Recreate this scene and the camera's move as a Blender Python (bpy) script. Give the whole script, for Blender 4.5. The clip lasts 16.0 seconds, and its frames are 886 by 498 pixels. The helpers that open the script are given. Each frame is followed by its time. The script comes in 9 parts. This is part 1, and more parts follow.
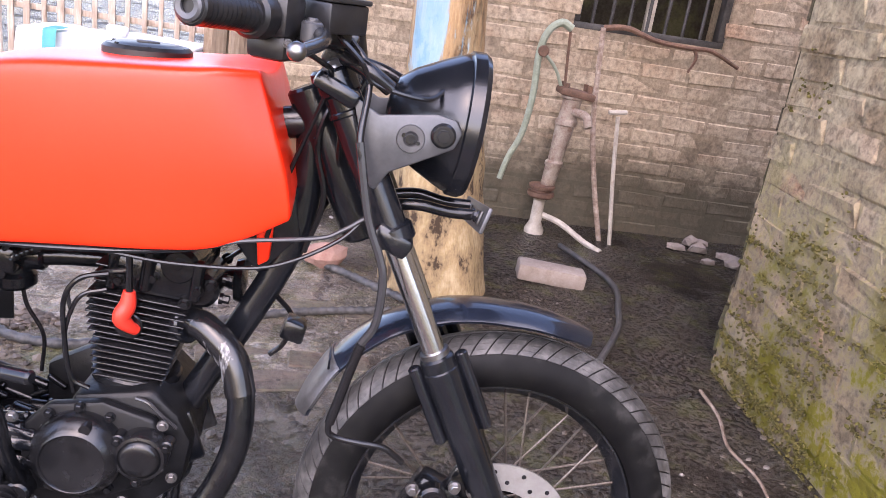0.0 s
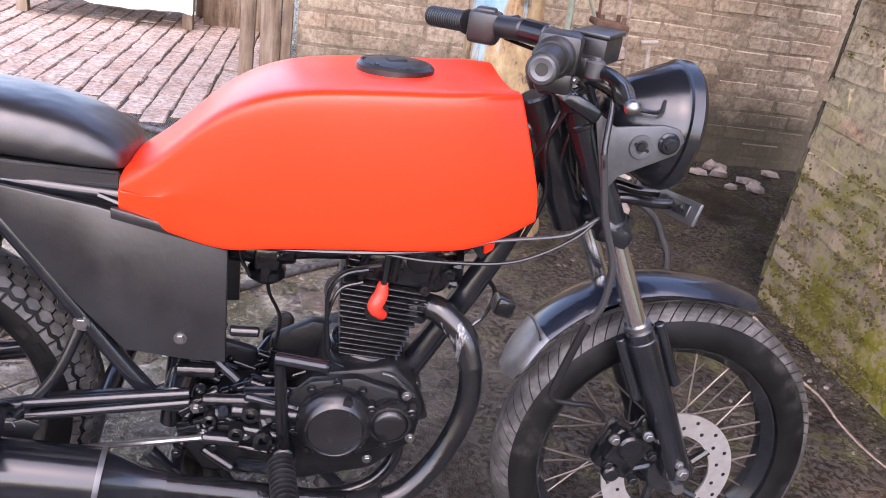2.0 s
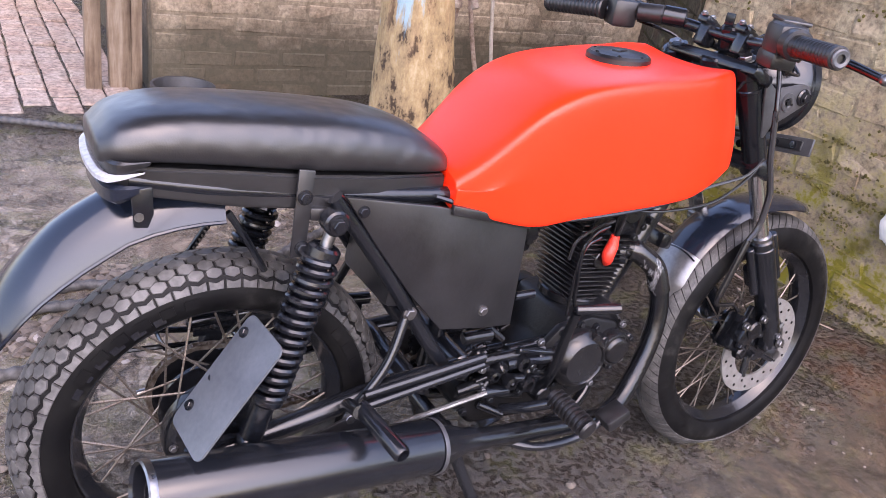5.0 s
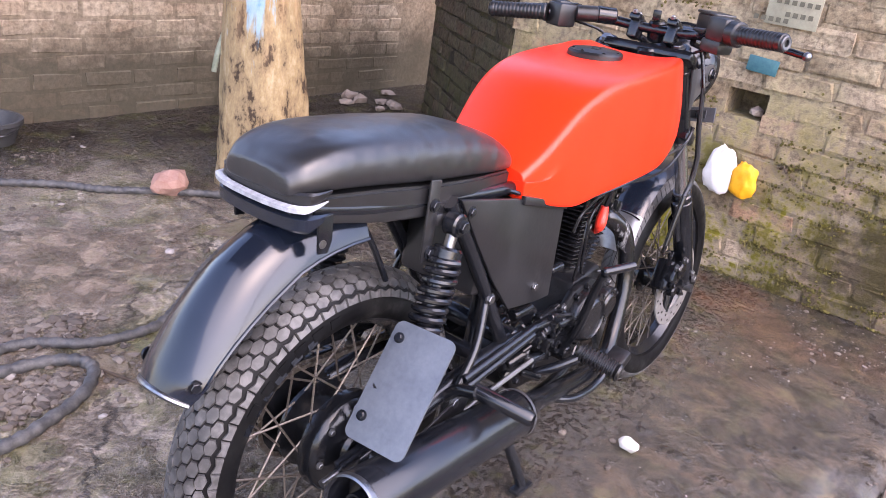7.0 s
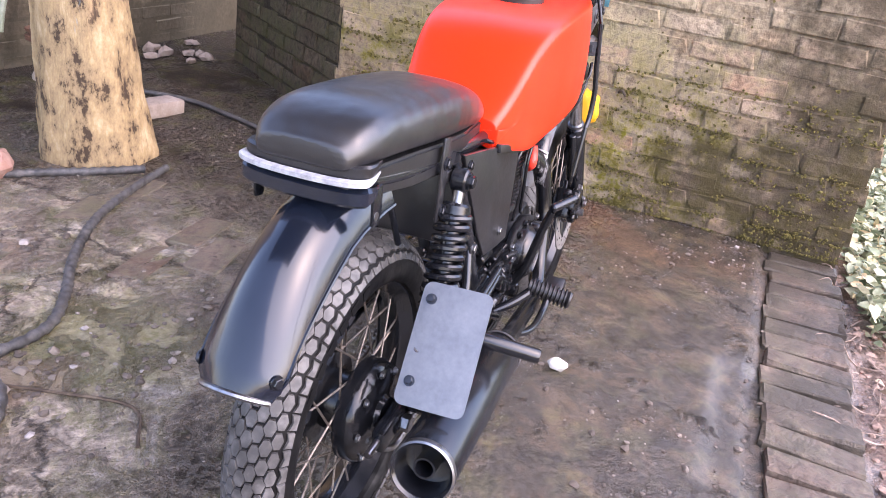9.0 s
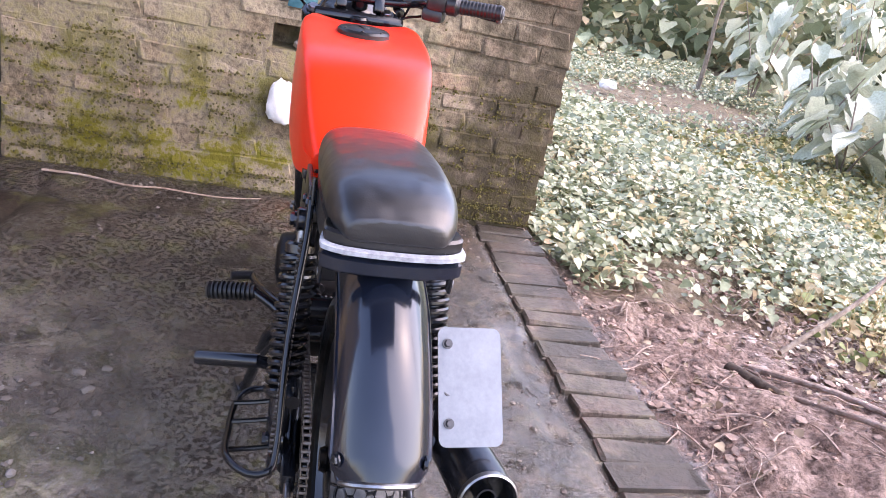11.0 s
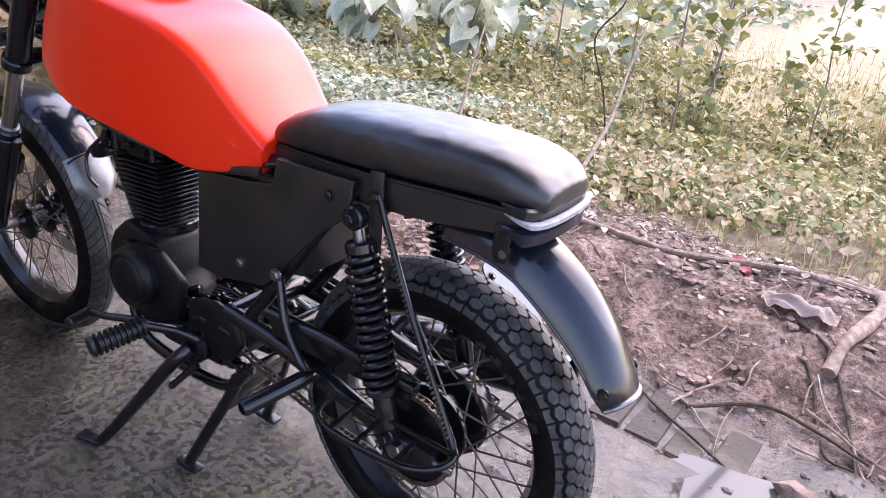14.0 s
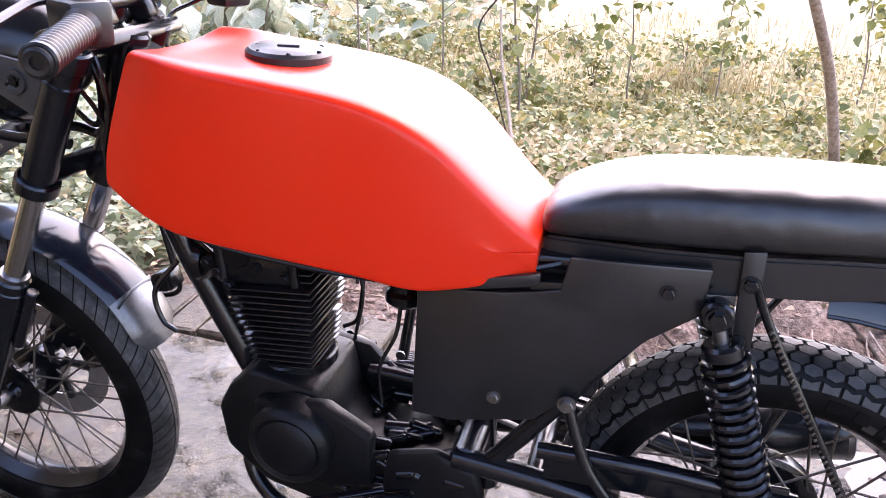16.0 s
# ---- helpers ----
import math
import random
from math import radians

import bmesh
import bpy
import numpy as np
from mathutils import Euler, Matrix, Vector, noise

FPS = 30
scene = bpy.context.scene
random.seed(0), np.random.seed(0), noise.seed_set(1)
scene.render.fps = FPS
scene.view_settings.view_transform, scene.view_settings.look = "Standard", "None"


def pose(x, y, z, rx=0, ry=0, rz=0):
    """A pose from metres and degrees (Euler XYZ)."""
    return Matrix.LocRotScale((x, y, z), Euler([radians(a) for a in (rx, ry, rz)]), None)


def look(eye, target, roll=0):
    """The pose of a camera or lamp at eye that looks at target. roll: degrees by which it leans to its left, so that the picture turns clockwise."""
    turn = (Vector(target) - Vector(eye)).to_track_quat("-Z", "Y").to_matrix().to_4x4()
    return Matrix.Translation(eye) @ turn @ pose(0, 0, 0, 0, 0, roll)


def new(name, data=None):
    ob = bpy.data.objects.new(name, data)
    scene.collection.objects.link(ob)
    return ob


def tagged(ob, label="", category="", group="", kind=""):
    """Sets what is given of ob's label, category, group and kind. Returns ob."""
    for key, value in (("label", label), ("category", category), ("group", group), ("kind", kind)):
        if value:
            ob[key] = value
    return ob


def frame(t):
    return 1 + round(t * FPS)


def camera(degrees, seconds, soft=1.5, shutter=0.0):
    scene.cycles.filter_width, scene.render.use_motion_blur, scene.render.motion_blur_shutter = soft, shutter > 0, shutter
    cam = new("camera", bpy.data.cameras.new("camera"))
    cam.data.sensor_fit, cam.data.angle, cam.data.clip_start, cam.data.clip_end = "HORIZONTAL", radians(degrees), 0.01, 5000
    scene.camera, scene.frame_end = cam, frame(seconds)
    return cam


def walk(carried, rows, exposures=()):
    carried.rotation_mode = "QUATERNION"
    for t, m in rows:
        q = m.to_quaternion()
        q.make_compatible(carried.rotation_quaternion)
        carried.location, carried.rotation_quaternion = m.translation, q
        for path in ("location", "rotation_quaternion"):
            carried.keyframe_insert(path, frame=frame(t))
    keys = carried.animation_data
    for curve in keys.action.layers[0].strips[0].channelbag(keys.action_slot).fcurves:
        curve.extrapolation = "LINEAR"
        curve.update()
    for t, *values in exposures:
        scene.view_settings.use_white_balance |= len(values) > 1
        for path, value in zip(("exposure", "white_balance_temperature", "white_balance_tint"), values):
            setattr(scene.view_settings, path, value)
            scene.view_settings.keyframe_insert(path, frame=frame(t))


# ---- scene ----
cam = camera(59.0, 16.0, soft=0.85)
PATH = [
    (0, (-0.027, -1.062, 1.046), (0.208, 0.828, 0.434), 8.9),
    (0.5, (-0.117, -1.08, 1.06), (0.118, 0.797, 0.41), 8.5),
    (1, (-0.238, -1.085, 1.094), (0.048, 0.77, 0.405), 9.1),
    (1.5, (-0.317, -1.092, 1.118), (0.018, 0.736, 0.381), 9.4),
    (2, (-0.428, -1.109, 1.155), (-0.074, 0.68, 0.335), 9.0),
    (2.5, (-0.632, -1.152, 1.193), (-0.208, 0.625, 0.38), 9.6),
    (3, (-0.767, -1.171, 1.195), (-0.242, 0.588, 0.401), 11.0),
    (3.5, (-0.866, -1.149, 1.178), (-0.131, 0.53, 0.377), 12.6),
    (4, (-0.987, -1.105, 1.177), (-0.174, 0.48, 0.267), 9.3),
    (4.5, (-1.126, -1.062, 1.165), (-0.314, 0.53, 0.267), 8.8),
    (5, (-1.284, -1.004, 1.158), (-0.284, 0.502, 0.302), 9.4),
    (5.2, (-1.334, -0.992, 1.166), (-0.293, 0.488, 0.314), 9.7),
    (7.3, (-1.82, -0.698, 1.12), (-0.28, 0.324, 0.356), 9.4),
    (7.5, (-1.842, -0.668, 1.111), (-0.281, 0.323, 0.348), 9.8),
    (8, (-1.872, -0.612, 1.096), (-0.277, 0.271, 0.275), 7.3),
    (8.2, (-1.891, -0.596, 1.097), (-0.273, 0.226, 0.259), 7.3),
    (10.3, (-1.968, -0.064, 1.135), (-0.124, -0.017, 0.362), 11.7),
    (10.5, (-1.972, -0.006, 1.133), (-0.124, -0.074, 0.37), 12.3),
    (11, (-2.037, 0.164, 1.143), (-0.229, -0.279, 0.413), 12.1),
    (11.5, (-2.013, 0.294, 1.137), (-0.279, -0.383, 0.406), 12.4),
    (12, (-1.949, 0.442, 1.137), (-0.303, -0.477, 0.471), 10.8),
    (12.5, (-1.867, 0.6, 1.143), (-0.375, -0.559, 0.488), 9.9),
    (13, (-1.784, 0.732, 1.129), (-0.448, -0.581, 0.429), 9.0),
    (13.5, (-1.676, 0.834, 1.135), (-0.547, -0.607, 0.329), 9.9),
    (14, (-1.549, 0.949, 1.139), (-0.599, -0.613, 0.329), 8.6),
    (14.5, (-1.373, 1.082, 1.136), (-0.652, -0.616, 0.362), 4.5),
    (15, (-1.206, 1.088, 1.123), (-0.594, -0.651, 0.347), 3.6),
    (15.5, (-1.019, 1.045, 1.135), (-0.47, -0.711, 0.349), 2.1),
    (16, (-0.771, 0.953, 1.094), (-0.323, -0.833, 0.312), 3.3),
]

EXPOSURES = [(0, 2.27, 6600, 31), (3.2, 2.22, 6600, 31), (4, 2.32, 6600, 31), (5, 2.14, 6600, 31), (8, 2.42, 6600, 31), (10.3, 2.57, 6600, 31), (11.2, 2.3, 6600, 31), (12, 2.02, 6600, 31), (12.5, 1.9, 6600, 31), (13.2, 1.98, 6600, 31), (14.5, 2.26, 6600, 31), (16, 2.48, 6600, 31)]
walk(cam, [(t, look(eye, target, roll)) for t, eye, target, roll in PATH], EXPOSURES)

# ---- light ----
world = bpy.data.worlds.new("sky")
scene.world = world
world.use_nodes = True
wn = world.node_tree
sky = wn.nodes.new("ShaderNodeTexSky")
sky.sky_type = "NISHITA"
sky.sun_disc = False
sky.sun_elevation = radians(48)
sky.sun_rotation = radians(192)
sky.dust_density = 1.5
sky.air_density = 1.2
wn.nodes["Background"].inputs["Strength"].default_value = 0.15
wn.links.new(sky.outputs["Color"], wn.nodes["Background"].inputs["Color"])
sun_data = bpy.data.lights.new("sun", "SUN")
sun_data.energy = 1.1
sun_data.angle = radians(90)
sun_data.color = (1.0, 0.96, 0.90)
sun = new("sun", sun_data)
SUN_AZ = radians(192)
sun_dir = Vector((math.sin(SUN_AZ) * math.cos(radians(48)), math.cos(SUN_AZ) * math.cos(radians(48)), math.sin(radians(48))))
sun.matrix_world = look(sun_dir * 20, (0, 0, 0))


# ---- materials ----
def mat(name, color, rough=0.5, metal=0.0, coat=0.0, spec=0.5):
    m = bpy.data.materials.new(name)
    m.use_nodes = True
    b = m.node_tree.nodes["Principled BSDF"]
    b.inputs["Base Color"].default_value = (*color, 1)
    b.inputs["Roughness"].default_value = rough
    b.inputs["Metallic"].default_value = metal
    b.inputs["Coat Weight"].default_value = coat
    b.inputs["Specular IOR Level"].default_value = spec
    return m


def node(m, kind, **inputs):
    n = m.node_tree.nodes.new(kind)
    for k, v in inputs.items():
        n.inputs[k.replace("_", " ")].default_value = v
    return n


def link(m, a, b):
    m.node_tree.links.new(a, b)


def coords(m, scale=(1, 1, 1)):
    tc = node(m, "ShaderNodeTexCoord")
    mp = node(m, "ShaderNodeMapping")
    mp.inputs["Scale"].default_value = scale
    link(m, tc.outputs["Object"], mp.inputs["Vector"])
    return mp.outputs["Vector"]


def noise_tex(m, vec, scale, detail=4.0, rough=0.6):
    n = node(m, "ShaderNodeTexNoise", Scale=scale, Detail=detail, Roughness=rough)
    link(m, vec, n.inputs["Vector"])
    return n.outputs["Fac"]


def ramp(m, fac, stops):
    r = m.node_tree.nodes.new("ShaderNodeValToRGB")
    els = r.color_ramp.elements
    while len(els) < len(stops):
        els.new(0.5)
    for e, (p, c) in zip(els, stops):
        e.position = p
        e.color = (*c, 1) if len(c) == 3 else c
    link(m, fac, r.inputs["Fac"])
    return r.outputs["Color"]


def mix(m, fac, a, b, kind="MIX"):
    n = m.node_tree.nodes.new("ShaderNodeMix")
    n.data_type = "RGBA"
    n.blend_type = kind
    for sock, v in ((n.inputs[0], fac), (n.inputs[6], a), (n.inputs[7], b)):
        if hasattr(v, "links"):
            link(m, v, sock)
        elif isinstance(v, (int, float)):
            sock.default_value = v
        else:
            sock.default_value = (*v, 1)
    return n.outputs[2]


def maths(m, op, a, b=0.0, clamp=False):
    n = m.node_tree.nodes.new("ShaderNodeMath")
    n.operation = op
    n.use_clamp = clamp
    for sock, v in ((n.inputs[0], a), (n.inputs[1], b)):
        if hasattr(v, "links"):
            link(m, v, sock)
        else:
            sock.default_value = v
    return n.outputs[0]


def bump(m, height, strength=0.3, distance=0.01):
    n = node(m, "ShaderNodeBump", Strength=strength, Distance=distance)
    link(m, height, n.inputs["Height"])
    link(m, n.outputs["Normal"], m.node_tree.nodes["Principled BSDF"].inputs["Normal"])


def base(m, sock):
    link(m, sock, m.node_tree.nodes["Principled BSDF"].inputs["Base Color"])


def roughness(m, sock):
    link(m, sock, m.node_tree.nodes["Principled BSDF"].inputs["Roughness"])


def worn(name, c1, c2, rough=(0.3, 0.6), scale=12.0, metal=0.0, fine=120.0, bumps=0.08, coat=0.0, spec=0.5):
    """Paint or metal with two scales of variation: broad dirt and fine grain."""
    m = mat(name, c1, rough[0], metal, coat, spec)
    v = coords(m)
    broad = noise_tex(m, v, scale, 5.0)
    grain = noise_tex(m, v, fine, 3.0)
    both = maths(m, "ADD", maths(m, "MULTIPLY", broad, 0.7), maths(m, "MULTIPLY", grain, 0.3))
    base(m, ramp(m, both, [(0.35, c1), (0.72, c2)]))
    rr = ramp(m, both, [(0.3, (rough[0],) * 3), (0.75, (rough[1],) * 3)])
    roughness(m, rr)
    if bumps:
        bump(m, grain, bumps, 0.002)
    return m


RED = worn("red_tank_paint", (0.95, 0.030, 0.004), (0.92, 0.032, 0.005), (0.28, 0.40), 5.0, bumps=0.02, coat=0.34, spec=0.22)
RED.node_tree.nodes["Principled BSDF"].inputs["Coat Roughness"].default_value = 0.28
BLACK = worn("satin_black_paint", (0.004, 0.005, 0.007), (0.010, 0.011, 0.014), (0.14, 0.30), 14.0, bumps=0.05, spec=0.58)
FENDER = worn("fender_black_paint", (0.004, 0.006, 0.011), (0.010, 0.014, 0.024), (0.13, 0.24), 9.0, bumps=0.02, coat=0.36, spec=0.42)
FENDER.node_tree.nodes["Principled BSDF"].inputs["Coat Roughness"].default_value = 0.10
COVER = worn("graphite_cover_paint", (0.004, 0.0042, 0.005), (0.011, 0.0112, 0.0125), (0.20, 0.32), 24.0, bumps=0.06, spec=0.55)
FIN = worn("oily_fin_edges", (0.005, 0.005, 0.006), (0.020, 0.020, 0.022), (0.13, 0.26), 30.0, bumps=0.05, spec=0.6)
CASTING = worn("matt_engine_casting", (0.003, 0.0033, 0.004), (0.009, 0.0093, 0.0105), (0.32, 0.55), 40.0, bumps=0.35, spec=0.26)
EAR = worn("grey_pressed_steel", (0.055, 0.057, 0.062), (0.10, 0.102, 0.108), (0.30, 0.45), 14.0, metal=0.4, bumps=0.05)
ENGINE = worn("engine_black_paint", (0.003, 0.0035, 0.0045), (0.009, 0.0095, 0.011), (0.09, 0.28), 40.0, bumps=0.25, spec=0.42)
PANEL = worn("sheet_black_paint", (0.006, 0.0063, 0.0072), (0.017, 0.0172, 0.019), (0.27, 0.44), 10.0, bumps=0.14, spec=0.72)
PLASTIC = worn("black_plastic", (0.006, 0.006, 0.0066), (0.017, 0.017, 0.0185), (0.30, 0.46), 30.0, bumps=0.08)
STEEL = worn("bare_steel", (0.30, 0.30, 0.31), (0.16, 0.155, 0.15), (0.25, 0.5), 30.0, metal=1.0)
DISC = worn("brake_disc_steel", (0.360, 0.353, 0.346), (0.259, 0.245, 0.230), (0.35, 0.55), 40.0, metal=0.7)
CHROME = mat("fork_tube_steel", (0.55, 0.55, 0.56), 0.22, 1.0)
PLATE = worn("plate_grey_paint", (0.10, 0.113, 0.128), (0.18, 0.197, 0.218), (0.4, 0.55), 12.0, metal=0.6, bumps=0.05)
STRIP = worn("white_reflector_strip", (0.42, 0.43, 0.45), (0.18, 0.185, 0.20), (0.25, 0.4), 60.0)
SPOKE = worn("rusty_spoke_steel", (0.08, 0.06, 0.045), (0.26, 0.235, 0.21), (0.35, 0.6), 60.0, metal=0.8)
CABLE = mat("cable_sheath", (0.008, 0.008, 0.009), 0.22)
CABLE_GREY = mat("grey_cable_sheath", (0.03, 0.03, 0.032), 0.18)
ORANGE = mat("red_spark_cap", (0.75, 0.04, 0.02), 0.4)
LENS = mat("headlamp_glass", (0.6, 0.62, 0.64), 0.08, 0.3)

VINYL = mat("seat_vinyl", (0.010, 0.010, 0.011), 0.34, coat=0.36, spec=0.60)
VINYL.node_tree.nodes["Principled BSDF"].inputs["Coat Roughness"].default_value = 0.31
_v = coords(VINYL)
_vo = node(VINYL, "ShaderNodeTexVoronoi", Scale=420.0)
link(VINYL, _v, _vo.inputs["Vector"])
_vlump = noise_tex(VINYL, _v, 13.0, 2.0)
bump(VINYL, maths(VINYL, "ADD", maths(VINYL, "MULTIPLY", _vo.outputs["Distance"], 0.10), maths(VINYL, "MULTIPLY", _vlump, 7.0)), 0.85, 0.0012)
roughness(VINYL, ramp(VINYL, noise_tex(VINYL, _v, 9.0), [(0.35, (0.30,) * 3), (0.7, (0.46,) * 3)]))

RUBBER = mat("tyre_rubber", (0.02, 0.02, 0.02), 0.75, spec=0.12)
_v = coords(RUBBER)
base(RUBBER, ramp(RUBBER, noise_tex(RUBBER, _v, 16.0, 6.0), [(0.38, (0.003, 0.003, 0.0035)), (0.58, (0.006, 0.006, 0.006)), (0.75, (0.03, 0.029, 0.028))]))
roughness(RUBBER, ramp(RUBBER, noise_tex(RUBBER, _v, 30.0), [(0.3, (0.36,) * 3), (0.7, (0.65,) * 3)]))
bump(RUBBER, noise_tex(RUBBER, _v, 200.0), 0.15, 0.001)


DUSTY = mat("dusty_tread_rubber", (0.1, 0.1, 0.1), 0.7)
_v = coords(DUSTY)
_d = maths(DUSTY, "ADD", maths(DUSTY, "MULTIPLY", noise_tex(DUSTY, _v, 7.0, 5.0), 0.6), maths(DUSTY, "MULTIPLY", noise_tex(DUSTY, _v, 70.0, 4.0), 0.4))
base(DUSTY, ramp(DUSTY, _d, [(0.38, (0.014, 0.014, 0.015)), (0.5, (0.040, 0.039, 0.038)), (0.63, (0.105, 0.102, 0.099))]))
roughness(DUSTY, ramp(DUSTY, _d, [(0.3, (0.4,) * 3), (0.7, (0.7,) * 3)]))
bump(DUSTY, noise_tex(DUSTY, _v, 220.0), 0.2, 0.001)


# ---- helpers ----
def bm_obj(name, bm, material, smooth=True, angle=40):
    bmesh.ops.recalc_face_normals(bm, faces=bm.faces[:])
    me = bpy.data.meshes.new(name)
    bm.to_mesh(me)
    bm.free()
    me.materials.append(material)
    if smooth:
        me.polygons.foreach_set("use_smooth", [True] * len(me.polygons))
        me.set_sharp_from_angle(angle=radians(angle))
    return new(name, me)


def under(ob, parent):
    ob.parent = parent
    m = Matrix.Identity(4)
    chain = []
    p = parent
    while p is not None:
        chain.append(p)
        p = p.parent
    for p in reversed(chain):
        m = m @ p.matrix_parent_inverse @ p.matrix_basis
    ob.matrix_parent_inverse = m.inverted()
    return ob


def part(name, bm, material, parent, label="", smooth=True, angle=40):
    ob = bm_obj(name, bm, material, smooth, angle)
    under(ob, parent)
    return tagged(ob, label) if label else ob


def thing(name, x, y, z, label, category, group="", kind=""):
    e = new(name)
    e.empty_display_size = 0.1
    e.matrix_basis = Matrix.Translation((x, y, z))
    return tagged(e, label, category, group, kind)


def solid(name, bm, material, label, category, group="", kind="", smooth=True, angle=40):
    return tagged(bm_obj(name, bm, material, smooth, angle), label, category, group, kind)


def catmull(pts, per=6):
    pts = [Vector(p) for p in pts]
    if len(pts) < 3:
        return pts
    ext = [2 * pts[0] - pts[1]] + pts + [2 * pts[-1] - pts[-2]]
    out = []
    for i in range(1, len(ext) - 2):
        p0, p1, p2, p3 = ext[i - 1:i + 3]
        for k in range(per):
            t = k / per
            out.append(0.5 * ((2 * p1) + (p2 - p0) * t + (2 * p0 - 5 * p1 + 4 * p2 - p3) * t * t + (3 * p1 - p0 - 3 * p2 + p3) * t ** 3))
    out.append(pts[-1])
    return out


def sweep(bm, pts, r, seg=10, smooth_path=True, per=6, cap=True):
    """A round tube along a path; r is one radius or a function of the share of the way."""
    path = catmull(pts, per) if smooth_path else [Vector(p) for p in pts]
    n = len(path)
    tang = [(path[min(i + 1, n - 1)] - path[max(i - 1, 0)]).normalized() for i in range(n)]
    up = Vector((0, 0, 1)) if abs(tang[0].z) < 0.9 else Vector((1, 0, 0))
    u = tang[0].cross(up).normalized()
    rings = []
    for i in range(n):
        u = (u - tang[i] * u.dot(tang[i])).normalized()
        w = tang[i].cross(u)
        rad = r(i / (n - 1)) if callable(r) else r
        rings.append([bm.verts.new(path[i] + (u * math.cos(2 * math.pi * k / seg) + w * math.sin(2 * math.pi * k / seg)) * rad) for k in range(seg)])
    for a, b in zip(rings, rings[1:]):
        for k in range(seg):
            bm.faces.new((a[k], a[(k + 1) % seg], b[(k + 1) % seg], b[k]))
    if cap:
        bm.faces.new(rings[0])
        bm.faces.new(rings[-1])
    return bm


def tube(pts, r, seg=10, smooth_path=True, per=6):
    return sweep(bmesh.new(), pts, r, seg, smooth_path, per)


def lathe(bm, profile, centre, axis="y", seg=32, closed=False, start=0.0, arc=2 * math.pi):
    """Turns (radius, along) pairs about an axis through centre."""
    c = Vector(centre)
    full = arc > 2 * math.pi - 1e-6
    steps = seg if full else seg + 1
    rings = []
    for k in range(steps):
        a = start + arc * k / seg
        ring = []
        for r, h in profile:
            if axis == "y":
                p = Vector((r * math.cos(a), h, r * math.sin(a)))
            elif axis == "z":
                p = Vector((r * math.cos(a), r * math.sin(a), h))
            else:
                p = Vector((h, r * math.cos(a), r * math.sin(a)))
            ring.append(bm.verts.new(c + p))
        rings.append(ring)
    n = len(profile)
    for k in range(seg):
        a, b = rings[k], rings[(k + 1) % steps]
        for j in range(n if closed else n - 1):
            f = (a[j], a[(j + 1) % n], b[(j + 1) % n], b[j])
            bm.faces.new(f)
    bmesh.ops.remove_doubles(bm, verts=bm.verts[:], dist=1e-5)
    return bm


def cyl(bm, a, b, r, seg=16, r2=None, bevel=0.0):
    """A turned rod from a to b, with its end edges rounded off."""
    a, b = Vector(a), Vector(b)
    r2 = r if r2 is None else r2
    d = (b - a)
    L = d.length
    q = d.to_track_quat("Z", "Y").to_matrix().to_4x4()
    v = min(bevel, r * 0.5, r2 * 0.5, L * 0.4)
    prof = [(0, 0), (r - v, 0), (r, v), (r2, L - v), (r2 - v, L), (0, L)] if v > 0 else [(0, 0), (r, 0), (r2, L), (0, L)]
    tmp = bmesh.new()
    lathe(tmp, prof, (0, 0, 0), "z", seg)
    tmp.transform(Matrix.Translation(a) @ q)
    me = bpy.data.meshes.new("tmp")
    tmp.to_mesh(me)
    tmp.free()
    bm.from_mesh(me)
    bpy.data.meshes.remove(me)
    return bm


def box(bm, c, size, rot=(0, 0, 0), bevel=0.003):
    tmp = bmesh.new()
    bmesh.ops.create_cube(tmp, size=1)
    tmp.transform(Matrix.Diagonal((*size, 1)))
    if bevel > 0:
        bmesh.ops.bevel(tmp, geom=tmp.edges[:], offset=min(bevel, min(size) * 0.45), segments=2, affect="EDGES", profile=0.5)
    tmp.transform(pose(*c, *rot))
    me = bpy.data.meshes.new("tmp")
    tmp.to_mesh(me)
    tmp.free()
    bm.from_mesh(me)
    bpy.data.meshes.remove(me)
    return bm


def prism(bm, poly, y0, y1, bevel=0.003):
    """A plate: a polygon in the x-z plane with thickness along y."""
    tmp = bmesh.new()
    f = tmp.faces.new([tmp.verts.new((x, y0, z)) for x, z in poly])
    r = bmesh.ops.extrude_face_region(tmp, geom=[f])
    for v in r["geom"]:
        if isinstance(v, bmesh.types.BMVert):
            v.co.y = y1
    if bevel > 0:
        bmesh.ops.recalc_face_normals(tmp, faces=tmp.faces[:])
        bmesh.ops.bevel(tmp, geom=tmp.edges[:], offset=bevel, segments=2, affect="EDGES", profile=0.5)
    me = bpy.data.meshes.new("tmp")
    tmp.to_mesh(me)
    tmp.free()
    bm.from_mesh(me)
    bpy.data.meshes.remove(me)
    return bm


def loft(bm, rings, closed_ring=False, caps=True):
    vr = [[bm.verts.new(p) for p in ring] for ring in rings]
    n = len(vr[0])
    for a, b in zip(vr, vr[1:]):
        for k in range(n if closed_ring else n - 1):
            bm.faces.new((a[k], a[(k + 1) % n], b[(k + 1) % n], b[k]))
    if caps:
        bm.faces.new(vr[0])
        bm.faces.new(vr[-1])
    return bm


def lerp_table(table, x):
    """Straight-line lookup in a sorted table of (x, value)."""
    if x <= table[0][0]:
        return table[0][1]
    for (a, va), (b, vb) in zip(table, table[1:]):
        if x <= b:
            t = (x - a) / (b - a)
            return va + (vb - va) * t
    return table[-1][1]


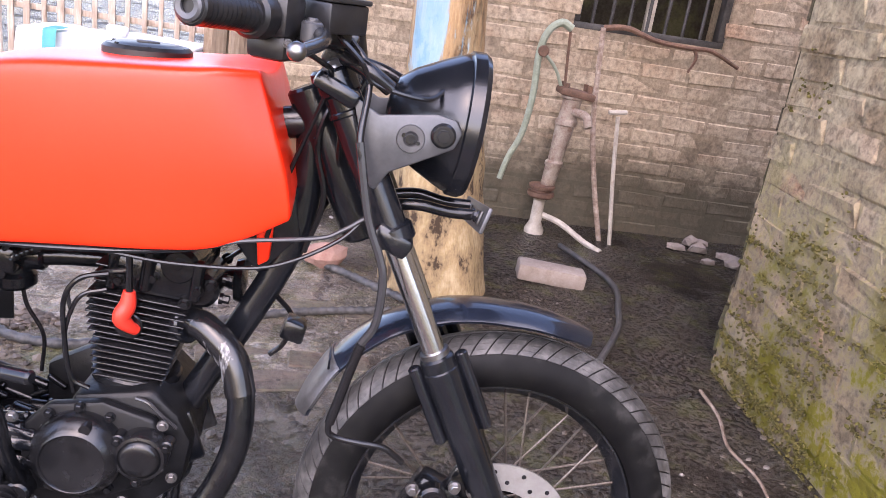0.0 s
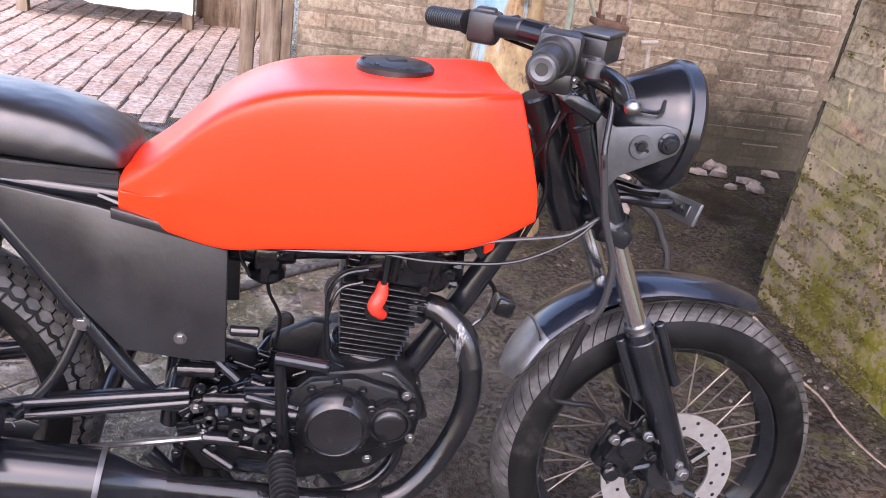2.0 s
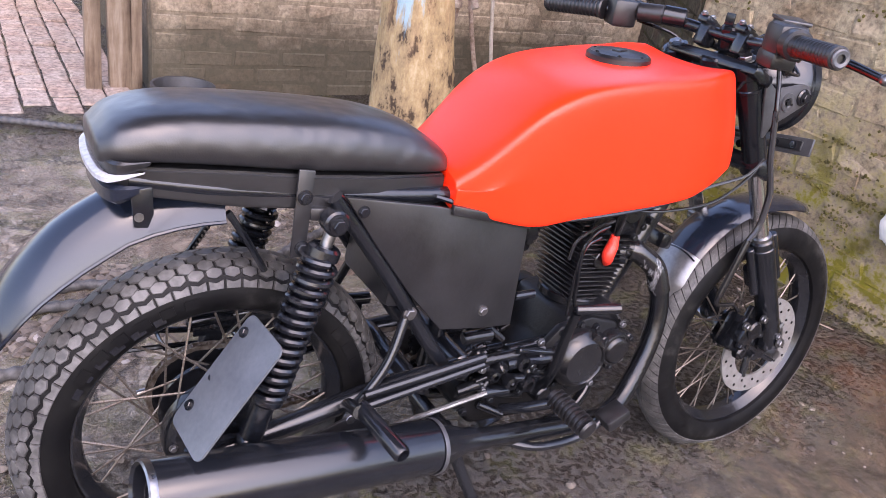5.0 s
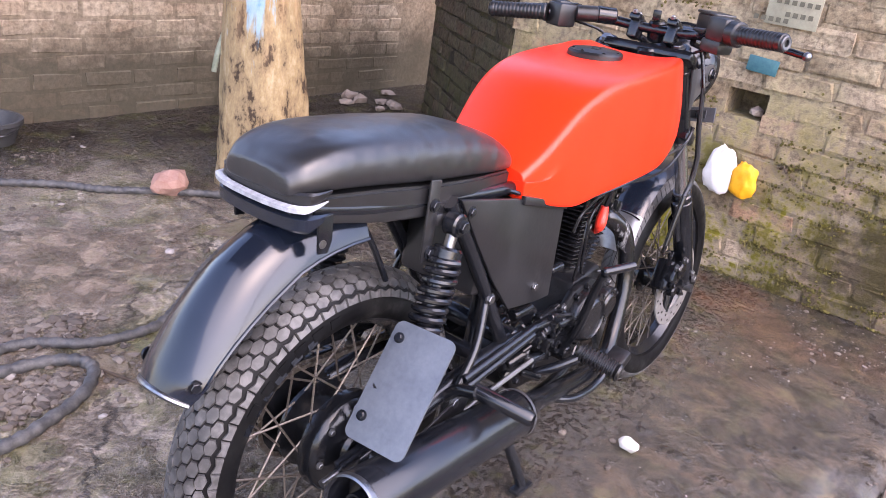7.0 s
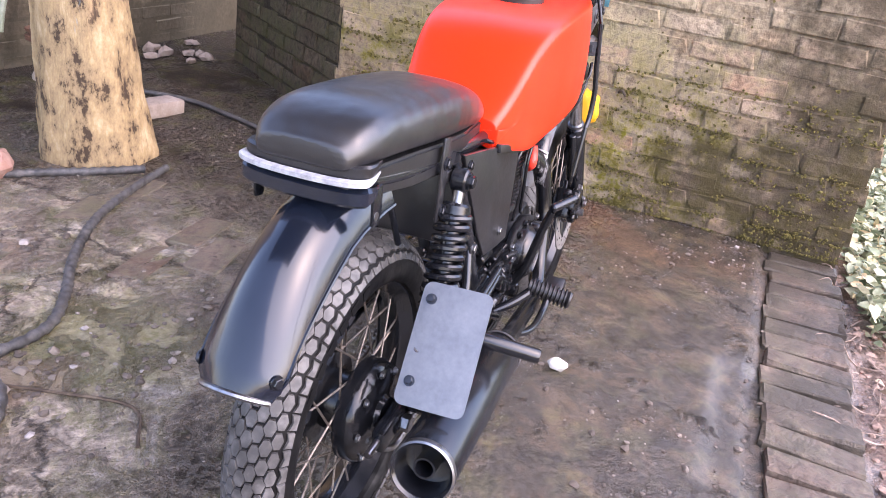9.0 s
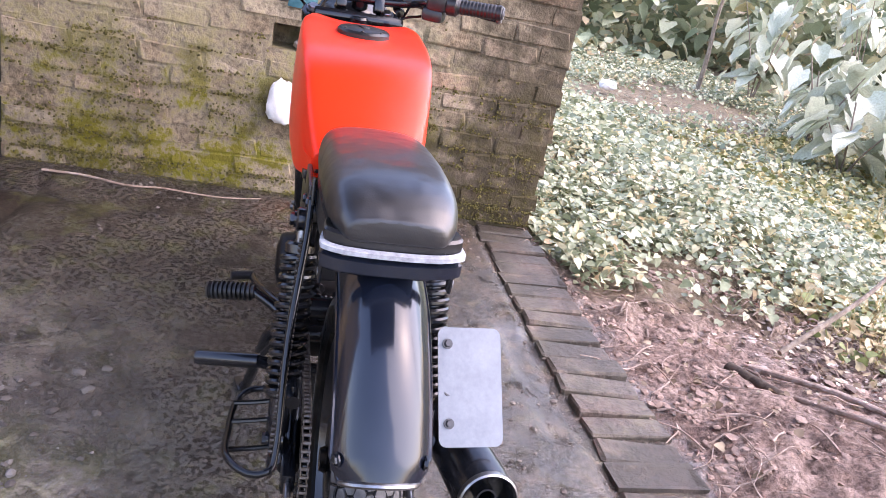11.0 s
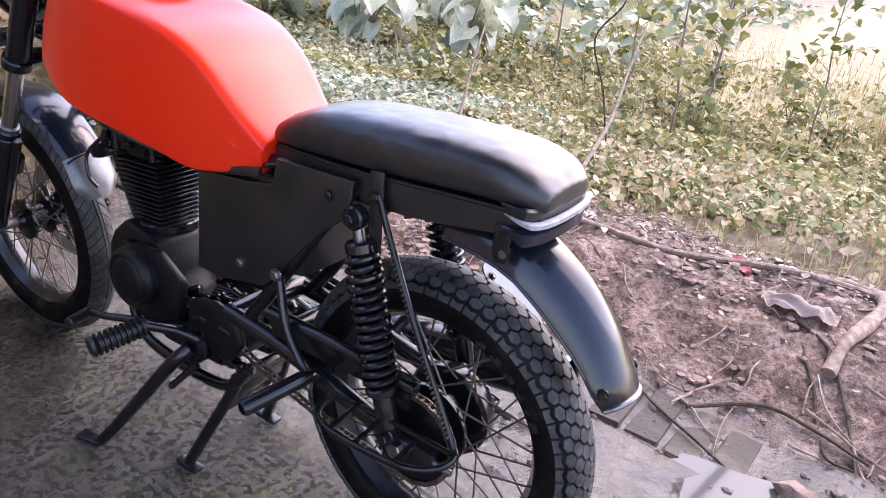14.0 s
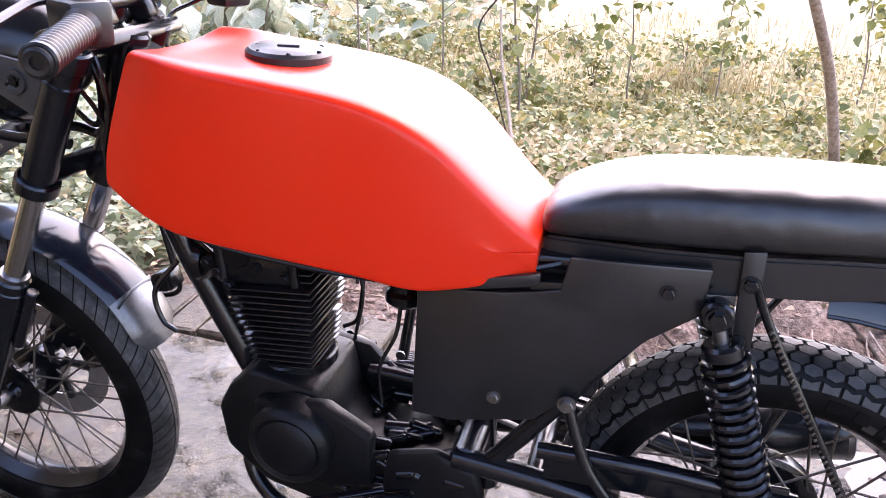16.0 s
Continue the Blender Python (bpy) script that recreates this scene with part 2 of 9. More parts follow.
def bolt(bm, p, axis=(0, -1, 0), r=0.008, h=0.006):
    a = Vector(p)
    d = Vector(axis).normalized()
    cyl(bm, a, a + d * h * 0.35, r * 1.35, 12)
    cyl(bm, a, a + d * h, r, 6, bevel=0.001)
    return bm


# ---- ground ----
def smooth(a, b, x):
    t = min(1.0, max(0.0, (x - a) / (b - a)))
    return t * t * (3 - 2 * t)


def ground_z(x, y):
    """Height of the ground: level porch floor, a brick edge, an earth bank and land that falls away."""
    n1 = noise.noise(Vector((x * 1.3, y * 1.3, 0.3)))
    n2 = noise.noise(Vector((x * 7, y * 7, 4.1)))
    n3 = noise.noise(Vector((x * 22, y * 22, 9.7)))
    inside = smooth(-1.02, -0.98, y)
    groove = 0.035 * math.exp(-((y + 0.735) / 0.016) ** 2) * smooth(-2.6, -1.2, x + 0.5 * n1)
    porch = 0.008 * n1 + 0.003 * n2 + 0.0015 * n3 - groove
    porch -= 0.02 * smooth(-0.60, -0.64, y) * (1 - smooth(-0.735, -0.74, y)) * smooth(-0.45, -0.4, x) * (1 - smooth(0.16, 0.2, x))
    porch -= 0.030 * (1 - smooth(-0.76, -0.74, y)) * smooth(-1.62, -1.45, x)
    porch -= 0.024 * math.exp(-((x + 1.62) / 0.34) ** 2 - ((y + 0.62) / 0.17) ** 2)
    porch -= 0.020 * math.exp(-((y - 1.01 - 0.03 * n1) / 0.018) ** 2) * smooth(-0.7, -0.4, x) * (1 - smooth(1.0, 1.12, x))
    ridge = 0.19 * math.exp(-((y + 1.72) / 0.50) ** 2) * (1 - smooth(-0.9, 0.5, x)) + 0.05 * math.exp(-((y + 1.3) / 0.3) ** 2) * (1 - smooth(0.2, 1.2, x))
    fall = -0.5 * smooth(2.4, 6.5, -y + 0.35 * max(0.0, x - 1))
    n4 = noise.noise(Vector((x * 15 + 3 * n2, y * 15 - 3 * n2, 1.9)))
    rough = 0.03 * n1 + 0.026 * n2 + 0.014 * n3 - 0.030 * abs(n4)
    out = -0.07 + ridge + fall + rough * (1.3 if y < -1.15 else 0.6)
    far = 0.35 * smooth(9, 16, -y) * (1 - smooth(-1, 3, x))
    return inside * porch + (1 - inside) * (out + far)


def spaced(lo, hi, step, reach, grow=1.22):
    mid = list(np.arange(lo, hi + 1e-6, step))
    out, d, v = [], step, hi
    while v < reach:
        d *= grow
        v += d
        out.append(v)
    down, d, v = [], step, lo
    while v > -reach:
        d *= grow
        v -= d
        down.append(v)
    return down[::-1] + mid + out


GX, GY = spaced(-2.5, 2.2, 0.02, 400), spaced(-2.7, 2.9, 0.02, 400)
gverts = [(x, y, ground_z(x, y)) for y in GY for x in GX]
nx = len(GX)
gfaces = [(j * nx + i, j * nx + i + 1, (j + 1) * nx + i + 1, (j + 1) * nx + i) for j in range(len(GY) - 1) for i in range(nx - 1)]
gmesh = bpy.data.meshes.new("ground")
gmesh.from_pydata(gverts, [], gfaces)
gmesh.polygons.foreach_set("use_smooth", [True] * len(gmesh.polygons))

GROUND = mat("ground_earth_and_cement", (0.1, 0.08, 0.06), 0.8)
_v = coords(GROUND)
_sep = node(GROUND, "ShaderNodeSeparateXYZ")
link(GROUND, _v, _sep.inputs[0])
gx_, gy_ = _sep.outputs[0], _sep.outputs[1]
_n_big = noise_tex(GROUND, _v, 1.6, 6.0, 0.65)
_n_mid = noise_tex(GROUND, _v, 7.0, 6.0, 0.7)
_n_fine = noise_tex(GROUND, _v, 60.0, 5.0, 0.7)
_n_grit = noise_tex(GROUND, _v, 240.0, 3.0, 0.6)


def band(sock, a, b):
    """0 below a, 1 above b."""
    n = GROUND.node_tree.nodes.new("ShaderNodeMapRange")
    n.inputs["From Min"].default_value, n.inputs["From Max"].default_value = a, b
    n.interpolation_type = "SMOOTHSTEP"
    link(GROUND, sock, n.inputs["Value"])
    return n.outputs["Result"]


_wob = maths(GROUND, "ADD", gy_, maths(GROUND, "MULTIPLY", maths(GROUND, "SUBTRACT", _n_mid, 0.5), 0.35))
_wobx = maths(GROUND, "ADD", gx_, maths(GROUND, "MULTIPLY", maths(GROUND, "SUBTRACT", _n_big, 0.5), 1.2))
_n_scrape = node(GROUND, "ShaderNodeTexNoise", Scale=3.1, Detail=9.0, Roughness=0.72, Distortion=0.8)
link(GROUND, _v, _n_scrape.inputs["Vector"])
_n_scrape = _n_scrape.outputs["Fac"]
_damp = ramp(GROUND, _n_scrape, [(0.36, (0.018, 0.012, 0.008)), (0.44, (0.028, 0.021, 0.015)), (0.52, (0.043, 0.033, 0.023)), (0.58, (0.052, 0.044, 0.030)), (0.65, (0.071, 0.061, 0.048)), (0.72, (0.148, 0.134, 0.118))])
_dry = ramp(GROUND, _n_scrape, [(0.36, (0.11, 0.088, 0.066)), (0.43, (0.19, 0.158, 0.124)), (0.50, (0.26, 0.222, 0.18)), (0.55, (0.22, 0.196, 0.13)), (0.61, (0.32, 0.288, 0.245)), (0.70, (0.48, 0.445, 0.40))])
_left = maths(GROUND, "MULTIPLY", maths(GROUND, "SUBTRACT", 1.0, band(_wobx, -0.35, 0.45), True), band(_wob, 0.15, 0.6))
_left = maths(GROUND, "MULTIPLY", _left, maths(GROUND, "SUBTRACT", 1.0, band(_wob, 2.0, 2.5), True))
_porch = mix(GROUND, _left, _damp, _dry)
_spots = ramp(GROUND, _n_fine, [(0.36, (0.55, 0.54, 0.53)), (0.5, (0.98, 0.97, 0.96)), (0.64, (1.34, 1.32, 1.28))])
_porch = mix(GROUND, 1.0, _porch, _spots, "MULTIPLY")
_n_blot = node(GROUND, "ShaderNodeTexNoise", Scale=9.0, Detail=7.0, Roughness=0.68, Distortion=0.6)
link(GROUND, _v, _n_blot.inputs["Vector"])
_blot = ramp(GROUND, _n_blot.outputs["Fac"], [(0.36, (0.52, 0.50, 0.48)), (0.47, (0.92, 0.90, 0.88)), (0.55, (1.04, 1.02, 1.0)), (0.66, (1.42, 1.39, 1.35))])
_crv = node(GROUND, "ShaderNodeTexVoronoi", Scale=1.15)
_crv.feature = "DISTANCE_TO_EDGE"
_cvm = node(GROUND, "ShaderNodeVectorMath")
_cvm.operation = "MULTIPLY_ADD"
_cvm.inputs[1].default_value = (0.22, 0.22, 0.22)
link(GROUND, _n_blot.outputs["Color"], _cvm.inputs[0])
link(GROUND, _v, _cvm.inputs[2])
link(GROUND, _cvm.outputs[0], _crv.inputs["Vector"])
_crack = ramp(GROUND, _crv.outputs["Distance"], [(0.004, (1, 1, 1)), (0.016, (0, 0, 0))])
_porch = mix(GROUND, maths(GROUND, "MULTIPLY", _crack, 0.8), _porch, (0.018, 0.014, 0.011))
_mossg = maths(GROUND, "MULTIPLY", band(_n_mid, 0.52, 0.60), 0.6)
_porch = mix(GROUND, _mossg, _porch, (0.085, 0.085, 0.03))


def spot(x, y, r, soft):
    """1 within r of a place on the floor, with an uneven edge."""
    n = node(GROUND, "ShaderNodeVectorMath")
    n.operation = "DISTANCE"
    n.inputs[1].default_value = (x, y, 0)
    link(GROUND, _v, n.inputs[0])
    d = maths(GROUND, "ADD", n.outputs["Value"], maths(GROUND, "MULTIPLY", maths(GROUND, "SUBTRACT", _n_mid, 0.5), 0.5))
    return maths(GROUND, "SUBTRACT", 1.0, band(d, r, r + soft), True)


# a patch of green algae, and smooth brown mud dried on the cement
_porch = mix(GROUND, maths(GROUND, "MULTIPLY", spot(-0.70, 0.79, 0.17, 0.10), 0.55), _porch, (0.12, 0.125, 0.045))
_mud = maths(GROUND, "MAXIMUM", spot(-0.72, 1.42, 0.22, 0.12), spot(-0.90, 0.83, 0.08, 0.06))
_porch = mix(GROUND, maths(GROUND, "MULTIPLY", _mud, 0.6), _porch, (0.17, 0.125, 0.088))
_rust = maths(GROUND, "MULTIPLY", band(_n_big, 0.5, 0.62), maths(GROUND, "MULTIPLY", band(gx_, 0.2, 0.7), maths(GROUND, "SUBTRACT", 1.0, band(gy_, -0.2, 0.5), True)))
_porch = mix(GROUND, maths(GROUND, "MULTIPLY", _rust, 0.6), _porch, (0.14, 0.062, 0.03))
_porch = mix(GROUND, 1.0, _porch, _blot, "MULTIPLY")
# a broad damp patch beside the engine, with the porch shade painted in
_damp_shade = maths(GROUND, "MULTIPLY", spot(-0.20, 0.33, 0.36, 0.24), maths(GROUND, "ADD", 0.30, maths(GROUND, "MULTIPLY", band(_n_fine, 0.40, 0.58), 0.35)))
_porch = mix(GROUND, _damp_shade, _porch, (0.030, 0.023, 0.019))
_dirt = ramp(GROUND, _n_mid, [(0.30, (0.081, 0.051, 0.040)), (0.45, (0.215, 0.148, 0.118)), (0.58, (0.360, 0.264, 0.215)), (0.72, (0.534, 0.429, 0.366))])
_dirt = mix(GROUND, 1.0, _dirt, ramp(GROUND, _n_fine, [(0.36, (0.38, 0.36, 0.34)), (0.62, (1.3, 1.28, 1.25))]), "MULTIPLY")
_veg = ramp(GROUND, _n_mid, [(0.3, (0.07, 0.055, 0.03)), (0.5, (0.17, 0.13, 0.08)), (0.7, (0.28, 0.23, 0.14))])
_straw = ramp(GROUND, _n_mid, [(0.3, (0.288, 0.216, 0.105)), (0.7, (0.496, 0.416, 0.238))])
_toveg = band(maths(GROUND, "SUBTRACT", 0.0, _wob), 2.0, 2.5)
_toveg = maths(GROUND, "MAXIMUM", _toveg, maths(GROUND, "MULTIPLY", band(gx_, 0.3, 0.9), band(maths(GROUND, "SUBTRACT", 0.0, _wob), 1.0, 1.15)))
_out = mix(GROUND, _toveg, _dirt, _veg)
_tostraw = maths(GROUND, "MULTIPLY", band(maths(GROUND, "SUBTRACT", 0.0, _wob), 5.5, 8.0), maths(GROUND, "SUBTRACT", 1.0, band(gx_, 1.0, 4.5), True))
_out = mix(GROUND, _tostraw, _out, _straw)
_isout = band(maths(GROUND, "SUBTRACT", 0.0, gy_), 0.98, 1.03)
_col = mix(GROUND, _isout, _porch, _out)
_wet = maths(GROUND, "MULTIPLY", maths(GROUND, "SUBTRACT", 1.0, band(_wobx, 1.0, 1.6), True), band(maths(GROUND, "SUBTRACT", 0.0, gy_), 0.0, 0.25))
_wet = maths(GROUND, "MULTIPLY", _wet, maths(GROUND, "SUBTRACT", 1.0, band(maths(GROUND, "SUBTRACT", 0.0, _wob), 1.0, 1.12), True))
_wetn = maths(GROUND, "MULTIPLY", _wet, band(_n_mid, 0.33, 0.45))
_pools = maths(GROUND, "MULTIPLY", maths(GROUND, "MULTIPLY", _left, maths(GROUND, "SUBTRACT", 1.0, band(_wob, 1.5, 2.0), True)), band(_n_blot.outputs["Fac"], 0.47, 0.53))
_damps = maths(GROUND, "MULTIPLY", band(_n_big, 0.36, 0.50), maths(GROUND, "SUBTRACT", 1.0, _isout))
_tint = ramp(GROUND, _n_blot.outputs["Fac"], [(0.38, (0.034, 0.028, 0.022)), (0.50, (0.060, 0.050, 0.038)), (0.62, (0.115, 0.082, 0.052))])
_col = mix(GROUND, maths(GROUND, "MULTIPLY", _wetn, 0.56), _col, _tint)
base(GROUND, _col)
_wetn = maths(GROUND, "MAXIMUM", _wetn, maths(GROUND, "MULTIPLY", _pools, 0.9))
_r = maths(GROUND, "SUBTRACT", 0.66, maths(GROUND, "MULTIPLY", _wetn, 0.54), True)
_r = maths(GROUND, "SUBTRACT", _r, maths(GROUND, "MULTIPLY", maths(GROUND, "MULTIPLY", _damps, band(_n_fine, 0.44, 0.52)), 0.52), True)
roughness(GROUND, _r)
_film = maths(GROUND, "MAXIMUM", _wetn, maths(GROUND, "MULTIPLY", _damps, band(_n_fine, 0.44, 0.52)))
link(GROUND, maths(GROUND, "ADD", 0.15, maths(GROUND, "MULTIPLY", _film, 0.62)), GROUND.node_tree.nodes["Principled BSDF"].inputs["Specular IOR Level"])
_n_lump = noise_tex(GROUND, _v, 22.0, 5.0, 0.65)
_h = maths(GROUND, "ADD", maths(GROUND, "ADD", maths(GROUND, "MULTIPLY", _n_fine, 0.5), maths(GROUND, "MULTIPLY", _n_grit, 0.2)), maths(GROUND, "MULTIPLY", _n_lump, 0.6))
_h = maths(GROUND, "MULTIPLY", _h, maths(GROUND, "SUBTRACT", 1.0, maths(GROUND, "MULTIPLY", _wetn, 0.60)))
bump(GROUND, _h, 1.0, 0.022)
gmesh.materials.append(GROUND)
ground = tagged(new("ground", gmesh), "damp earth and cracked cement floor running out to an earth bank", "ground", kind="structure")


# shallow muddy puddle in the dip beside the edging
WATER = mat("muddy_water", (0.085, 0.085, 0.085), 0.06, spec=0.30)
bm = bmesh.new()
rim = []
for k in range(72):
    a = 2 * math.pi * k / 72
    q = 1.0 + 0.22 * noise.noise(Vector((math.cos(a) * 1.6, math.sin(a) * 1.6, 2.2))) + 0.10 * noise.noise(Vector((math.cos(a) * 5, math.sin(a) * 5, 6.1)))
    rim.append(bm.verts.new((-1.63 + 0.44 * q * math.cos(a), -0.62 + 0.185 * q * math.sin(a), -0.010)))
bm.faces.new(rim)
solid("water", bm, WATER, "shallow muddy puddle reflecting the bright sky", "puddle", kind="structure", smooth=False)


# ---- brick ----
def position_of(m):
    return node(m, "ShaderNodeNewGeometry").outputs["Position"]


def brick_mat(name, tones, mortar_tint, moss=0.0, dark=(0.05, 0.045, 0.035), moss_col=(0.15, 0.15, 0.03), top=1.6, damp=0.0, relief=0.9, speck=0.75):
    m = mat(name, tones[0], 0.9, spec=0.25)
    pos = position_of(m)
    info = node(m, "ShaderNodeObjectInfo")
    n1 = noise_tex(m, pos, 5.0, 6.0, 0.65)
    n2 = noise_tex(m, pos, 38.0, 5.0, 0.7)
    n3 = noise_tex(m, pos, 2.2, 5.0, 0.6)
    col = ramp(m, info.outputs["Random"], [(0.0, tones[0]), (0.45, tones[1]), (0.8, tones[2]), (1.0, tones[3])])
    col = mix(m, maths(m, "MULTIPLY", ramp(m, n1, [(0.40, (0, 0, 0)), (0.58, (1, 1, 1))]), 0.85), col, mortar_tint)
    col = mix(m, 1.0, col, ramp(m, n2, [(0.36, (1 - 0.60 * speck, 1 - 0.61 * speck, 1 - 0.62 * speck)), (0.5, (1.0, 0.99, 0.98)), (0.62, (1 + 0.5 * speck, 1 + 0.47 * speck, 1 + 0.44 * speck))]), "MULTIPLY")
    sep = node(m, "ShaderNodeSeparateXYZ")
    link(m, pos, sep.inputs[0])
    if moss:
        low = maths(m, "SUBTRACT", 1.0, maths(m, "MULTIPLY", sep.outputs[2], 1.15), True)
        k = maths(m, "MULTIPLY", ramp(m, maths(m, "ADD", maths(m, "MULTIPLY", n1, 0.5), maths(m, "MULTIPLY", n2, 0.3)), [(0.37, (0, 0, 0)), (0.46, (1, 1, 1))]), maths(m, "ADD", 0.12, low))
        col = mix(m, maths(m, "MULTIPLY", maths(m, "MULTIPLY", k, moss), 1.5, True), col, moss_col)
        # gradient in y darkens the outer end, brightness put into the colour
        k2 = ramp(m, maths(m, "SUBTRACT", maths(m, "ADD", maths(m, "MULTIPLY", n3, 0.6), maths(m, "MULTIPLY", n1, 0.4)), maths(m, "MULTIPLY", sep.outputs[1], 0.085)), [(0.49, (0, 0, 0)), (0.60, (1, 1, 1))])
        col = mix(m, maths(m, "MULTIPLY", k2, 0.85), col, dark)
    if damp:
        n4 = maths(m, "ADD", sep.outputs[2], maths(m, "MULTIPLY", maths(m, "SUBTRACT", n1, 0.5), 0.35))
        k = maths(m, "MULTIPLY", maths(m, "SUBTRACT", 0.50, n4), 4.0, True)
        col = mix(m, maths(m, "MULTIPLY", k, damp, True), col, (0.060, 0.054, 0.036))
    base(m, col)
    bump(m, maths(m, "ADD", maths(m, "MULTIPLY", n2, 0.5), maths(m, "MULTIPLY", n1, 0.5)), relief, 0.02)
    return m


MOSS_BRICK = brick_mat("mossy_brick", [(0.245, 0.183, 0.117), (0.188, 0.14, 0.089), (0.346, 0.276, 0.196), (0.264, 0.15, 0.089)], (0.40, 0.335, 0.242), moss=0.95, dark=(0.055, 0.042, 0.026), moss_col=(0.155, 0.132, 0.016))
# damp brick whose dark tones also hold the shade of the turned-away wall end
DARK_BRICK = brick_mat("damp_shaded_brick", [(0.085, 0.068, 0.045), (0.07, 0.053, 0.035), (0.105, 0.085, 0.058), (0.08, 0.052, 0.034)], (0.10, 0.088, 0.06), moss=0.5, moss_col=(0.06, 0.065, 0.02))
PALE_BRICK = brick_mat("pale_washed_brick", [(0.345, 0.262, 0.182), (0.305, 0.226, 0.155), (0.37, 0.29, 0.205), (0.325, 0.215, 0.142)], (0.40, 0.325, 0.235), damp=0.85, relief=0.5, speck=0.6)
PAVER = brick_mat("paving_brick", [(0.353, 0.260, 0.206), (0.302, 0.218, 0.172), (0.403, 0.311, 0.258), (0.336, 0.235, 0.181)], (0.386, 0.319, 0.267))
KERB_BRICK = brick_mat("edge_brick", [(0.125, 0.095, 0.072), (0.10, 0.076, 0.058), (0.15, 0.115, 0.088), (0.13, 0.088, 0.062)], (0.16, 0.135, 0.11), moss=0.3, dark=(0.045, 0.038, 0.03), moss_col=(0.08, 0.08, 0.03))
KERB_BRICK.node_tree.nodes["Principled BSDF"].inputs["Roughness"].default_value = 0.5


def mortar(name, c1, c2, moss=0.0):
    m = mat(name, c1, 0.95, spec=0.2)
    pos = position_of(m)
    n1, n2 = noise_tex(m, pos, 6.0, 6.0), noise_tex(m, pos, 50.0, 5.0)
    col = ramp(m, n1, [(0.35, c1), (0.65, c2)])
    col = mix(m, 1.0, col, ramp(m, n2, [(0.3, (0.6, 0.6, 0.6)), (0.65, (1.1, 1.1, 1.1))]), "MULTIPLY")
    if moss:
        col = mix(m, maths(m, "MULTIPLY", ramp(m, n1, [(0.45, (0, 0, 0)), (0.6, (1, 1, 1))]), moss), col, (0.12, 0.12, 0.03))
    base(m, col)
    bump(m, n2, 0.6, 0.012)
    return m


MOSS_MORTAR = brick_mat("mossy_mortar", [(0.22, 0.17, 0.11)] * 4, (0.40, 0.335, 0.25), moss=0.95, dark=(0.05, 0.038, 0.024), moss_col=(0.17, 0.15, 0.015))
# dark mortar with the same shade put into its colour
DARK_MORTAR = mortar("damp_shaded_mortar", (0.045, 0.038, 0.028), (0.075, 0.067, 0.046), 0.3)
PALE_MORTAR = brick_mat("pale_mortar", [(0.22, 0.168, 0.115)] * 4, (0.31, 0.248, 0.176), damp=0.85, relief=0.4, speck=0.5)


def brick_mesh(name, seed, material, l=0.235, h=0.072, d=0.05, wear=0.004):
    """One worn brick: a bevelled block with its corners moved a little."""
    rnd = random.Random(seed)
    bm = bmesh.new()
    bmesh.ops.create_cube(bm, size=1)
    bm.transform(Matrix.Diagonal((l, d, h, 1)))
    bmesh.ops.bevel(bm, geom=bm.edges[:], offset=0.007, segments=1, affect="EDGES")
    for v in bm.verts:
        v.co += Vector((rnd.uniform(-1, 1), rnd.uniform(-0.6, 0.6), rnd.uniform(-1, 1))) * wear
    me = bpy.data.meshes.new(name)
    bm.to_mesh(me)
    bm.free()
    me.materials.append(material)
    return me


def lay_bricks(parent, meshes, origin, along, out, length, z0, z1, pitch=(0.245, 0.082), proud=0.012, ragged=0.0, skip=(), seed=1, uneven=0.006):
    """Courses of bricks on a wall face; every brick is a piece of its own."""
    rnd = random.Random(seed)
    along, out = Vector(along).normalized(), Vector(out).normalized()
    rot = Matrix((along, out, Vector((0, 0, 1)))).transposed().to_4x4()
    rows = int((z1 - z0) / pitch[1])
    for r in range(rows):
        z = z0 + (r + 0.5) * pitch[1]
        s = -0.5 * pitch[0] * (r % 2) + rnd.uniform(-0.02, 0.02)
        lo, hi = -ragged * rnd.random(), length + ragged * rnd.random()
        while s < hi:
            a, b = max(s, lo), min(s + pitch[0], hi)
            if b - a > 0.05:
                mid = (a + b) / 2
                if not any(x0 < mid < x1 and c0 < z < c1 for x0, x1, c0, c1 in skip):
                    ob = new("brick", rnd.choice(meshes))
                    p = Vector(origin) + along * mid + out * (proud - 0.024 + rnd.uniform(-uneven, uneven * 0.8)) + Vector((0, 0, z + rnd.uniform(-0.003, 0.003)))
                    ob.matrix_basis = Matrix.Translation(p) @ rot @ pose(0, 0, 0, 0, rnd.uniform(-1.0, 1.0), rnd.uniform(-1.2, 1.2)) @ Matrix.Diagonal(((b - a - 0.010) / 0.235, 1, (pitch[1] - 0.010) / 0.072, 1))
                    under(ob, parent)
            s += pitch[0]


WALL_H = 2.0


# front wall with its slanting end, a plan extruded upwards
def plan_wall(name, plan, z0, z1, material, label):
    bm = bmesh.new()
    f = bm.faces.new([bm.verts.new((x, y, z0)) for x, y in plan])
    r = bmesh.ops.extrude_face_region(bm, geom=[f])
    for v in r["geom"]:
        if isinstance(v, bmesh.types.BMVert):
            v.co.z = z1
    return solid(name, bm, material, label, "wall", kind="structure", smooth=False)




def wall_boxes(name, pieces, material, label):
    """A wall of butted blocks round its openings; each block is (x0, y0, z0, x1, y1, z1)."""
    bm = bmesh.new()
    for x0, y0, z0, x1, y1, z1 in pieces:
        box(bm, ((x0 + x1) / 2, (y0 + y1) / 2, (z0 + z1) / 2), (x1 - x0, y1 - y0, z1 - z0), (0, 0, 0), 0)
    return solid(name, bm, material, label, "wall", kind="structure", smooth=False)


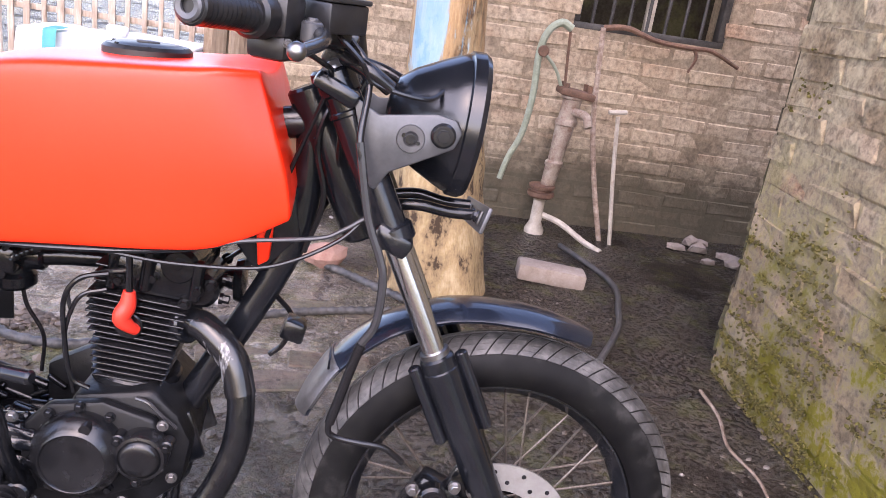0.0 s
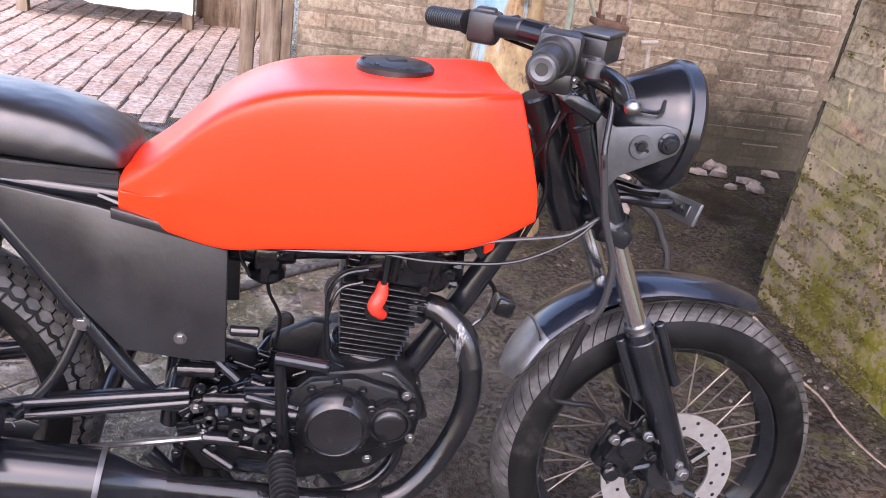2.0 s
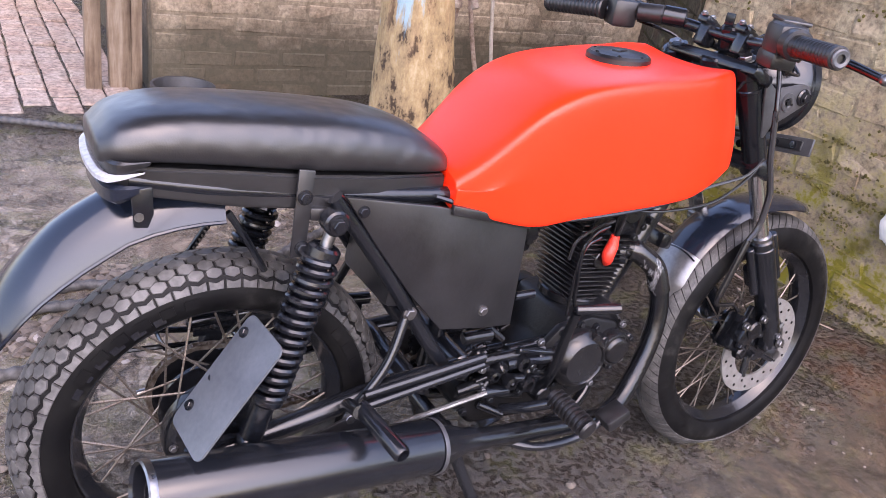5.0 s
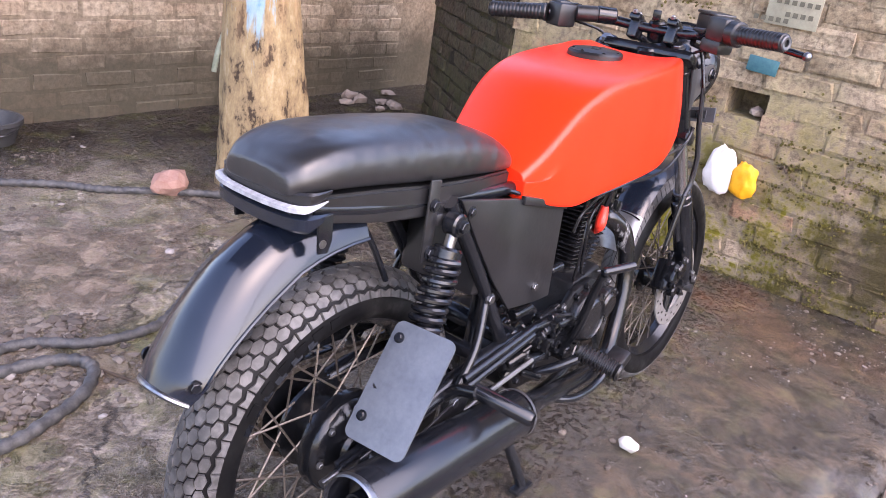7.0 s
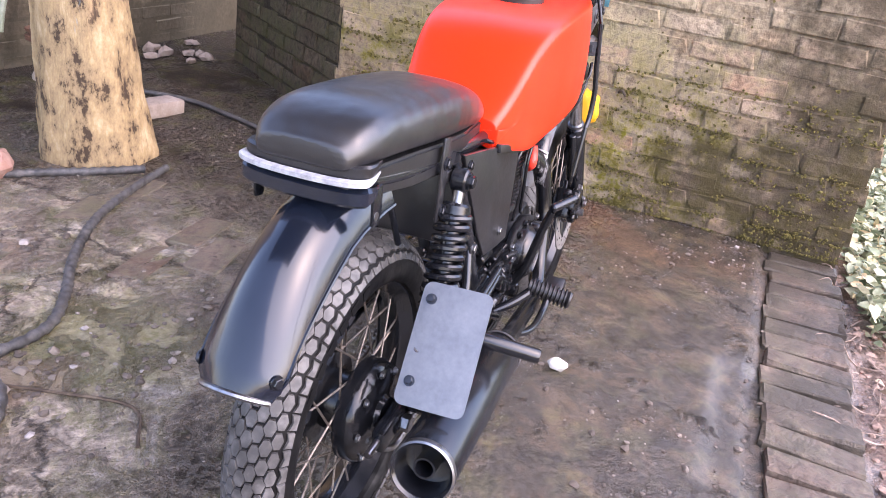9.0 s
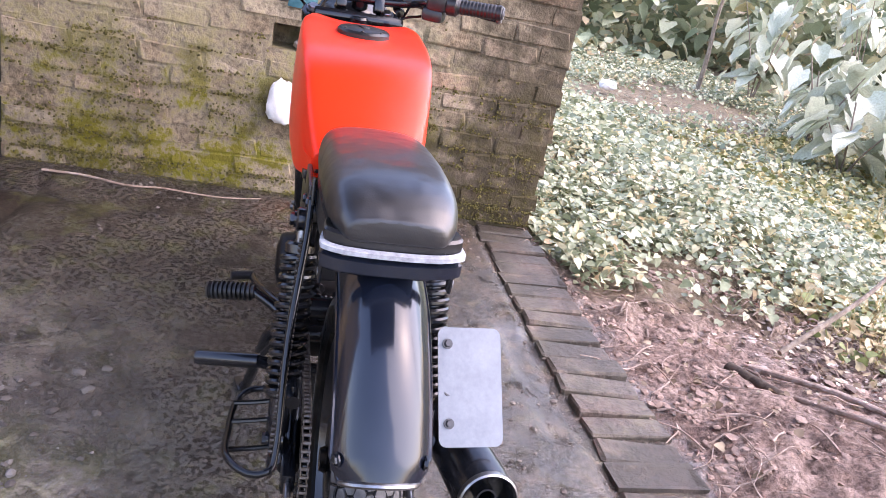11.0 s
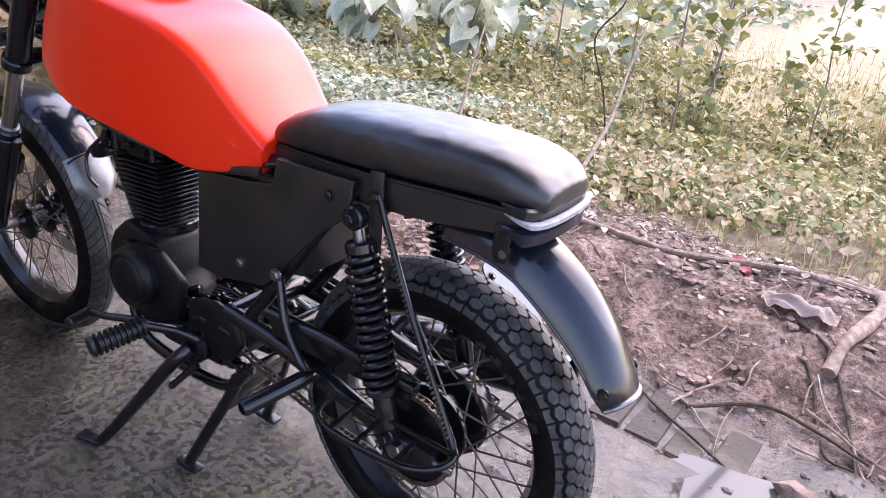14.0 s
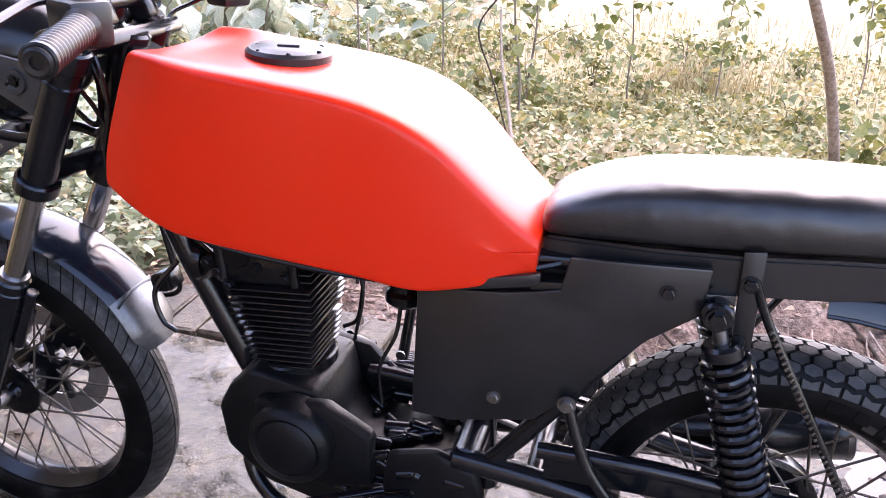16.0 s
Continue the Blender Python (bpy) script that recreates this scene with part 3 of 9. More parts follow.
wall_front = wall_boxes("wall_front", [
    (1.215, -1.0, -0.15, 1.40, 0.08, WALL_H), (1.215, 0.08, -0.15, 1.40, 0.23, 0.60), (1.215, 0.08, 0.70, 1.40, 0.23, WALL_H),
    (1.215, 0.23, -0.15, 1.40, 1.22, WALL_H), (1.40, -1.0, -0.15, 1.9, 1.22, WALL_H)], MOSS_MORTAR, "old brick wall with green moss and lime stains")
wall_end = plan_wall("wall_end", [(1.2135, 1.223), (2.0, 2.32), (2.3, 2.32), (2.3, 1.223)], -0.15, WALL_H, DARK_MORTAR, "damp slanting brick end of the front wall, shade put into its colour")
wall_back = wall_boxes("wall_back", [
    (-0.53, 2.845, -0.15, 0.92, 3.1, WALL_H), (0.92, 2.845, -0.15, 1.70, 3.1, 0.99), (0.92, 2.845, 1.75, 1.70, 3.1, WALL_H),
    (1.70, 2.845, -0.15, 4.2, 3.1, WALL_H)], PALE_MORTAR, "pale washed brick back wall with a barred window")
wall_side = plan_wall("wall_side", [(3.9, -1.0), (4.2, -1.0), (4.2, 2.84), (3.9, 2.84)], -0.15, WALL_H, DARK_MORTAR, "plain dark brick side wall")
# added box behind the window; dark mortar paints in the room's gloom
wall_room = wall_boxes("wall_room", [(0.3, 4.6, -0.15, 2.4, 4.7, 2.5), (0.2, 3.1, -0.15, 0.3, 4.7, 2.5), (2.4, 3.1, -0.15, 2.5, 4.7, 2.5), (0.3, 3.1, 2.4, 2.4, 4.6, 2.5)], DARK_MORTAR, "added room box behind the barred window, its gloom painted dark")

# ---- unseen roof slab over the porch, added and sized to block skylight ----
ROOFM = worn("unseen_roof_boards", (0.05, 0.04, 0.03), (0.09, 0.075, 0.06), (0.8, 0.95), 8.0, bumps=0.3)
bm = bmesh.new()
box(bm, (-0.75, 0.65, 3.02), (3.1, 2.6, 0.12), (0, 0, 0), 0.01)
roof = solid("ceiling", bm, ROOFM, "unseen dark roof slab added to block the sky", "ceiling", kind="structure", smooth=False)


# ---- motorcycle ----
bike = thing("motorcycle", -0.4, 0, 0, "red-tanked black cafe-style motorcycle on its centre stand", "motorcycle")
FA, RA, FW, RW = Vector((0.233, 0, 0.283)), Vector((-1.0055, 0, 0.3418)), 0.3008, 0.2825
GUARD, FRONT_GUARD = Vector((-1.006, 0, 0.350)), Vector((0.216, 0, 0.302))


# -- tank --
TANK_W = [(-0.697, 0.097), (-0.66, 0.106), (-0.6, 0.118), (-0.5, 0.131), (-0.38, 0.140), (-0.28, 0.141), (-0.2, 0.138), (-0.15, 0.132), (-0.105, 0.120)]
TANK_S = [(-0.697, 0.742), (-0.65, 0.775), (-0.6, 0.819), (-0.553, 0.855), (-0.5, 0.88), (-0.45, 0.894), (-0.4, 0.901), (-0.33, 0.908), (-0.25, 0.914), (-0.17, 0.921), (-0.105, 0.923)]
TANK_T = [(-0.697, 0.76), (-0.66, 0.786), (-0.62, 0.818), (-0.59, 0.844), (-0.55, 0.872), (-0.51, 0.891), (-0.47, 0.903), (-0.4, 0.913), (-0.3, 0.919), (-0.2, 0.922), (-0.105, 0.917)]
TANK_B = [(-0.697, 0.700), (-0.64, 0.688), (-0.56, 0.673), (-0.52, 0.671), (-0.47, 0.681), (-0.37, 0.690), (-0.28, 0.695), (-0.2, 0.702), (-0.15, 0.720), (-0.105, 0.752)]


def tank_ring(x):
    w, s, t, b = (lerp_table(T, x) for T in (TANK_W, TANK_S, TANK_T, TANK_B))
    half = [(0.0, b + 0.03), (w * 0.55, b + 0.008), (w * 0.90, b + 0.001), (w * 0.975, b), (w * 1.0, b + 0.008), (w * 1.006, b + 0.05), (w * 1.01, (b + s) / 2), (w * 0.990, s - 0.045),
            (w * 0.972, s - 0.010), (w * 0.962, s - 0.003), (w * 0.945, s + 0.0015), (w * 0.88, s + 0.006 + (t - s) * 0.10), (w * 0.66, s + 0.003 + (t - s) * 0.50), (w * 0.36, s + (t - s) * 0.88), (0.0, t)]
    return [(x, y, z) for y, z in half] + [(x, -y, z) for y, z in half[-2:0:-1]]


bm = bmesh.new()
xs = [-0.697, -0.6962, -0.692, -0.67, -0.645, -0.62, -0.59, -0.56, -0.52, -0.48, -0.44, -0.40, -0.36, -0.32, -0.28, -0.24, -0.20, -0.17, -0.145, -0.125, -0.111, -0.107]
loft(bm, [tank_ring(x) for x in xs], closed_ring=True)
for v in bm.verts:
    v.co.x += 0.024 * smooth(-0.46, -0.70, v.co.x)
    v.co.x += smooth(-0.32, -0.107, v.co.x) * 0.010
    v.co.x -= smooth(-0.26, -0.107, v.co.x) * lerp_table([(0.70, 0.022), (0.75, 0.004), (0.80, 0.012), (0.85, 0.030), (0.90, 0.046), (0.935, 0.060)], v.co.z)
tank = part("fuel_tank", bm, RED, bike, "glossy red fuel tank with a sculpted side line", angle=50)
tank.modifiers.new("soft", "SUBSURF").levels = 1
tank.modifiers["soft"].render_levels = 2
bm = bmesh.new()
lathe(bm, [(0, 0.009), (0.040, 0.0085), (0.046, 0.0055), (0.051, 0.0065), (0.056, 0.002), (0.056, -0.012), (0, -0.012)], (0, 0, 0), "z", 40)
bm.transform(pose(-0.316, 0.004, 0.922, 0, -1.5, 0))
cap = part("fuel_cap", bm, PLASTIC, tank, "round black fuel filler cap")
for a in range(6):
    part("cap_bolt", bolt(bmesh.new(), (-0.316 + 0.045 * math.cos(a), 0.004 + 0.045 * math.sin(a), 0.9265), (0, 0, 1), 0.003, 0.003), ENGINE, cap)
part("lock_cover", box(bmesh.new(), (-0.316, 0.004, 0.9315), (0.028, 0.016, 0.004), (0, 0, 20), 0.001), PLASTIC, cap)
for sy in (-1, 1):
    bm = tube([(-0.70, sy * 0.086, 0.723), (-0.56, sy * 0.110, 0.683), (-0.45, sy * 0.122, 0.680), (-0.3, sy * 0.128, 0.690), (-0.2, sy * 0.122, 0.706), (-0.14, sy * 0.112, 0.738)], 0.004, 6)
    part("tank_edge", bm, BLACK, tank, "dark lower edge of the tank")
bm = bmesh.new()
prism(bm, [(-0.16, 0.745), (-0.13, 0.76), (-0.135, 0.665), (-0.15, 0.655)], -0.035, -0.02, 0.004)
part("tank_mount", bm, RED, tank, "red tank mounting tab")

# -- seat --
SEAT_Y = 0.003
SEAT_B = [(-1.185, 0.786), (-1.157, 0.787), (-1.10, 0.788), (-1.04, 0.784), (-0.964, 0.776), (-0.89, 0.768), (-0.80, 0.762), (-0.70, 0.753)]
SEAT_T = [(-1.185, 0.819), (-1.168, 0.837), (-1.12, 0.851), (-1.05, 0.854), (-0.95, 0.85), (-0.87, 0.844), (-0.8, 0.837), (-0.74, 0.823), (-0.69, 0.799), (-0.664, 0.775)]
SEAT_W = [(-1.188, 0.060), (-1.165, 0.077), (-1.1, 0.085), (-0.95, 0.090), (-0.82, 0.089), (-0.74, 0.084), (-0.69, 0.076), (-0.664, 0.066)]


def seat_ring(x):
    b, t, w = lerp_table(SEAT_B, x), lerp_table(SEAT_T, x), lerp_table(SEAT_W, x)
    t = max(t, b + 0.012)
    h = t - b
    half = [(0, b), (w * 0.9, b), (w * 0.985, b + h * 0.07), (w * 1.02, b + h * 0.28), (w * 1.0, b + h * 0.52), (w * 0.93, b + h * 0.74), (w * 0.80, b + h * 0.89), (w * 0.5, b + h * 0.98), (0, t)]
    return [(x, y + SEAT_Y, z) for y, z in half] + [(x, SEAT_Y - y, z) for y, z in half[-2:0:-1]]


bm = bmesh.new()
loft(bm, [[(px + 0.026 * smooth(-1.05, -1.19, px), py, pz) for px, py, pz in seat_ring(x)] for x in (-1.190, -1.184, -1.170, -1.145, -1.1, -1.05, -1.0, -0.95, -0.9, -0.85, -0.8, -0.76, -0.73, -0.705, -0.683, -0.666)], closed_ring=True)
seat = part("seat", bm, VINYL, bike, "long black padded vinyl seat", angle=60)
seat.modifiers.new("soft", "SUBSURF").levels = 1
seat.modifiers["soft"].render_levels = 2
rings = []
for x in (-1.156, -1.14, -1.11, -1.0, -0.9, -0.8, -0.675):
    w = lerp_table(SEAT_W, x - 0.02 * smooth(-1.08, -1.15, x)) * 0.97
    zt = lerp_table(SEAT_B, x) - 0.003
    zb = zt - (0.036 + 0.014 * smooth(-1.15, -1.0, x))
    rings.append([(x, SEAT_Y - w, zb), (x, SEAT_Y - w - 0.001, zt), (x, SEAT_Y + w + 0.001, zt), (x, SEAT_Y + w, zb)])
bm = loft(bmesh.new(), rings, closed_ring=True)
bmesh.ops.bevel(bm, geom=bm.edges[:], offset=0.004, segments=2, affect="EDGES")
seat_pan = part("seat_pan", bm, PANEL, bike, "black sheet-metal seat base with dented edge")
for sy in (-1, 1):
    bm = prism(bmesh.new(), [(-0.900, 0.722), (-0.668, 0.700), (-0.668, 0.677), (-0.700, 0.684), (-0.900, 0.703)], SEAT_Y + sy * 0.084, SEAT_Y + sy * 0.0955, 0.002)
    part("rail_strip", bm, PANEL, seat_pan)



def rim_band(out, up, down, depth, dz, shrink):
    """A band that runs round the tail of the seat."""
    pts = [(-1.118, -0.093, 0.780), (-1.146, -0.088, 0.776), (-1.158, -0.068, 0.774), (-1.162, -0.035, 0.773), (-1.163, 0, 0.773), (-1.162, 0.035, 0.773), (-1.158, 0.068, 0.774), (-1.146, 0.088, 0.776), (-1.118, 0.093, 0.780)]
    rings = []
    line = catmull([(x + shrink, y * (1 - shrink * 2) + SEAT_Y, z + dz) for x, y, z in pts], 5)
    for i, p in enumerate(line):
        o = Vector((p.x + 1.06, (p.y - SEAT_Y) * 0.9, 0)).normalized()
        f = min(1.0, 0.2 + 0.8 * min(i, len(line) - 1 - i) / 6)
        q = p - o * (1 - f) * 0.012
        rings.append([q + Vector((0, 0, up * f)), q + o * out * f + Vector((0, 0, up * 0.6 * f)), q + o * out * f - Vector((0, 0, down * 0.6 * f)), q - Vector((0, 0, down * f)), q - o * depth * f])
    return loft(bmesh.new(), rings, closed_ring=True)


part("tail_strip", rim_band(0.008, 0.0050, 0.0050, 0.01, 0.0, 0.0), STRIP, bike, "white tail light strip round the seat end", angle=30)
part("tail_bumper", rim_band(0.008, 0.012, 0.014, 0.02, -0.020, 0.006), FENDER, bike, "glossy black rim under the tail strip", angle=30)
part("tail_pad", rim_band(0.004, 0.008, 0.012, 0.03, 0.012, 0.008), PANEL, bike, "grey-black tape over the seat end", angle=30)


# -- wheels --
def wheel(name, c, R, width, label, hub_r, tread, rim_mat=BLACK):
    w = thing(name, c.x, c.y, c.z, label, "wheel")
    del w["category"]
    under(w, bike)
    w.matrix_parent_inverse = bike.matrix_basis.inverted()
    h = width / 2
    prof = []
    for k in range(25):
        a = math.pi * (k / 24) * 1.36 - math.pi * 0.18
        prof.append((R - 0.052 + 0.052 * math.sin(a) if math.sin(a) > 0 else R - 0.052 + 0.040 * math.sin(a), -h * math.cos(a)))
    prof += [(R - 0.078, h * 0.55), (R - 0.078, -h * 0.55)]
    bm = lathe(bmesh.new(), prof, c, "y", 96, closed=True)
    tyre = part("tyre", bm, RUBBER, w, "black rubber tyre with dusty tread", angle=35)
    bm = bmesh.new()
    tread(bm, c, R, h)
    part("tread", bm, DUSTY, tyre, "moulded tread blocks", angle=30)
    # rim
    ri = R - 0.083
    prof = [(ri + 0.014, -h * 0.62), (ri + 0.016, -h * 0.70), (ri + 0.004, -h * 0.70), (ri, -h * 0.55), (ri - 0.010, -h * 0.25), (ri - 0.012, 0), (ri - 0.010, h * 0.25), (ri, h * 0.55), (ri + 0.004, h * 0.70), (ri + 0.016, h * 0.70), (ri + 0.014, h * 0.62), (ri + 0.004, h * 0.3), (ri + 0.004, -h * 0.3)]
    part("rim", lathe(bmesh.new(), prof, c, "y", 72, closed=True), rim_mat, w, "black painted steel rim", angle=25)
    for sg in (-1, 1):
        part("rim_edge", lathe(bmesh.new(), [(ri + 0.0145, sg * h * 0.66), (ri + 0.0175, sg * h * 0.70), (ri + 0.0165, sg * h * 0.745), (ri + 0.0135, sg * h * 0.72)], c, "y", 72, closed=True), STEEL, w, "worn bright rim edge")
    # hub
    prof = [(0, -0.045), (0.018, -0.045), (0.022, -0.035), (hub_r, -0.032), (hub_r + 0.006, -0.030), (hub_r + 0.006, -0.022), (hub_r * 0.75, -0.018), (hub_r * 0.7, 0.018), (hub_r + 0.006, 0.022), (hub_r + 0.006, 0.030), (hub_r, 0.032), (0.022, 0.035), (0.018, 0.045), (0, 0.045)]
    part("hub", lathe(bmesh.new(), prof, c, "y", 36), ENGINE, w)
    sp = bmesh.new()
    sweep(sp, [(0, 0, 0), (0, 0, 1)], 0.0019, 5, False)
    me = bpy.data.meshes.new("spoke")
    sp.to_mesh(me)
    sp.free()
    me.materials.append(SPOKE)
    for k in range(36):
        side = -1 if k % 2 else 1
        a0 = 2 * math.pi * (k // 2) / 18 + (0.17 if side > 0 else 0)
        lead = 0.85 if (k // 2) % 2 else -0.85
        p = c + Vector((hub_r * math.cos(a0 + lead), side * 0.026, hub_r * math.sin(a0 + lead)))
        q = c + Vector(((ri - 0.010) * math.cos(a0), side * 0.006, (ri - 0.010) * math.sin(a0)))
        ob = new("spoke", me)
        d = q - p
        ob.matrix_basis = Matrix.Translation(p) @ d.to_track_quat("Z", "Y").to_matrix().to_4x4() @ Matrix.Diagonal((1, 1, d.length, 1))
        under(ob, w)
    return w, tyre


def patch(bm, c, R, h, ang, a_span, u0, u1, lift=0.005, skew=0.0, inset=0.75):
    """A raised block on the tyre's crown between cross positions u0 and u1 (-1 to 1)."""
    def at(a, u, r_add):
        th = u * 1.25
        r = R - 0.052 + (0.052 + r_add) * math.cos(th)
        y = (h + r_add) * math.sin(th)
        return c + Vector((r * math.cos(a), y, r * math.sin(a)))
    um, am = (u0 + u1) / 2, ang
    quad = [(ang - a_span / 2 + skew * u0, u0), (ang + a_span / 2 + skew * u0, u0), (ang + a_span / 2 + skew * u1, u1), (ang - a_span / 2 + skew * u1, u1)]
    n = 2
    low = [bm.verts.new(at(a, u, -0.002)) for a, u in quad]
    top = [bm.verts.new(at(am + skew * um + (a - am - skew * um) * (0.5 + inset / 2), um + (u - um) * (0.5 + inset / 2), lift)) for a, u in quad]
    bm.faces.new(top)
    for k in range(4):
        bm.faces.new((low[k], low[(k + 1) % 4], top[(k + 1) % 4], top[k]))


def tread_block(bm, c, R, h, outline, lift, shrink=0.86):
    """A raised block from an outline of (angle, cross position) points."""
    def at(a, u, r_add):
        th = u * 1.25
        return c + Vector(((R - 0.052 + (0.052 + r_add) * math.cos(th)) * math.cos(a), (h + r_add) * math.sin(th), (R - 0.052 + (0.052 + r_add) * math.cos(th)) * math.sin(a)))
    am, um = sum(a for a, u in outline) / len(outline), sum(u for a, u in outline) / len(outline)
    low = [bm.verts.new(at(a, u, -0.003)) for a, u in outline]
    top = [bm.verts.new(at(am + (a - am) * shrink, um + (u - um) * shrink, lift)) for a, u in outline]
    mid = bm.verts.new(at(am, um, lift))
    n = len(outline)
    for k in range(n):
        bm.faces.new((top[k], top[(k + 1) % n], mid))
        bm.faces.new((low[k], low[(k + 1) % n], top[(k + 1) % n], top[k]))


def tread_rear(bm, c, R, h):
    n = 66
    s = 2 * math.pi / n
    for k in range(n):
        for row in range(-3, 4):
            a, u = s * (k + 0.5 * (row % 2)) + 0.05 * abs(row * 0.22), row * 0.215
            wide = 0.15 if row % 2 else 0.165
            tread_block(bm, c, R, h, [(a + s * 0.06, u + wide), (a + s * 0.5, u + 0.06), (a + s * 0.46, u - 0.085), (a - s * 0.06, u - wide), (a - s * 0.5, u - 0.06), (a - s * 0.46, u + 0.085)], 0.0032, 0.84)
        for sg in (-1, 1):
            a = s * (k + 0.5) + 0.03
            tread_block(bm, c, R, h, [(a - s * 0.5, sg * 0.80), (a, sg * 0.87), (a + s * 0.5, sg * 0.80), (a + s * 0.5, sg * 1.02), (a - s * 0.5, sg * 1.02)], 0.0035, 0.82)


def tread_front(bm, c, R, h):
    n = 76
    s = 2 * math.pi / n
    for k in range(n):
        for sg in (-1, 1):
            cuts = [0.10, 0.24, 0.38, 0.52, 0.66, 0.78]
            for u0, u1 in zip(cuts, cuts[1:]):
                a0, a1 = s * k + 0.16 * u0, s * k + 0.16 * u1
                tread_block(bm, c, R, h, [(a0 - s * 0.45, sg * u0), (a0 + s * 0.45, sg * u0), (a1 + s * 0.45, sg * u1), (a1 - s * 0.45, sg * u1)], 0.0016, 0.97)
        tread_block(bm, c, R, h, [(s * k - s * 0.5, -0.06), (s * k + s * 0.5, -0.06), (s * k + s * 0.5, 0.06), (s * k - s * 0.5, 0.06)], 0.0022, 0.98)


front_wheel, front_tyre = wheel("front_wheel", FA, FW, 0.082, "spoked front wheel with a ribbed tyre and disc brake", 0.045, tread_front)
rear_wheel, rear_tyre = wheel("rear_wheel", RA, RW, 0.094, "spoked rear wheel with a block-pattern tyre", 0.070, tread_rear)
for start, count in ((1.75, 6), (0.35, 3), (4.2, 6), (5.6, 3)):
    for k in range(count):
        for sg in (-1, 1):
            a = start + 0.15 * k
            bm = bmesh.new()
            tread_block(bm, RA, RW, 0.047, [(a - 0.045, sg * 1.12), (a + 0.045, sg * 1.12), (a + 0.045, sg * 1.36), (a - 0.045, sg * 1.36)], 0.0014, 0.95)
            part("raised_mark", bm, RUBBER, rear_tyre, "raised plain bar on the tyre sidewall")

# sidewall marks of the rear tyre, plain raised bars
for i, (a0, wd) in enumerate([(2.62, 0.05), (2.50, 0.03), (2.38, 0.05), (2.25, 0.06), (2.10, 0.06), (1.96, 0.05)]):
    for sy in (-1, 1):
        bm = bmesh.new()
        n = 4
        for k in range(n):
            a1, a2 = a0 + wd * (k / n - 0.5) * 1.5, a0 + wd * ((k + 1) / n - 0.5) * 1.5
            for r1, r2 in ((RW - 0.064, RW - 0.036),):
                q = [(a1, r1), (a2, r1), (a2, r2), (a1, r2)]
                off = lambda r: sy * (0.0475 - 0.012 * max(0.0, (r - RW + 0.05) / 0.05) + 0.0005)
                vs = [bm.verts.new(RA + Vector((r * math.cos(a), off(r), r * math.sin(a)))) for a, r in q]
                bm.faces.new(vs)
        ob = part("sidewall_mark", bm, BLACK, rear_tyre)

# brake disc and caliper
bm = bmesh.new()
prof = [(0.078, -0.066), (0.120, -0.066), (0.120, -0.070), (0.078, -0.070)]
lathe(bm, prof, FA, "y", 60, closed=True)
disc = part("brake_disc", bm, DISC, front_wheel, "bare steel drilled brake disc")
# flat black dots paint the dark of the drilled holes
bm = bmesh.new()
for k in range(30):
    a = 2 * math.pi * k / 30
    r = 0.092 if k % 2 else 0.108
    p = FA + Vector((r * math.cos(a), -0.0703, r * math.sin(a)))
    cyl(bm, p, p + Vector((0, -0.0006, 0)), 0.0036, 8)
part("disc_holes", bm, BLACK, disc)
bm = bmesh.new()
for k in range(5):
    a = 2 * math.pi * k / 5 + 0.3
    sweep(bm, [FA + Vector((0.035 * math.cos(a), -0.062, 0.035 * math.sin(a))), FA + Vector((0.082 * math.cos(a + 0.3), -0.066, 0.082 * math.sin(a + 0.3)))], 0.008, 8, False)
lathe(bm, [(0, -0.075), (0.036, -0.072), (0.040, -0.066), (0.040, -0.04)], FA, "y", 30)
part("disc_carrier", bm, BLACK, disc)
bm = bmesh.new()
cc = FA + Vector((-0.105, -0.078, 0.055))
box(bm, cc, (0.075, 0.050, 0.085), (0, 25, 0), 0.012)
box(bm, cc + Vector((-0.012, -0.016, 0.012)), (0.045, 0.045, 0.05), (0, 25, 0), 0.010)
cyl(bm, cc + Vector((0.0, -0.02, 0.025)), cc + Vector((0.0, -0.045, 0.025)), 0.022, 18, bevel=0.004)
cyl(bm, cc + Vector((-0.02, -0.02, -0.03)), cc + Vector((-0.02, -0.040, -0.03)), 0.015, 18, bevel=0.004)
box(bm, cc + Vector((0.05, 0.008, 0.02)), (0.06, 0.014, 0.06), (0, 25, 0), 0.004)
caliper = part("brake_caliper", bm, ENGINE, bike, "black oily front brake caliper")
for d in ((0.03, -0.03, 0.045), (-0.03, -0.035, 0.04), (-0.03, -0.03, -0.01), (0.02, -0.03, -0.04), (0.06, -0.012, 0.03), (0.055, -0.012, -0.005)):
    part("caliper_bolt", bolt(bmesh.new(), cc + Vector(d), (0, -1, 0), 0.007, 0.012), STEEL if d[2] > 0.01 else ENGINE, caliper)

# -- fork --
FT, FB = Vector((-0.070, 0, 0.925)), Vector((0.248, 0, 0.285))
fdir = (FB - FT).normalized()


def fork_pt(s, y, off=0.0):
    return FT + (FB - FT) * s + Vector((fdir.z, 0, -fdir.x)) * -off + Vector((0, y, 0))


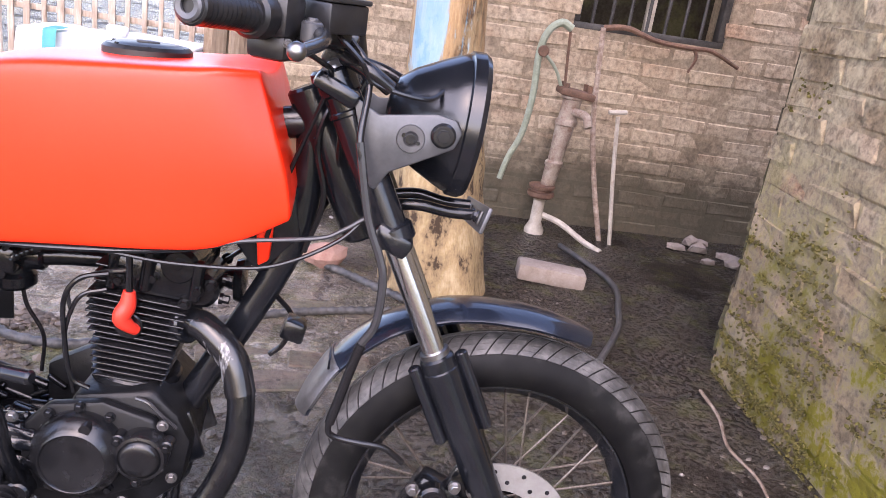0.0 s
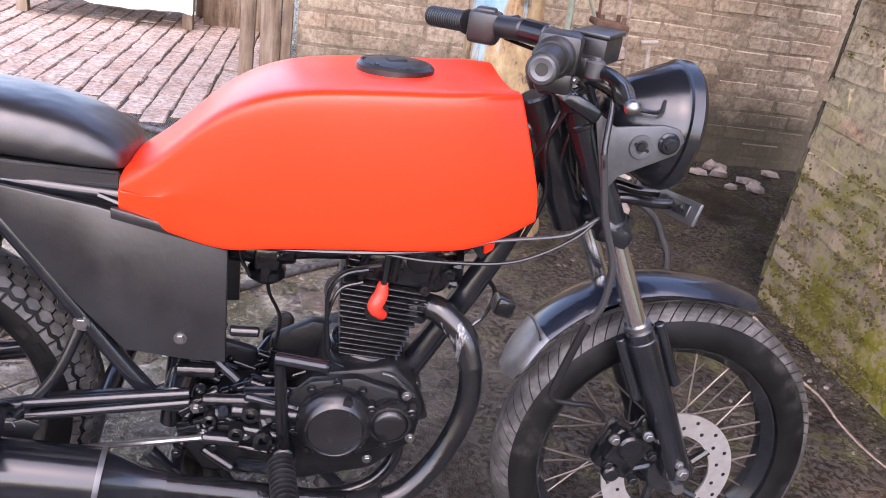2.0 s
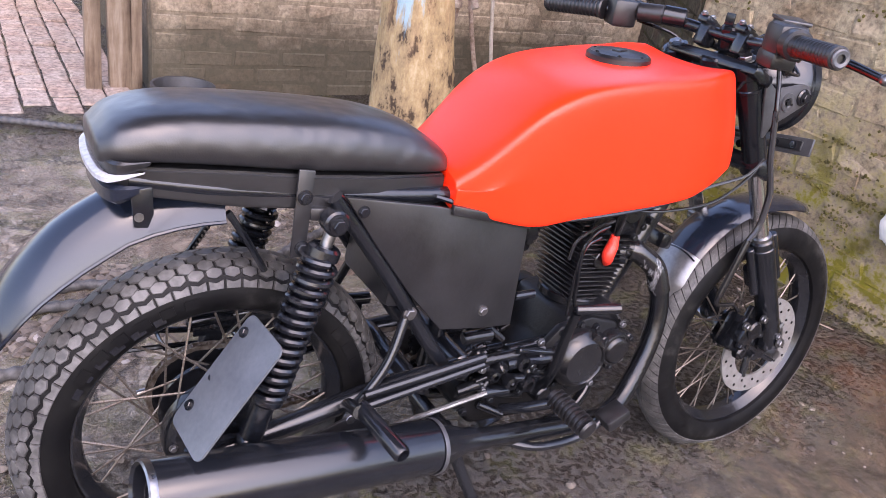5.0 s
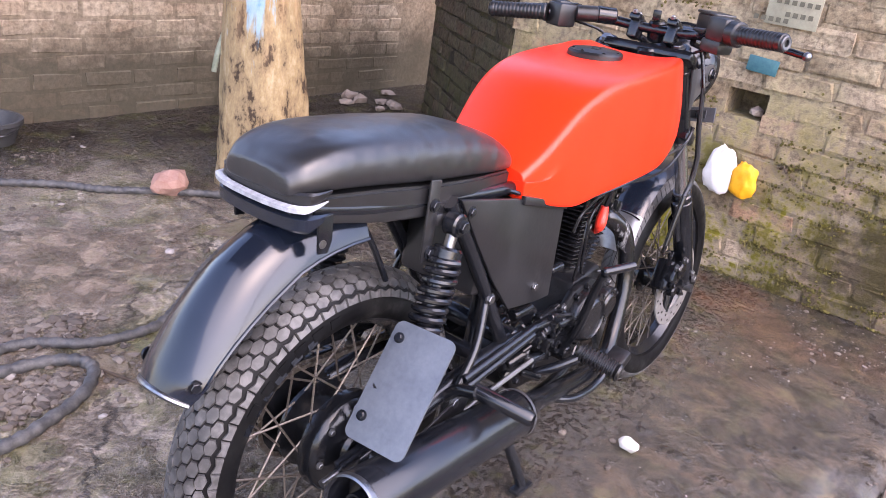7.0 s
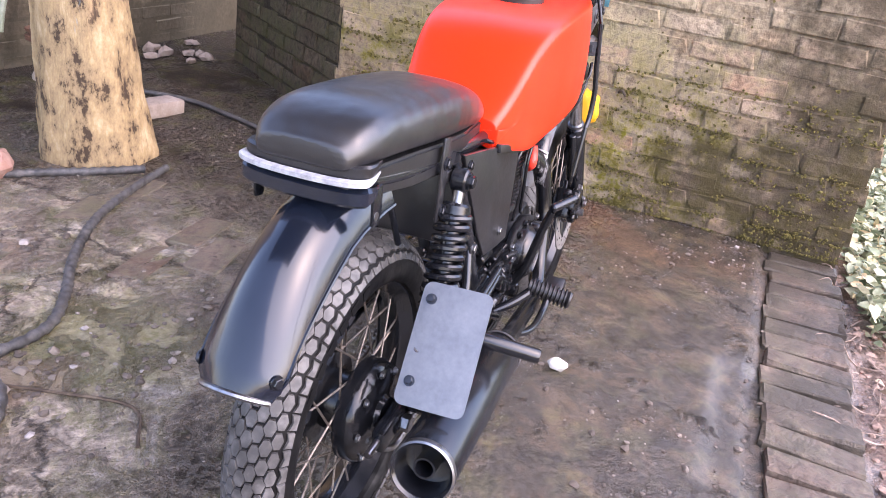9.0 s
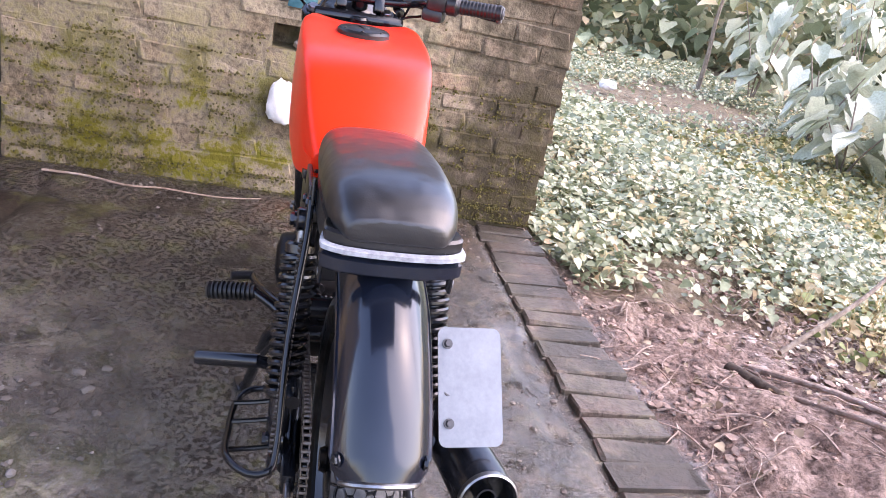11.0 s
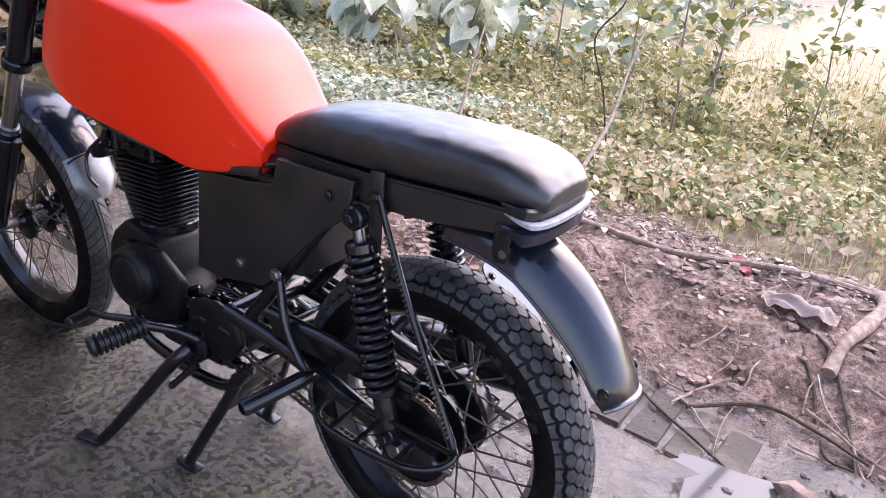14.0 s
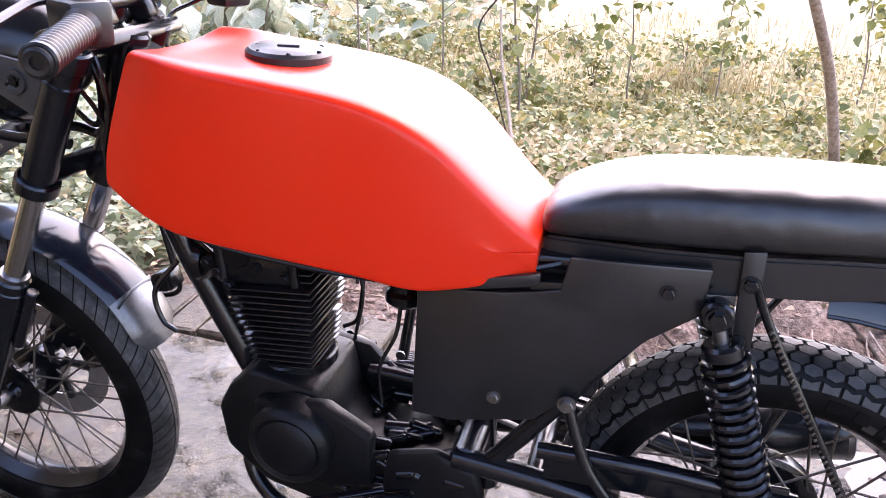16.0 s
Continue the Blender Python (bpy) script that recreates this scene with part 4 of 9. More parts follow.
for sy in (-1, 1):
    y = sy * 0.088
    leg = cyl(bmesh.new(), fork_pt(0.02, y), fork_pt(0.31, y), 0.0235, 24, bevel=0.003)
    leg = part("fork_cover", leg, BLACK, bike, "black fork shroud")
    part("fork_tube", cyl(bmesh.new(), fork_pt(0.28, y), fork_pt(0.60, y), 0.0165, 24), CHROME, bike, "worn steel fork tube")
    bm = bmesh.new()
    cyl(bm, fork_pt(0.555, y), fork_pt(0.60, y), 0.0245, 24, bevel=0.004)
    cyl(bm, fork_pt(0.58, y), fork_pt(0.985, y), 0.0265, 24, r2=0.0235, bevel=0.004)
    cyl(bm, fork_pt(0.97, y - 0.012), fork_pt(0.97, y + 0.012), 0.028, 20, bevel=0.004)
    box(bm, fork_pt(0.68, y * 0.85, -0.022), (0.03, 0.022, 0.055), (0, -26, 0), 0.005)
    part("fork_slider", bm, BLACK, bike, "black fork slider")
    for off in (-0.034, 0.034):
        bm = cyl(bmesh.new(), fork_pt(0.565, y, off), fork_pt(0.735, y, off), 0.0095, 10, bevel=0.002)
        part("fender_stay", bm, BLACK, bike)
    for f0, f1, fr in ((0.285, 0.318, 0.030), (-0.01, 0.035, 0.027), (0.06, 0.075, 0.0255)):
        part("fork_clamp", cyl(bmesh.new(), fork_pt(f0, y), fork_pt(f1, y), fr, 24, bevel=0.003), BLACK, bike)
    part("fork_seal", cyl(bmesh.new(), fork_pt(0.545, y), fork_pt(0.557, y), 0.021, 20), STEEL, bike)
    part("fork_top_nut", bolt(bmesh.new(), fork_pt(-0.012, y), -fdir, 0.012, 0.01), STEEL, bike)
    part("fork_bolt", bolt(bmesh.new(), fork_pt(0.955, y, 0.0) + Vector((0, sy * 0.026, 0)), (0, sy, 0), 0.009, 0.010), STEEL, bike)
    part("fork_bolt", bolt(bmesh.new(), fork_pt(0.93, y, 0.0) + Vector((0, sy * 0.024, 0)), (0, sy, 0), 0.006, 0.008), STEEL, bike)
bm = bmesh.new()
box(bm, fork_pt(0.30, 0), (0.055, 0.215, 0.030), (0, 26, 0), 0.008)
box(bm, fork_pt(0.015, 0), (0.060, 0.215, 0.022), (0, 26, 0), 0.007)
cyl(bm, fork_pt(0.0, 0, -0.042), fork_pt(0.31, 0, -0.042), 0.030, 24, bevel=0.004)
part("triple_clamp", bm, BLACK, bike, "black steering yokes and steering head")
part("front_axle", cyl(bmesh.new(), FA + Vector((0, -0.118, 0)), FA + Vector((0, 0.118, 0)), 0.011, 16), STEEL, bike)


# -- fenders --
def arc_fender(c, a0, a1, r_of, half_of, skirt, y0, n=22):
    """A rounded mudguard along an arc about the axle; a thin skin with an outer and an inner face."""
    rings = []
    for k in range(n + 1):
        s = k / n
        a = radians(a0 + (a1 - a0) * s)
        r, h, deep = r_of(s), half_of(s), skirt(s)
        ring = []
        for inner in (0, 1):
            for j in range(9):
                u = -1 + 2 * j / 8
                if inner:
                    u = -u
                th = u * 1.35
                rr = r - (deep * (1 - math.cos(th)) / (1 - math.cos(1.35))) - (0.004 if inner else 0)
                yy = (h - (0.003 if inner else 0)) * math.sin(th) / math.sin(1.35)
                ring.append((c.x + rr * math.cos(a), y0 + yy, c.z + rr * math.sin(a)))
        rings.append(ring)
    return loft(bmesh.new(), rings, closed_ring=True)


bm = arc_fender(FRONT_GUARD, 66, 154.5, lambda s: lerp_table([(0, 0.327), (0.27, 0.327), (0.46, 0.336), (0.63, 0.341), (0.84, 0.339), (1, 0.327)], s), lambda s: 0.052 * (0.55 + 0.45 * smooth(0, 0.12, s)) * (1 - 0.35 * smooth(0.93, 1.0, s)), lambda s: 0.018, 0)
front_fender = part("front_fender", bm, FENDER, bike, "black front mudguard with a grey brushed tail", angle=35)
bm = tube([FRONT_GUARD + Vector(((0.3405) * math.cos(radians(138)), y, (0.3405 - 0.018 * (y / 0.052) ** 2) * math.sin(radians(138)))) for y in (-0.051, -0.03, 0, 0.03, 0.051)], 0.0018, 6)
part("fender_seam", bm, BLACK, front_fender)
TAIL_GREY = worn("grey_fender_tail_paint", (0.11, 0.11, 0.114), (0.25, 0.25, 0.255), (0.30, 0.45), 10.0, metal=0.75, bumps=0.05)
bm = arc_fender(FRONT_GUARD, 137.5, 154.8, lambda s: 0.3408 - 0.0120 * s, lambda s: 0.0528 * (1 - 0.35 * smooth(0.65, 1.0, s)), lambda s: 0.018, 0, 8)
part("fender_tail", bm, TAIL_GREY, front_fender, "dull grey end of the mudguard", angle=35)
def tail_skirt(s):
    return 0.056 - 0.026 * smooth(0.45, 1.0, s)


bm = arc_fender(GUARD, 90, 147.5, lambda s: lerp_table([(0, 0.403), (0.35, 0.406), (0.556, 0.397), (0.727, 0.385), (0.863, 0.376), (1, 0.371)], s), lambda s: 0.060 * (1 - 0.22 * smooth(0.94, 1.0, s)), tail_skirt, 0.0)
rear_fender = part("rear_fender", bm, FENDER, bike, "glossy black rear mudguard with scratched end", angle=35)
for sy in (-1, 1):
    pts = []
    for k in range(12):
        s = k / 11
        a = radians(90 + 57.5 * s)
        r = lerp_table([(0, 0.403), (0.35, 0.406), (0.556, 0.397), (0.727, 0.385), (0.863, 0.376), (1, 0.371)], s) - tail_skirt(s)
        h = 0.060 * (1 - 0.22 * smooth(0.94, 1.0, s))
        pts.append(GUARD + Vector((r * math.cos(a), sy * h, r * math.sin(a))))
    part("fender_edge", tube(pts, 0.0028, 6, False), FENDER, rear_fender)
lip = []
for k in range(13):
    th = (-1 + k / 6) * 1.35
    rr = 0.371 - tail_skirt(1.0) * (1 - math.cos(th)) / (1 - math.cos(1.35))
    lip.append(GUARD + Vector((rr * math.cos(radians(147.4)), 0.0468 * math.sin(th) / math.sin(1.35), rr * math.sin(radians(147.4)))))
part("fender_lip", tube(lip, 0.0042, 8, False), STEEL, rear_fender, "bare scratched lip")
for sy in (-1, 1):
    part("fender_bolt", bolt(bmesh.new(), GUARD + Vector((0.352 * math.cos(radians(143)), sy * 0.052, 0.352 * math.sin(radians(143)))), (-0.3, sy, 0), 0.007, 0.006), BLACK, rear_fender)

# -- headlamp --
HL = Vector((0.074, 0, 0.884))
shell = [(0, -0.075), (0.026, -0.073), (0.046, -0.064), (0.062, -0.044), (0.076, -0.018), (0.088, 0.006), (0.0945, 0.020), (0.0945, 0.024), (0.099, 0.026), (0.100, 0.042), (0.096, 0.049), (0.090, 0.049)]
bm = lathe(bmesh.new(), shell, (0, 0, 0), "x", 48)
bm.transform(pose(*HL, 0, 4, 0))
headlamp = part("headlamp", bm, BLACK, bike, "round satin black headlamp shell", angle=30)
bm = lathe(bmesh.new(), [(0, 0.062), (0.05, 0.057), (0.091, 0.047)], (0, 0, 0), "x", 40)
bm.transform(pose(*HL, 0, 4, 0))
part("lens", bm, LENS, headlamp, "clear headlamp glass")
for sy in (-1, 1):
    bm = prism(bmesh.new(), [(-0.045, 0.912), (-0.010, 0.892), (0.062, 0.902), (0.086, 0.898), (0.096, 0.882), (0.088, 0.862), (0.070, 0.852), (0.010, 0.822), (-0.005, 0.798), (-0.012, 0.800)], sy * 0.093, sy * 0.099, 0.002)
    ear = part("headlamp_bracket", bm, EAR, bike, "grey-black pressed headlamp ear")
    bm = bmesh.new()
    lathe(bm, [(0.006, 0.0), (0.010, sy * 0.004), (0.017, sy * 0.004), (0.019, sy * -0.002)], (0.032, sy * 0.0985, 0.868), "y", 24)
    part("bracket_ring", bm, EAR, ear)
    # black discs on the ring stand for the dark of its holes
    for dx, dz, r in ((0, 0, 0.0062), (-0.0095, 0.004, 0.0025), (0.0095, -0.004, 0.0025)):
        part("hole", cyl(bmesh.new(), (0.032 + dx, sy * 0.0985, 0.868 + dz), (0.032 + dx, sy * 0.1038, 0.868 + dz), r, 12), BLACK, ear)
    bm = bmesh.new()
    cyl(bm, (0.072, sy * 0.09, 0.877), (0.072, sy * 0.104, 0.877), 0.016, 24, bevel=0.003)
    bolt(bm, (0.072, sy * 0.104, 0.877), (0, sy, 0), 0.009, 0.007)
    part("headlamp_bolt", bm, BLACK, ear)

# -- plate bracket under the lamp --
BR = Matrix.Translation((0.1445, 0.0145, 0.756)) @ pose(0, 0, 0, -9.5, 0, 0) @ pose(0, 0, 0, 0, 16, -1.5)
bm = box(bmesh.new(), (0, 0, 0), (0.006, 0.25, 0.036), (0, 0, 0), 0.002)
bm.transform(BR)
lamp_plate = part("indicator_bracket", bm, EAR, bike, "grey flat metal bracket under the headlamp")
for sy in (-1, 1):
    bm = box(bmesh.new(), (-0.005, sy * 0.062, 0), (0.005, 0.085, 0.020), (0, 0, 0), 0.002)
    bm.transform(BR)
    part("bracket_strip", bm, PANEL, lamp_plate)
    for y in (0.040, 0.086):
        bm = bolt(bmesh.new(), (-0.007, sy * y, 0), (-1, 0, 0), 0.006, 0.007)
        bm.transform(BR)
        part("bracket_bolt", bm, BLACK, lamp_plate)
    part("bracket_arm", tube([(0.02, sy * 0.03, 0.765), (0.06, sy * 0.035, 0.770), (0.10, sy * 0.03, 0.764), (0.138, sy * 0.028, 0.764)], 0.008, 10), ENGINE, lamp_plate)

# -- handlebar and controls --
bar_pts = [(-0.175, -0.255, 1.000), (-0.130, -0.150, 0.992), (-0.080, -0.105, 0.976), (-0.068, -0.045, 0.968), (-0.068, 0.035, 0.966), (-0.076, 0.105, 0.968), (-0.120, 0.150, 0.974), (-0.172, 0.225, 0.966)]
handlebar = part("handlebar", tube(bar_pts, 0.011, 14), BLACK, bike, "black low handlebar")
for y in (-0.045, 0.045):
    bm = bmesh.new()
    box(bm, (-0.068, y, 0.962), (0.034, 0.026, 0.050), (0, 20, 0), 0.006)
    box(bm, (-0.074, y, 0.985), (0.034, 0.026, 0.016), (0, 20, 0), 0.005)
    part("bar_riser", bm, BLACK, bike)
    for dx in (-0.012, 0.012):
        part("riser_bolt", bolt(bmesh.new(), (-0.074 + dx, y, 0.993 + dx * -0.3), (-0.3, 0, 1), 0.005, 0.006), STEEL, bike)


def grip(a, b, label, end_mat):
    a, b = Vector(a), Vector(b)
    d = (b - a)
    L = d.length
    prof = [(0.0, 0), (0.019, 0), (0.021, 0.003), (0.019, 0.007)]
    z = 0.012
    while z < L - 0.012:
        prof += [(0.0165, z), (0.0178, z + 0.002), (0.0178, z + 0.005), (0.0165, z + 0.007)]
        z += 0.0085
    prof += [(0.0180, L - 0.008), (0.0180, L - 0.002), (0.016, L), (0, L)]
    bm = lathe(bmesh.new(), prof, (0, 0, 0), "z", 20)
    m = Matrix.Translation(a) @ d.to_track_quat("Z", "Y").to_matrix().to_4x4()
    bm.transform(m)
    g = part("grip", bm, PLASTIC, handlebar, label)
    bm = lathe(bmesh.new(), [(0.007, L + 0.001), (0.007, L + 0.004), (0.012, L + 0.005), (0.0145, L + 0.003), (0.0145, L - 0.002)], (0, 0, 0), "z", 20)
    bm.transform(m)
    part("bar_end", bm, end_mat, g)
    return d.normalized()


rd = grip((-0.156, -0.205, 0.997), (-0.195, -0.308, 1.003), "ribbed black throttle grip", EAR)
ld = grip((-0.180, 0.225, 0.965), (-0.226, 0.347, 0.951), "ribbed black clutch grip", PLASTIC)
# throttle housing, brake master cylinder, lever
bm = bmesh.new()
box(bm, (-0.136, -0.166, 1.000), (0.054, 0.050, 0.050), (0, 0, -20), 0.010)
box(bm, (-0.134, -0.160, 0.966), (0.048, 0.052, 0.030), (0, 0, -20), 0.008)
cyl(bm, (-0.146, -0.186, 0.997), (-0.158, -0.212, 0.998), 0.025, 24, bevel=0.004)
part("throttle_housing", bm, PLASTIC, handlebar, "black throttle and switch housing")
part("housing_screw", bolt(bmesh.new(), (-0.118, -0.190, 0.972), (0.35, -0.9, 0), 0.004, 0.004), STEEL, handlebar)
bm = bmesh.new()
box(bm, (-0.074, -0.122, 1.003), (0.070, 0.044, 0.034), (0, 0, 54), 0.004)
cyl(bm, (-0.105, -0.140, 0.984), (-0.062, -0.085, 0.980), 0.013, 14, bevel=0.003)
box(bm, (-0.098, -0.150, 0.984), (0.040, 0.034, 0.028), (0, 0, 54), 0.006)
reservoir = part("master_cylinder", bm, PLASTIC, handlebar, "square black brake fluid reservoir")
part("reservoir_lid", box(bmesh.new(), (-0.074, -0.122, 1.023), (0.074, 0.048, 0.006), (0, 0, 54), 0.002), PANEL, reservoir)
bm = cyl(bmesh.new(), (-0.094, -0.186, 0.976), (-0.094, -0.186, 0.998), 0.012, 16, bevel=0.002)
bolt(bm, (-0.094, -0.186, 0.998), (0, 0, 1), 0.006, 0.004)
part("lever_pivot", bm, EAR, reservoir)
bm = sweep(bmesh.new(), [(-0.094, -0.178, 0.986), (-0.080, -0.205, 0.986), (-0.078, -0.255, 0.983), (-0.090, -0.308, 0.979), (-0.095, -0.326, 0.978)], lambda s: 0.0085 - 0.002 * s, 10)
lever = part("brake_lever", bm, BLACK, handlebar, "worn black brake lever with a ball end")
bm = bmesh.new()
bmesh.ops.create_icosphere(bm, subdivisions=2, radius=0.0095)
bm.transform(Matrix.Translation((-0.095, -0.328, 0.978)))
part("lever_ball", bm, STEEL, lever)
bm = bmesh.new()
box(bm, (-0.158, 0.200, 0.965), (0.052, 0.052, 0.052), (0, 0, -20), 0.008)
box(bm, (-0.158, 0.203, 0.985), (0.036, 0.030, 0.022), (0, 0, -20), 0.006)
box(bm, (-0.178, 0.194, 0.960), (0.016, 0.018, 0.022), (0, 0, -20), 0.004)
cyl(bm, (-0.140, 0.175, 0.972), (-0.108, 0.135, 0.976), 0.018, 16, bevel=0.003)
part("indicator_switch", bm, PLASTIC, handlebar, "black indicator switch cluster")
bm = sweep(bmesh.new(), [(-0.120, 0.175, 0.985), (-0.105, 0.205, 0.984), (-0.118, 0.27, 0.972), (-0.14, 0.335, 0.962)], 0.006, 8)
part("clutch_lever", bm, BLACK, handlebar, "black clutch lever")
bm = cyl(bmesh.new(), (-0.108, 0.140, 0.976), (-0.076, 0.106, 0.976), 0.019, 18, bevel=0.003)
part("clutch_perch", bm, BLACK, handlebar)
# ignition switch, meter stub
bm = bmesh.new()
cyl(bm, (-0.050, 0.0, 0.940), (-0.060, 0.0, 0.985), 0.020, 20, bevel=0.004)
box(bm, (-0.062, 0.004, 0.996), (0.006, 0.018, 0.022), (0, 0, 15), 0.002)
part("ignition_switch", bm, ENGINE, bike, "ignition switch with its key")
part("wiring_loom", tube([(-0.060, -0.09, 0.955), (-0.030, -0.105, 0.944), (0.0, -0.10, 0.925)], 0.010, 10), CABLE, bike)
part("wiring_loom", tube([(-0.055, 0.04, 0.945), (-0.01, 0.05, 0.935), (0.03, 0.03, 0.92)], 0.009, 10), CABLE, bike)
for k, pts in enumerate([
        [(-0.088, -0.125, 0.995), (-0.040, -0.120, 0.955), (-0.020, -0.11, 0.93), (0.045, -0.095, 0.918), (0.07, -0.06, 0.93)],
        [(-0.15, -0.185, 0.975), (-0.085, -0.15, 0.95), (-0.075, -0.09, 0.92), (-0.115, -0.05, 0.80), (-0.14, -0.04, 0.70)],
        [(-0.13, 0.17, 0.96), (-0.04, 0.13, 0.93), (-0.06, 0.07, 0.84), (-0.11, 0.05, 0.72), (-0.22, 0.04, 0.62)],
        [(-0.02, 0.03, 0.93), (-0.05, 0.04, 0.86), (-0.03, 0.03, 0.80), (0.02, 0.02, 0.82)],
        [(-0.03, -0.03, 0.93), (-0.055, -0.04, 0.86), (-0.05, -0.02, 0.79), (-0.02, -0.01, 0.75)],
        [(-0.06, -0.02, 0.92), (-0.085, -0.035, 0.84), (-0.07, -0.03, 0.76), (-0.09, -0.02, 0.68)],
        [(-0.06, 0.06, 0.92), (-0.08, 0.065, 0.84), (-0.06, 0.06, 0.76), (-0.09, 0.05, 0.70)]]):
    part("cable", tube(pts, 0.0032 if k < 3 else 0.0042, 8), CABLE, bike)
# front brake hose, with a grey sleeve
bm = tube([(-0.060, -0.085, 0.980), (-0.028, -0.10, 0.940), (-0.030, -0.125, 0.865), (-0.022, -0.128, 0.825), (-0.010, -0.128, 0.772), (0.011, -0.130, 0.720), (0.018, -0.132, 0.690), (0.017, -0.132, 0.632), (-0.001, -0.130, 0.593), (-0.016, -0.128, 0.530), (-0.028, -0.126, 0.474), (-0.019, -0.122, 0.455), (0.016, -0.118, 0.446), (0.051, -0.112, 0.438), (0.080, -0.105, 0.414)], 0.0045, 10)
part("brake_hose", bm, CABLE, bike, "black front brake hose")
part("hose_cover", tube([(0.002, -0.131, 0.598), (-0.008, -0.130, 0.560), (-0.027, -0.127, 0.478)], 0.0068, 10), CABLE, bike)
bm = tube([(-0.030, -0.126, 0.860), (-0.010, -0.131, 0.772), (0.011, -0.133, 0.720), (0.019, -0.135, 0.690), (0.017, -0.135, 0.632), (0.002, -0.132, 0.600)], 0.0056, 8)
part("hose_sleeve", bm, CABLE_GREY, bike, "grey worn cable sleeve")
bm = tube([(-0.013, -0.120, 0.764), (-0.040, -0.125, 0.746), (-0.069, -0.126, 0.733), (-0.158, -0.127, 0.719), (-0.212, -0.126, 0.706), (-0.34, -0.09, 0.700)], 0.0030, 8)
part("cable", bm, CABLE_GREY, bike, "grey cable under the tank")
bm = tube([(-0.013, -0.118, 0.763), (-0.041, -0.122, 0.733), (-0.095, -0.124, 0.700), (-0.150, -0.124, 0.683), (-0.246, -0.122, 0.678), (-0.315, -0.118, 0.682), (-0.381, -0.112, 0.683), (-0.44, -0.09, 0.68)], 0.0028, 8)
part("cable", bm, CABLE, bike)
bm = tube([(-0.385, -0.055, 0.664), (-0.41, -0.055, 0.662), (-0.436, -0.052, 0.652), (-0.458, -0.05, 0.640), (-0.475, -0.045, 0.625)], lambda t: 0.0065 + 0.0012 * math.sin(t * 130), 8, True, 12)
part("ribbed_hose", bm, CABLE, bike, "ribbed black breather hose")

# -- frame --
frame_tubes = [
    ([(-0.100, 0, 0.900), (-0.095, 0, 0.78), (-0.120, 0, 0.655), (-0.255, 0, 0.390)], 0.021, "frame_downtube"),
    ([(-0.09, 0, 0.86), (-0.30, 0, 0.82), (-0.55, 0, 0.74), (-0.66, 0, 0.70)], 0.022, "frame_spine"),
    ([(-0.60, -0.070, 0.715), (-0.80, -0.072, 0.728), (-1.0, -0.072, 0.748), (-1.13, -0.066, 0.768)], 0.012, "seat_rail"),
    ([(-0.60, 0.070, 0.715), (-0.80, 0.072, 0.728), (-1.0, 0.072, 0.748), (-1.13, 0.066, 0.768)], 0.012, "seat_rail"),
    ([(-0.865, -0.088, 0.735), (-0.78, -0.088, 0.62), (-0.68, -0.085, 0.47), (-0.63, -0.08, 0.40)], 0.013, "rear_tube"),
    ([(-0.865, 0.088, 0.735), (-0.78, 0.088, 0.62), (-0.68, 0.085, 0.47), (-0.63, 0.08, 0.40)], 0.013, "rear_tube"),
    ([(-0.64, 0, 0.70), (-0.60, 0, 0.55), (-0.61, 0, 0.40), (-0.62, 0, 0.30)], 0.018, "frame_post"),
    ([(-0.255, -0.03, 0.385), (-0.25, -0.05, 0.27), (-0.34, -0.07, 0.215), (-0.56, -0.08, 0.225), (-0.64, -0.08, 0.30)], 0.012, "lower_cradle"),
    ([(-0.255, 0.03, 0.385), (-0.25, 0.05, 0.27), (-0.34, 0.07, 0.215), (-0.56, 0.08, 0.225), (-0.64, 0.08, 0.30)], 0.012, "lower_cradle"),
]
frame_root = part("frame", cyl(bmesh.new(), (-0.082, 0, 0.93), (-0.035, 0, 0.765), 0.026, 20, bevel=0.004), BLACK, bike, "black tubular steel frame")
for pts, r, nm in frame_tubes:
    part(nm, tube(pts, r, 14), BLACK, frame_root)
bm = prism(bmesh.new(), [(-0.115, 0.80), (-0.095, 0.70), (-0.15, 0.64), (-0.20, 0.70), (-0.19, 0.80)], -0.022, 0.022, 0.004)
part("gusset", bm, BLACK, frame_root)
bm = prism(bmesh.new(), [(-0.285, 0.41), (-0.225, 0.43), (-0.20, 0.36), (-0.255, 0.33)], -0.05, -0.04, 0.003)
part("engine_mount", bm, BLACK, frame_root)
bm = prism(bmesh.new(), [(-0.285, 0.41), (-0.225, 0.43), (-0.20, 0.36), (-0.255, 0.33)], 0.04, 0.05, 0.003)
part("engine_mount", bm, BLACK, frame_root)
# horn beside the downtube
bm = lathe(bmesh.new(), [(0, -0.018), (0.012, -0.017), (0.016, -0.004), (0.030, -0.001), (0.032, 0.004), (0.034, 0.010), (0.014, 0.014), (0, 0.015)], (-0.183, 0.02, 0.613), "x", 28)
horn = part("horn", bm, ENGINE, bike, "round black horn beside the downtube")
bm = tube([(-0.13, 0, 0.64), (-0.155, 0.01, 0.655), (-0.175, 0.015, 0.635)], 0.006, 8)
part("horn_bracket", bm, BLACK, horn)
bm = prism(bmesh.new(), [(-0.105, 0.575), (-0.075, 0.565), (-0.08, 0.535), (-0.115, 0.545)], -0.02, 0.02, 0.006)
part("horn_stay", bm, ENGINE, horn)
bm = tube([(-0.13, 0.02, 0.60), (-0.10, 0.04, 0.555), (-0.11, 0.045, 0.51), (-0.13, 0.04, 0.49)], 0.004, 8)
part("cable", bm, CABLE, bike)

